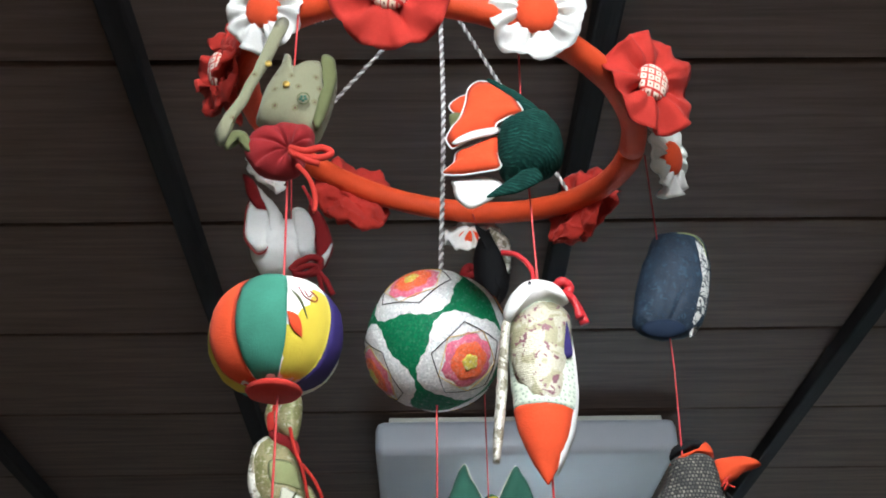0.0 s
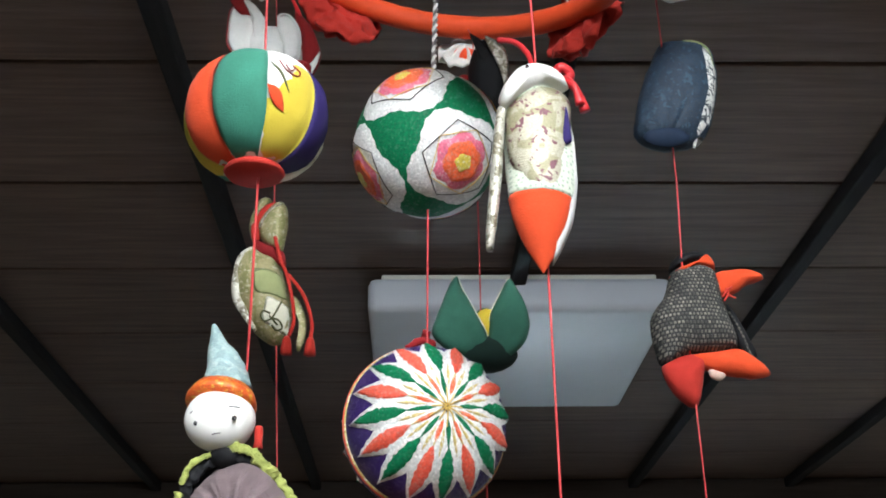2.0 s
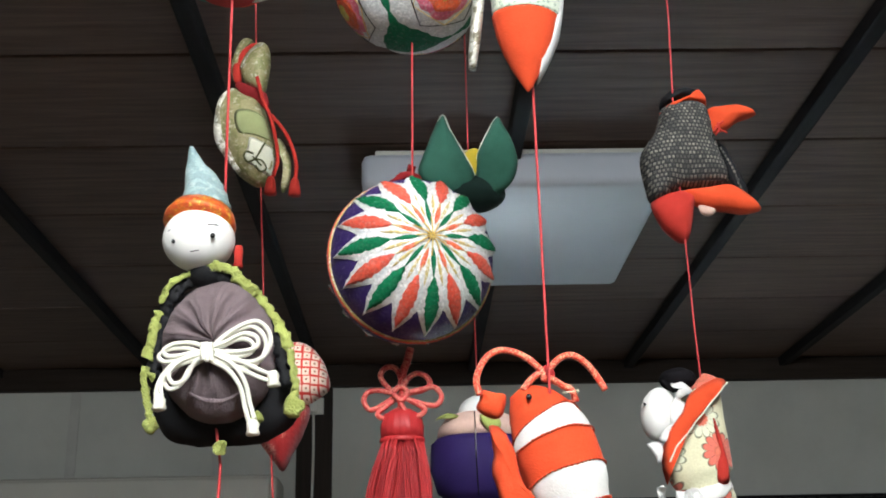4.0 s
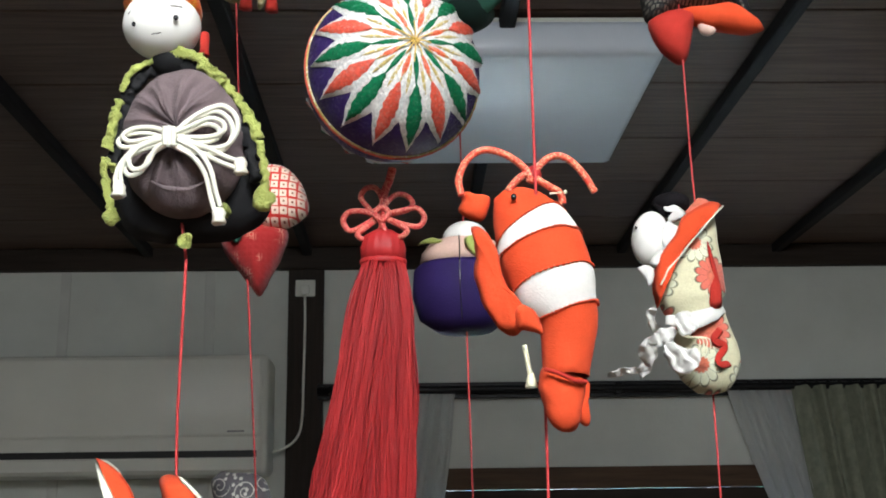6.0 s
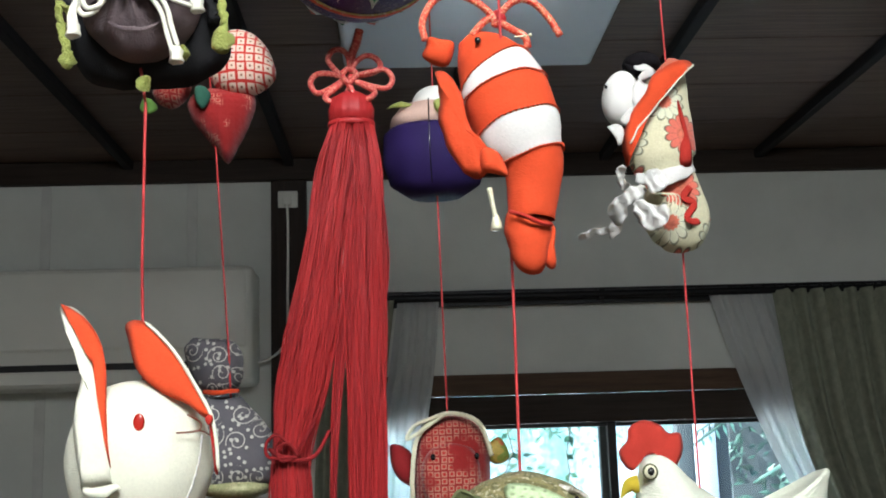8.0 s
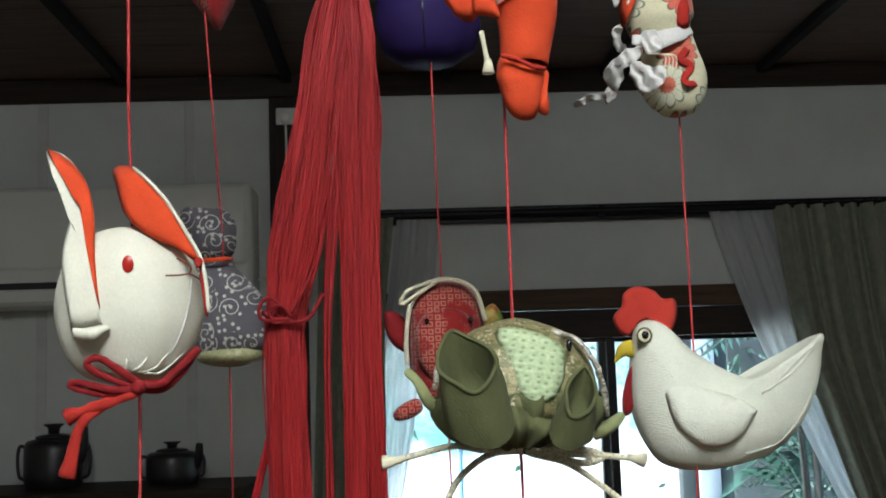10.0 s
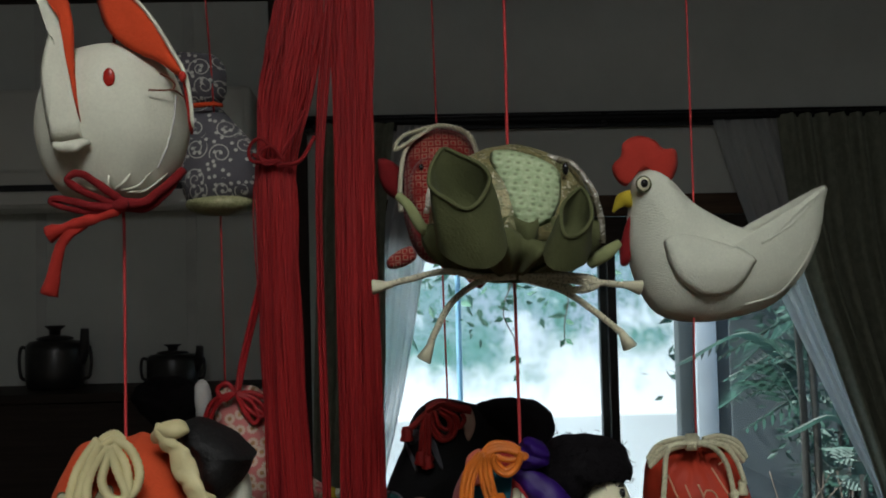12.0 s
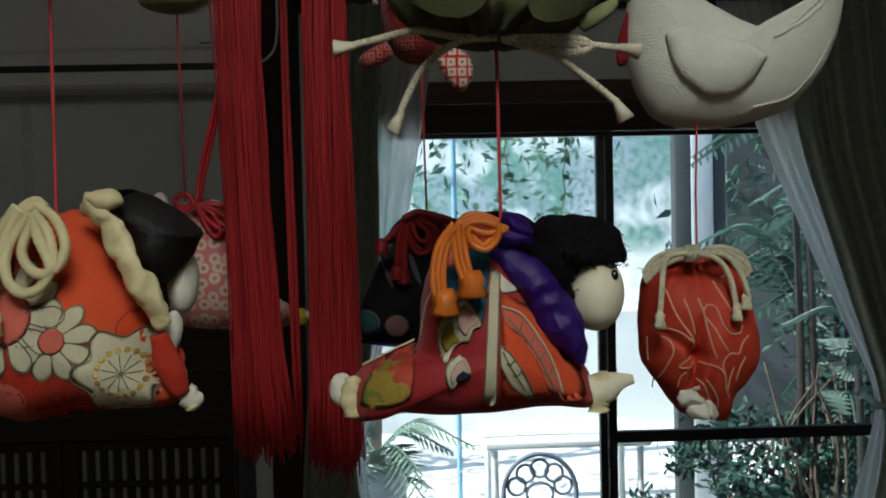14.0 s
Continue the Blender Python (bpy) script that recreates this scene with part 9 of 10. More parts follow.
doll("crawling_doll", (0.080, 0.688, 1.253), [
    (robe, CRIMSONPRINT),
    (motif(P.ring(5.0, 9.9, 9.7, 8.5, 18.0, 2.4, 25.1, -8.0, 29.2, -15.8, 35.0, -21.9, 34.9, -29.6, 19.6, -29.2, 4.7, -28.7, 3.7, -15.1, 4.0, 1.9), over), SUNSET),
    (motif(P.ring(4.4, 18.0, 6.9, 15.8, 11.4, 11.4, 8.9, 10.7, 4.7, 11.6), over), CREAM),
    (motif(P.ring(-48.4, -25.6, -43.5, -17.1, -35.2, -11.3, -28.3, -9.3, -28.0, -15.3, -29.9, -26.1, -37.8, -30.6, -48.1, -30.8), over), BROCRED),
    (motif(P.ring(-16.7, 29.6, -11.6, 33.7, -7.5, 31.9, -8.1, 23.2, -13.2, 20.0, -16.9, 21.8), over), CORAL),
    *[(motif(P.ring(*q), over), TEAL) for q in ((-7.2, 26.1, 0.7, 27.6, 1.2, 21.3, -0.6, 13.0, -2.1, 2.6, -3.6, -0.3, -6.0, 4.4, -7.3, 13.2, -8.0, 20.7), (-15.7, 19.2, -11.1, 20.0, -9.6, 15.3, -10.9, 9.1, -12.7, 4.2, -14.5, 7.1, -16.0, 13.4))],
    *[(motif(P.ring(*q), higher), mt) for q, mt in (((1.4, 19.6, 4.7, 18.3, 3.9, 10.8, 2.8, -1.7, 1.9, -14.2, 1.6, -29.3, -3.0, -29.2, -2.3, -14.1, -1.2, -1.6, -0.1, 10.9), PETALCREAM), ((4.5, 6.1, 11.7, 3.0, 17.9, -5.3, 23.2, -15.6, 26.4, -28.1, 21.7, -26.3, 17.3, -15.9, 11.1, -5.1, 5.3, 0.6), CORAL), ((3.2, -7.6, 7.0, -11.1, 12.3, -19.3, 15.7, -27.9, 12.6, -27.4, 7.6, -23.4, 4.5, -18.0, 3.1, -14.8), PETALCREAM),
                                                        ((-13.6, 2.6, -12.5, 6.7, -9.3, 9.2, -6.5, 6.6, -4.3, 2.8, -3.1, -0.6, -6.2, -2.2, -8.4, -6.7, -11.7, -5.8, -13.3, -2.4), PETALCREAM), ((-19.6, -5.6, -18.7, -0.4, -15.7, 2.7, -13.2, 1.8, -11.9, -3.3, -9.9, -6.2, -13.0, -8.2, -15.2, -12.4, -17.3, -14.0, -18.9, -10.6), PETALCREAM), ((-17.1, -16.2, -14.5, -12.5, -11.0, -11.1, -8.7, -13.9, -7.6, -18.1, -11.8, -19.7, -14.4, -24.2, -16.2, -22.5), PETALCREAM))],
    *[(motif(P.ring(*q), top), mt) for q, mt in (((-12.0, 2.2, -9.4, 6.7, -6.5, 3.7, -4.5, 0.5, -7.1, -1.3, -9.2, -4.4, -11.6, -1.8), SKIN), ((-18.2, -6.4, -16.8, -1.5, -14.3, -0.1, -12.9, -4.1, -11.3, -6.2, -14.3, -7.8, -16.4, -10.6), MUSTARD), ((-15.3, -18.3, -13.1, -14.2, -10.6, -13.0, -9.2, -15.2, -8.4, -17.7, -12.8, -18.8, -14.7, -21.3), SKIN), ((-13.6, -18.4, -11.9, -14.9, -10.0, -15.1, -8.2, -18.8, -12.4, -20.5), MIDNIGHT))],
    *[(stroke(P.ring(*q), top, 0.00028), DULLLINE) for q in ((-13.7, 2.7, -12.5, 6.8, -9.4, 9.2, -6.5, 6.7, -4.3, 2.9, -3.2, -0.5), (-19.6, -5.4, -18.7, -0.3, -15.7, 2.8, -13.3, 1.9), (-16.9, -5.1, -15.4, -2.2, -13.8, -3.5), (-16.4, -7.6, -15.1, -5.1, -13.0, -6.4), (4.6, 18.0, 3.8, 10.9, 2.7, -1.6, 1.8, -14.1, 1.5, -29.1), (1.3, 19.3, -0.1, 11.0, -1.2, -1.5, -2.3, -14.0, -3.1, -29.0), (3.2, -7.5, 6.9, -11.0, 12.2, -19.1, 15.6, -27.7), (3.0, -14.7, 4.4, -17.9, 7.5, -23.2, 12.5, -27.2), (3.9, -10.0, 8.0, -17.8, 14.1, -27.2), (5.1, -14.3, 6.4, -14.8, 8.1, -13.1), (7.6, -19.0, 9.2, -19.1, 10.6, -17.0), (6.6, 1.8, 13.6, -6.9, 19.4, -16.8, 23.5, -26.3), (9.0, -2.1, 10.3, -3.4, 12.0, -0.0), (12.8, -6.4, 14.4, -7.7, 16.2, -4.8), (16.5, -12.5, 17.7, -13.8, 19.9, -10.9), (18.9, -18.1, 20.6, -19.4, 22.3, -16.9))],
    *[(stroke(P.ring(*q), top, 0.00040), PETALCREAM) for q in ((4.5, 6.1, 11.7, 3.0, 17.9, -5.3, 23.2, -15.6, 26.4, -28.1), (-19.0, 22.0, -20.1, 12.6, -23.2, 6.3, -25.6, -6.5), (-48.3, -17.2, -37.4, -12.3, -27.8, -8.2))],
    (fuzzy(crumpled(pillow(P.ring(19.0, 32.7, 23.6, 37.9, 34.8, 39.0, 46.3, 37.6, 53.9, 33.2, 56.5, 27.4, 57.3, 20.2, 53.2, 21.7, 46.1, 22.7, 38.9, 18.9, 33.4, 13.2, 29.7, 7.1, 34.0, -1.1, 27.3, -3.1, 20.3, 6.0, 14.3, 19.5), 0.026, 6, 10, mid=(0.030, 0.022)), 0.0012, 0.006), 1800, 0.0004, 0.00016, 5, 1.0), HAIR),
    (at(egg(0.0118, 0.0150, 0.0151, 32, 20), P(42.2, 9.2, -0.008)), FACE),
    (crumpled(crumpled(pillow(P.ring(2.1, 29.4, 5.2, 36.5, 9.4, 39.8, 15.8, 38.8, 18.7, 34.9, 17.3, 29.5, 11.3, 26.7, 5.4, 26.4), 0.0075, 8, 12, bend=lambda x, z: -0.019 + 0.0012 * math.sin(700 * z + 300 * x)), 0.0022, 0.013, 2.0), 0.0005, 0.004), ORCHID),
    (crumpled(crumpled(pillow(P.ring(1.1, 26.1, 7.1, 27.6, 16.3, 23.8, 25.7, 16.6, 31.3, 9.2, 35.5, 1.9, 37.5, -5.4, 38.2, -12.8, 36.8, -17.7, 32.6, -16.3, 28.0, -11.1, 20.9, -4.9, 14.7, 3.3, 8.5, 13.2, 3.5, 19.7), 0.0085, 10, 16, bend=lambda x, z: -0.0185 + 0.0005 * math.sin(520 * (x - 0.9 * z) + 3 * math.sin(90 * (x + z)))), 0.0022, 0.016, 5.0), 0.0005, 0.004), ORCHID),
    *[(sweep([P(a + d, b, -0.0365 - 0.0004 * (1 - abs(d))) for a, b in zip(q[::2], q[1::2])], 0.00120, 8), RIMGOLD) for q in ((-10.7, 37.1, -16.2, 30.3, -18.6, 22.2, -18.8, 14.1, -17.3, 9.1), (-11.2, 35.9, -10.7, 28.1, -9.5, 21.2, -7.7, 15.8)) for d in (-1.9, 0, 1.9)],
    *[(sweep(P.line(*q, y=-0.0350 - 0.0006 * (k % 4)), 0.00135, 8), RIMGOLD) for k, q in enumerate(((-11.2, 36.7, -7.4, 39.9, -1.7, 39.7, 3.9, 37.2), (-11.2, 35.9, -7.0, 38.6, -1.7, 38.5, 3.9, 36.2), (-10.8, 35.1, -6.3, 37.4, -1.4, 37.3, 4.3, 35.3), (3.9, 36.8, 3.0, 31.1, -1.2, 27.5, -5.6, 29.2, -7.6, 33.4, -6.3, 35.8), (4.3, 35.9, 1.8, 31.9, -1.5, 29.2, -4.4, 30.4, -5.9, 33.3, -5.1, 35.8), (4.7, 35.1, 0.6, 33.2, -3.5, 33.7, -7.5, 35.4), (3.5, 35.6, 6.3, 34.7, 4.7, 33.5)))],
    *[(crumpled(at(lathe([(0.0028, 0.0050), (0.0048, 0.002), (0.0040, 0.0), (0.0056, -0.0035), (0.0046, -0.0045)], 18, 8, 0.2), P(x, z, -0.0355)), 0.0007, 0.004), RIMGOLD) for x, z in ((-16.7, 8.3), (-6.7, 14.6))],
    (crumpled(at(egg(0.0049, 0.005, 0.0062), P(-56.3, -26.4, -0.002)), 0.0006, 0.006), CREAM),
    (crumpled(sweep([P(39.3, -29.4, -0.006), P(45.1, -27.8, -0.006), P(50.4, -25.7, -0.006), P(56.2, -25.0, -0.006)], [0.0062, 0.0060, 0.0036, 0.0018], 12), 0.0004, 0.006), FACE),
    (wrinkled(frilled((41.7, -21.9, 43.4, -27.3, 41.6, -32.7, 41.9, -36.3), 0.0042, -0.008, 4), 0.7), YELLOWCREAM),
    (wrinkled(frilled((-51.4, -20.2, -52.9, -27.7, -51.4, -36.3), 0.0036, -0.008, 4), 0.7), YELLOWCREAM),
    (at(egg(0.0014, 0.0010, 0.0020, 8, 6), P(48.7, 15.9, -0.0195)), BEAD),
    (sweep([P(46.9, 21.5, -0.0195), P(48.8, 21.8, -0.0185), P(50.5, 21.2, -0.0165)], 0.0002, 5), BEAD),
], "crawling cloth doll in red kimono cloth with purple collar", 0.2)

P = Plan(1.0)
robe = crumpled(pillow(P.ring(-33.9, -31.1, -35.5, -20.1, -30.7, -5.5, -23.9, 10.4, -19.8, 23.1, -13.1, 34.1, -0.2, 39.9, 18.9, 36.6, 34.8, 31.4, 52.3, 21.4, 66.4, -1.5, 81.9, -34.2, 49.5, -37.2, 4.5, -35.3, -17.9, -33.5), 0.026, 6, 12), 0.0010, 0.02)
over, higher = (front_of(robe, k) for k in (0.0008, 0.0014))
DUSKGREY = cloth("grey_lapel_cloth", (0.13, 0.13, 0.15))
DARKCORD = satin("dark_red_silk_cord", (0.30, 0.016, 0.014))
DUSKPINK = cloth("dull_pink_print", (0.30, 0.17, 0.14))
DUSKTEAL = cloth("dull_teal_print", (0.02, 0.085, 0.085))
doll("crawling_doll", (0.058, 0.886, 1.253), [
    (robe, BLACK),
    *[(motif(P.ring(*q), over), DUSKGREY) for q in ((-20.9, 18.7, -17.0, 22.9, -8.4, 21.5, -6.6, 16.4, -13.4, 17.2, -18.5, 13.6), (-7.8, 17.9, -4.7, 17.8, -0.7, 5.9, -0.2, 0.3, -3.8, 5.4), (-22.3, 13.6, -20.4, 13.5, -15.0, 2.8, -15.8, -1.6))],
    (motif(P.ring(12.4, 31.0, 18.1, 34.3, 20.4, 29.0, 19.7, 22.8, 15.8, 16.6, 13.4, 21.0), higher), SKIN),
    (crumpled(pillow(P.ring(20.8, 34.3, 28.6, 38.6, 44.7, 39.5, 60.7, 35.9, 70.1, 24.2, 66.6, 8.2, 50.4, 5.4, 31.3, 15.5, 22.5, 22.1), 0.022, 6, 9), 0.0016, 0.008), HAIR),
    *[(motif([(x / 1000 + r * math.cos(a), z / 1000 + r * math.sin(a)) for a in [math.pi * k / 6 for k in range(12)]], y), mt) for x, z, r, y, mt in ((*(-30.1, -20.9), 0.0074, over, DUSKGREY), (*(-30.1, -20.9), 0.0062, higher, DUSKTEAL), (*(-13.8, -22.6), 0.0068, over, DUSKPINK))],
    (sweep([P(-33.8, -32.1, -0.002), P(-17.9, -34.0, -0.006), P(-2.0, -35.1, -0.006), P(17.1, -35.6, -0.006)], 0.0012, 6), VIOLETSATIN),
    *[(sweep(P.line(*q, y=-0.026 - 0.0006 * (k % 5)), 0.00135, 8), DARKCORD) for k, q in enumerate(((-8.1, 35.3, -14.3, 30.0, -20.6, 23.4), (-8.0, 36.0, -13.1, 29.3, -18.1, 25.2), (-9.3, 34.8, -12.0, 23.8, -12.9, 11.6), (-8.1, 34.1, -9.9, 21.9, -10.5, 9.7), (-6.9, 33.5, -7.8, 20.6, -8.1, 9.0), (-6.2, 34.7, -4.6, 25.5, 1.4, 19.2, 5.8, 23.4, 4.1, 31.4, -1.9, 36.4), (-7.5, 34.1, -5.9, 23.7, 0.1, 17.4, 7.6, 21.5, 7.1, 30.7, -0.7, 37.6), (-4.4, 35.3, -1.5, 26.6, 3.3, 24.1, 4.1, 29.6, -1.3, 34.6), (-0.7, 37.0, 8.4, 31.3, 10.1, 25.1, 13.3, 29.3, 12.1, 33.0), (17.7, 34.8, 8.5, 37.4, -0.6, 40.1, -8.7, 36.0), (17.6, 33.5, 8.5, 35.6, -0.6, 38.2, -8.1, 34.7), (17.1, 36.0, 7.3, 38.7, -1.2, 40.7, -9.2, 37.2))) ],
    *[(crumpled(at(lathe([(0.0020, 0.0040), (0.0034, 0.001), (0.0030, -0.001), (0.0040, -0.0035), (0.0034, -0.0045)], 14, 7, 0.2), P(x, z, -0.027)), 0.0006, 0.004), DARKCORD) for x, z in ((-13.0, 7.9), (-8.8, 5.9), (-21.2, 22.2))],
], "crawling cloth doll in black cloth with red cords")

# ---------------------------------------------------------------- the garden
GZ = -0.60
LEAF = plain("garden_leaf", (0.026, 0.075, 0.055), 0.5, 0.5, 3.0, 0.0002)
LEAFMID = plain("green_garden_leaf", (0.060, 0.165, 0.100), 0.5, 0.5, 3.0, 0.0002)
LEAFPALE = plain("pale_garden_leaf", (0.13, 0.21, 0.16), 0.5, 0.5, 3.0, 0.0002)
DARKBARK = plain("dark_palm_bark", (0.030, 0.028, 0.024), 0.8, 0.4, 25.0, 0.004)
# Haze over the far tree is put into this paler green.
HAZELEAF = plain("hazy_leaf", (0.10, 0.22, 0.15), 0.6, 0.4, 3.0, 0.0002)
BARK = plain("grey_brown_bark", (0.12, 0.09, 0.07), 0.85, 0.4, 25.0, 0.004)
STUCCO = plain("white_garden_wall", (0.72, 0.74, 0.74), 0.8, 0.08, 1.5, 0.002)
GRAVEL = plain("pale_paving", (0.78, 0.79, 0.78), 0.9, 0.12, 4.0, 0.004)
WHITEIRON = plain("blue_grey_painted_iron", (0.17, 0.20, 0.26), 0.5)
PIPE = plain("pale_grey_pipe", (0.42, 0.46, 0.50), 0.5)
BLUEPLASTIC = plain("blue_plastic", (0.22, 0.42, 0.58), 0.4)

setting("ground", block(-60, 60, Y1 + 0.13, 90, GZ - 0.2, GZ), GRAVEL, "pale paved garden ground")
setting("garden_wall", block(-6, 2.54, 9.6, 9.8, GZ - 0.05, 0.40, 0.03), STUCCO, "white rendered garden wall")


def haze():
    """Distance out of focus: grey-blue and green foliage, painted haze and pale sunlit gaps."""
    n = Nodes("painted_far_foliage")
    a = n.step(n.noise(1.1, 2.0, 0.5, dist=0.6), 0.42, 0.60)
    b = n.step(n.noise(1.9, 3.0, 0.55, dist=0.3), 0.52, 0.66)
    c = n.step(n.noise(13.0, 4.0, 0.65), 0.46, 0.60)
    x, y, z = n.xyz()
    # Whiter towards the ground: overexposed sunlight painted in.
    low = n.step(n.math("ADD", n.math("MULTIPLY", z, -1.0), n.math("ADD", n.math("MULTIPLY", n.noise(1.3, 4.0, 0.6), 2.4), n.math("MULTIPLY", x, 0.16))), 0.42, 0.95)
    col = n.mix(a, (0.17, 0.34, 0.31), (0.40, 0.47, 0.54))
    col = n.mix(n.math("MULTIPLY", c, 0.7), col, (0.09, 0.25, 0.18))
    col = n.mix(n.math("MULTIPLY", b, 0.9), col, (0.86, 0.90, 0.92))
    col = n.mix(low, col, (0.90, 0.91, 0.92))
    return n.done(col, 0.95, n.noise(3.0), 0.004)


setting("backdrop", block(-14, 16, 12.0, 12.2, GZ, 7.5), haze(), "far blue-green foliage backdrop with painted haze and sunlight")
# Shade on the side wall is put into this dark grey.
SHED = plain("grey_shed_boards", (0.055, 0.066, 0.070), 0.8, 0.3, 2.0, 0.004)
setting("shed_wall", block(2.55, 9.0, 8.9, 9.1, GZ - 0.05, 3.0, 0.01), SHED, "grey boarded shed wall at the side of the garden")
# Out of view: added to block the sun from the room.
setting("roof", block(X0 - 0.4, X1 + 0.4, Y0 - 0.4, Y1 + 0.55, 2.58, 2.72), DARKWOOD_X, "unseen dark roof slab added to keep the sun out")


def leaf_cloud(count, box, size, seed, drop=0.3):
    """Many small pointed leaves, turned at random, thicker in the middle of the box."""
    rng = np.random.RandomState(seed)
    (x0, x1), (y0, y1), (z0, z1) = box
    clumps = rng.uniform((x0, y0, z0), (x1, y1, z1), (max(6, count // 60), 3))
    verts, faces = [], []
    for i in range(count):
        c = clumps[rng.randint(len(clumps))] + rng.normal(0, 1, 3) * np.array((x1 - x0, y1 - y0, z1 - z0)) * 0.075
        a = rng.normal(0, 1, 3)
        a[2] -= drop
        a /= np.linalg.norm(a)
        b = np.cross(a, rng.normal(0, 1, 3))
        b /= np.linalg.norm(b)
        s = size * rng.uniform(0.6, 1.3)
        up = np.cross(a, b) * s * 0.12
        m = len(verts)
        verts += [c - a * s, c - a * s * 0.2 + b * s * 0.38 + up, c + a * s, c - a * s * 0.2 - b * s * 0.38 + up]
        faces += [(m, m + 1, m + 2), (m, m + 2, m + 3)]
    return verts, faces


def tree(x, y, h, box, count, size, seed, mat=LEAF, label="leafy garden tree behind the window"):
    t = thing("tree", (x, y, GZ), label, "tree", "garden trees")
    trunk = [sweep([(0, 0, 0), (0.04, 0.02, h * 0.4), (-0.03, 0.05, h * 0.75), (0.02, 0.0, h)], [0.07, 0.055, 0.04, 0.015], 10)]
    rng = np.random.RandomState(seed)
    for k in range(7):
        z, a = h * (0.45 + 0.07 * k), rng.uniform(0, 6.28)
        d = rng.uniform(0.5, 1.1)
        trunk.append(sweep([(0, 0.03, z), (d * 0.5 * math.cos(a), d * 0.5 * math.sin(a), z + 0.25), (d * math.cos(a), d * math.sin(a), z + 0.4)], [0.03, 0.02, 0.006], 8))
    part("trunk", joined(*trunk), BARK, t)
    part("crown", leaf_cloud(count, box, size, seed), mat, t, smooth=False)


tree(-0.2, 8.2, 3.9, ((-2.2, 1.9), (-1.2, 0.6), (2.0, 4.4)), 2000, 0.05, 11, HAZELEAF)
tree(3.3, 8.4, 3.7, ((-1.3, 1.8), (-1.0, 0.5), (1.2, 4.1)), 2400, 0.055, 12, LEAF)
tree(-3.4, 8.8, 3.6, ((-2.0, 2.0), (-1.0, 0.8), (0.8, 4.0)), 3000, 0.07, 13)
tree(5.6, 8.8, 3.8, ((-2.0, 2.0), (-1.0, 0.8), (0.6, 4.0)), 3000, 0.07, 14)


def sprig(x, y, z, n, length, seed, size=0.05):
    """A twig that hangs down with alternate leaves."""
    rng = np.random.RandomState(seed)
    pts = [(0, 0, 0)]
    for k in range(n):
        pts.append((pts[-1][0] + rng.normal(0.0, 0.02), pts[-1][1], pts[-1][2] - length / n))
    shape = [sweep(pts, 0.003, 5, n=2)]
    leaves = []
    for k, p in enumerate(pts):
        for s in (-1, 1):
            if rng.uniform() < 0.25:
                continue
            a = rng.uniform(0.3, 1.3) * s
            d = Vector((math.sin(a), rng.normal(0, 0.3), -math.cos(a))) * size
            w = Vector((-d.z, 0, d.x)) * 0.28
            q = Vector(p)
            m = len(leaves)
            leaves.append(([q, q + d * 0.45 + w, q + d, q + d * 0.45 - w], [(0, 1, 2), (0, 2, 3)]))
    return joined(*shape), joined(*leaves)


twig = thing("hanging_branch", (0.62, 5.6, 2.6), "thin leafy branches hanging in front of the window", "branch")
for k, (dx, dz, n, ln) in enumerate(((-0.05, -0.80, 9, 0.80), (0.22, -0.82, 7, 0.62), (-0.42, -0.9, 3, 0.15))):
    wood, leaves = sprig(0, 0, 0, n, ln, 40 + k)
    part("twig", moved(wood, Matrix.Translation((dx, 0.05 * k, dz))), BARK, twig)
    part("leaves", moved(leaves, Matrix.Translation((dx, 0.05 * k, dz))), LEAFMID, twig, smooth=False)
part("limb", sweep([(-0.9, 0, -0.45), (-0.5, 0.05, -0.78), (0.0, 0.1, -0.80), (0.4, 0.1, -0.70)], [0.012, 0.009, 0.006, 0.004], 8), BARK, twig)
part("stem", sweep([(-0.9, 0, -0.45), (-1.3, 0.1, -1.0), (-1.4, 0.15, -3.2)], [0.012, 0.02, 0.03], 8), BARK, twig)


def palm(x, y, z, fronds, length, seed, mat=LEAF, label="slender garden palm with feathery fronds"):
    t = thing("palm", (x, y, GZ), label, "palm", "garden palms")
    rng = np.random.RandomState(seed)
    part("trunk", joined(*[sweep([(0.03 * k, 0, 0), (0.04 * k + 0.02, 0, z * 0.5), (0.03 * k - 0.02, 0, z)], [0.024, 0.020, 0.014], 8) for k in (0, 1.5)]), DARKBARK, t)
    for k in range(fronds):
        a = rng.uniform(0, 6.28)
        up = rng.uniform(0.2, 0.9)
        start = z * rng.uniform(0.55, 1.0)
        L = length * rng.uniform(0.7, 1.2)
        rib = spline([(0, 0, start), (L * 0.4 * math.cos(a), L * 0.4 * math.sin(a), start + L * up * 0.45), (L * math.cos(a), L * math.sin(a), start + L * (up - 0.6) * 0.6)], 9)
        leaves = []
        for i in range(3, len(rib)):
            p = Vector(rib[i])
            d = (p - Vector(rib[i - 1])).normalized()
            side = d.cross(Vector((0, 0, 1))).normalized()
            ll = L * 0.34 * math.sin(math.pi * (i / len(rib)) ** 0.8) + 0.03
            for s in (-1, 1):
                e = p + (side * s * 0.85 + d * 0.45 + Vector((0, 0, -0.22))) * ll
                w = d * 0.010 + Vector((0, 0, 0.004))
                mid = p + (e - p) * 0.4
                leaves.append(([p, mid + w, e, mid - w], [(0, 1, 2), (0, 2, 3)]))
        part("frond", joined(sweep([tuple(q) for q in rib], [0.005] * len(rib), 5, n=1), *leaves), mat, t, smooth=False)


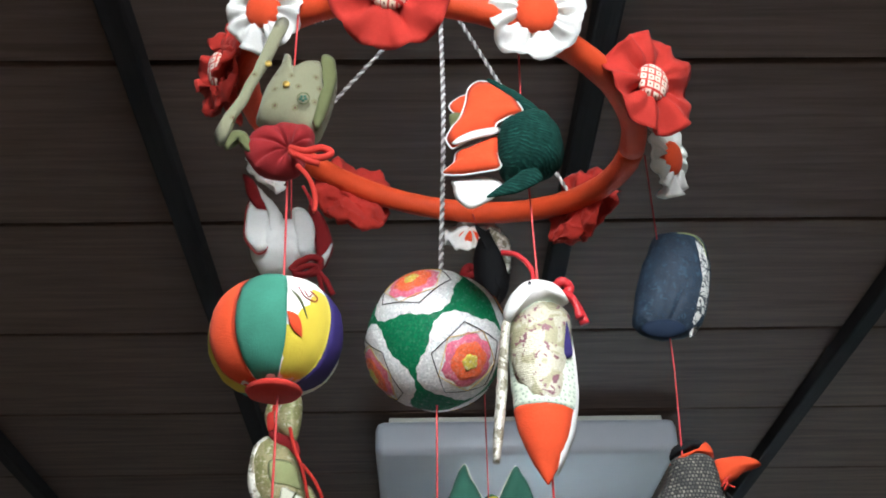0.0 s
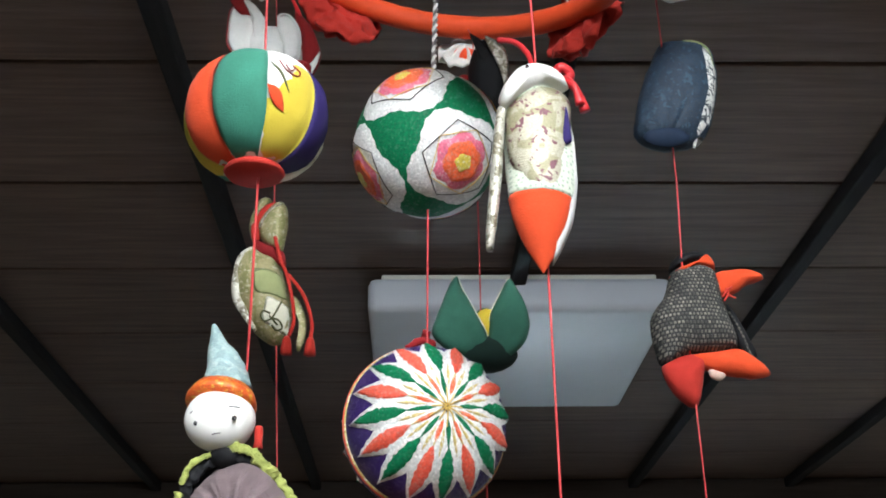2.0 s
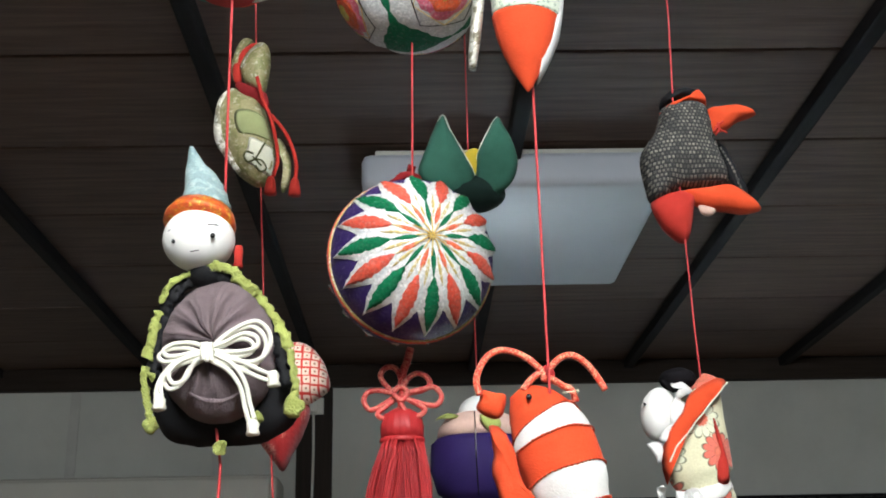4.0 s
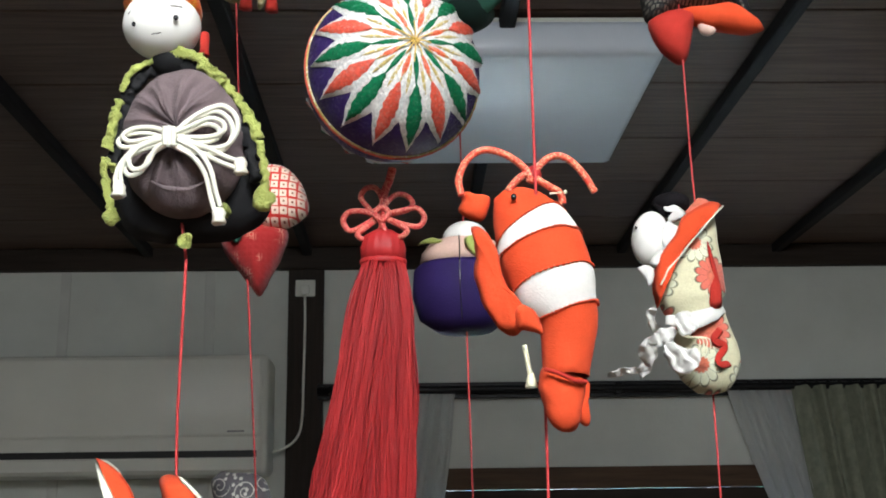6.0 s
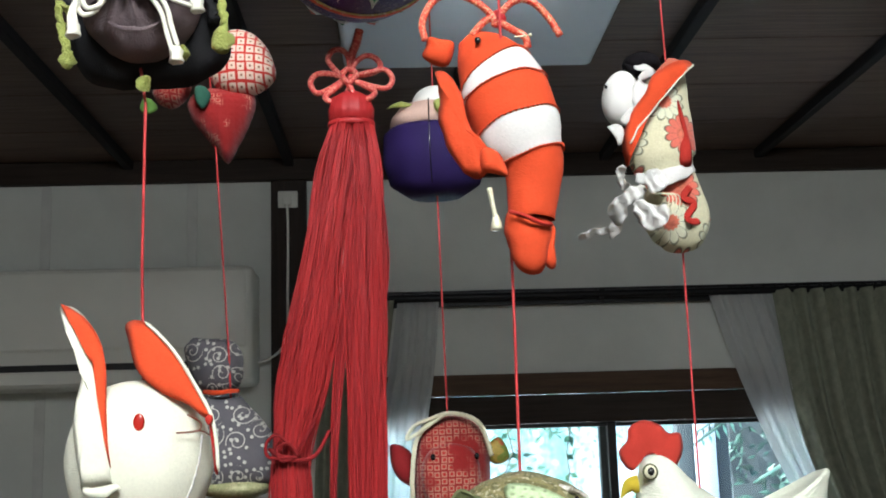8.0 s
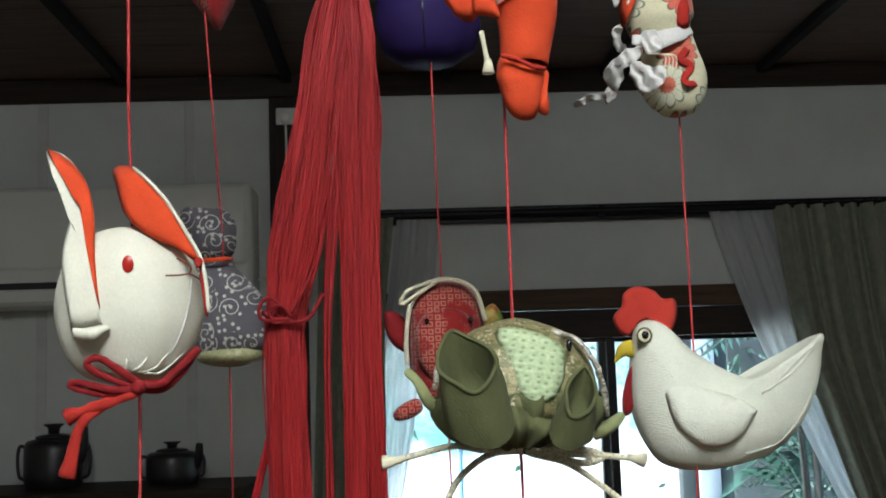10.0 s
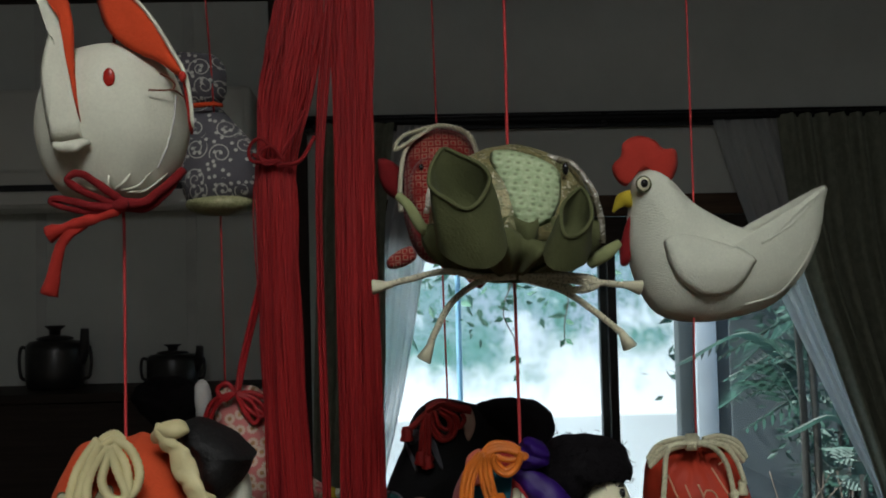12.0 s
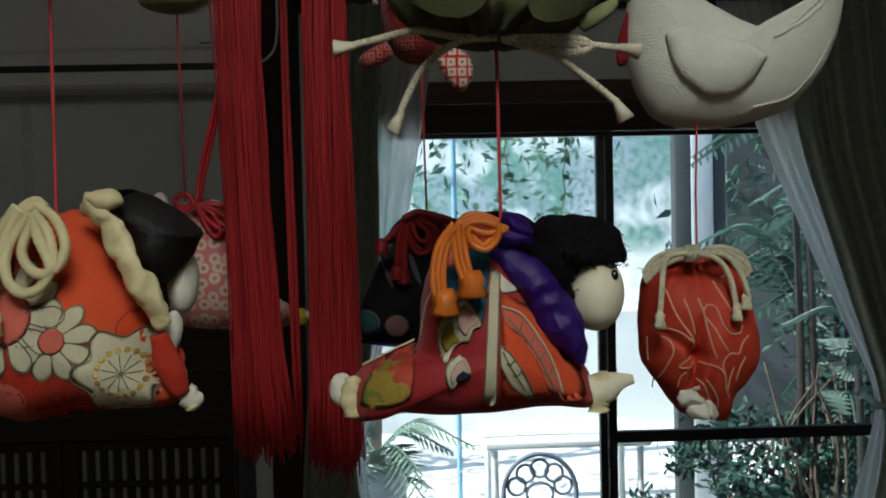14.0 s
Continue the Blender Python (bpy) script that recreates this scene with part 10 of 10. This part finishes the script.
palm(1.93, 5.6, 2.35, 15, 0.52, 21)
palm(2.1, 5.3, 1.5, 8, 0.42, 22)
palm(2.35, 6.2, 1.7, 12, 0.5, 23)
palm(2.35, 5.8, 2.3, 12, 0.6, 25)
palm(-0.10, 5.6, 0.72, 12, 0.45, 24, LEAFPALE, "small potted palm in the garden")
pot = thing("plant_pot", (-0.10, 5.6, GZ), "pale grey plant pot in the garden", "plant pot")
part("body", lathe([(0.12, 0.0), (0.15, 0.62), (0.165, 0.64), (0.165, 0.70), (0.14, 0.70), (0.13, 0.6)], 24), PIPE, pot)


def shrub(x, y, w, h, count, seed, mat=LEAF):
    s = thing("shrub", (x, y, GZ), "leafy green shrub below the window", "shrub", "garden shrubs")
    rng = np.random.RandomState(seed)
    stems = [sweep([(rng.uniform(-w, w) * 0.3, 0, 0), (rng.uniform(-w, w) * 0.6, rng.uniform(-0.1, 0.1), h * 0.6), (rng.uniform(-w, w), rng.uniform(-0.2, 0.2), h)], [0.012, 0.008, 0.003], 6) for _ in range(9)]
    part("stems", joined(*stems), BARK, s)
    part("foliage", leaf_cloud(count, ((-w, w), (-0.3, 0.3), (h * 0.25, h)), 0.034, seed, 0.0), mat, s, smooth=False)


shrub(1.35, 5.3, 0.30, 0.55, 420, 31)
shrub(2.05, 5.5, 0.40, 1.1, 700, 32)
shrub(2.7, 6.0, 0.6, 1.6, 1200, 33)
shrub(1.80, 5.75, 0.42, 0.72, 2600, 34)
shrub(2.45, 5.9, 0.50, 0.85, 2600, 35)

# pipes, post and the white garden chair
post = thing("carport_post", (1.80, 6.9, GZ), "pale grey square post and pipes in the garden", "post")
part("post", block(-0.045, 0.085, -0.05, 0.05, 0, 3.0, 0.01), PIPE, post)
part("side_post", block(-0.145, -0.046, -0.04, 0.06, 0, 3.0, 0.01), SHED, post, "grey-brown post")
part("side_post", block(0.086, 0.165, -0.03, 0.06, 0, 3.0, 0.01), SHED, post, "dark grey band beside the post")
part("pipe", sweep([(-1.44, 0, 0), (-1.44, 0, 1.5), (-1.44, 0, 3.0)], 0.016, 10), BLUEPLASTIC, post, "thin pale blue pipe")
part("beam", block(-3.0, 1.5, -0.05, 0.05, 3.0, 3.12, 0.01), PIPE, post)

chair = thing("garden_chair", (0.645, 5.1, GZ), "blue-grey wrought iron garden chair with a scrolled back", "chair")
arch = [(0.165 * math.cos(a), 0.2, 0.58 + 0.18 * math.sin(a)) for a in [math.pi * i / 14 for i in range(15)]]
part("back_frame", sweep([(0.165, 0.2, 0.42)] + arch + [(-0.165, 0.2, 0.42)], 0.011, 8, n=2), WHITEIRON, chair)
for k in range(5):
    a = math.pi * (k + 0.5) / 5
    cx, cz = 0.110 * math.cos(a), 0.58 + 0.115 * math.sin(a)
    part("scroll", sweep([(cx + 0.04 * math.cos(b), 0.2, cz + 0.04 * math.sin(b)) for b in [2 * math.pi * i / 12 for i in range(13)]], 0.007, 6, n=2), WHITEIRON, chair)
part("scroll", sweep([(0.06 * math.cos(b), 0.2, 0.58 + 0.05 * math.sin(b)) for b in [2 * math.pi * i / 12 for i in range(13)]], 0.007, 6, n=2), WHITEIRON, chair)
part("seat", lathe([(0.0, 0.41), (0.20, 0.41), (0.21, 0.42), (0.20, 0.43), (0.0, 0.43)], 28), WHITEIRON, chair)
for x in (-0.16, 0.16):
    for y in (-0.17, 0.17):
        part("leg", sweep([(x * 0.9, y * 0.9, 0.41), (x, y, 0.2), (x * 1.15, y * 1.15, 0.0)], 0.011, 8), WHITEIRON, chair)
bucket = thing("bucket", (0.44, 6.3, GZ), "blue plastic bucket on the garden paving", "bucket")
part("body", lathe([(0.10, 0.0), (0.13, 0.26), (0.14, 0.27), (0.125, 0.27), (0.095, 0.02)], 24), BLUEPLASTIC, bucket)
part("handle", sweep([(-0.135, 0, 0.26), (-0.08, -0.09, 0.22), (0.08, -0.09, 0.22), (0.135, 0, 0.26)], 0.004, 6), IRON, bucket)
table = thing("garden_table", (0.86, 6.15, GZ), "white painted garden table on four legs", "table")
part("tabletop", block(-0.42, 0.42, -0.30, 0.30, 0.66, 0.70, 0.01), STUCCO, table)
for x in (-0.37, 0.37):
    for y in (-0.25, 0.25):
        part("leg", sweep([(x, y, 0.66), (x, y, 0.3), (x * 1.06, y * 1.06, 0.0)], 0.018, 8), STUCCO, table)
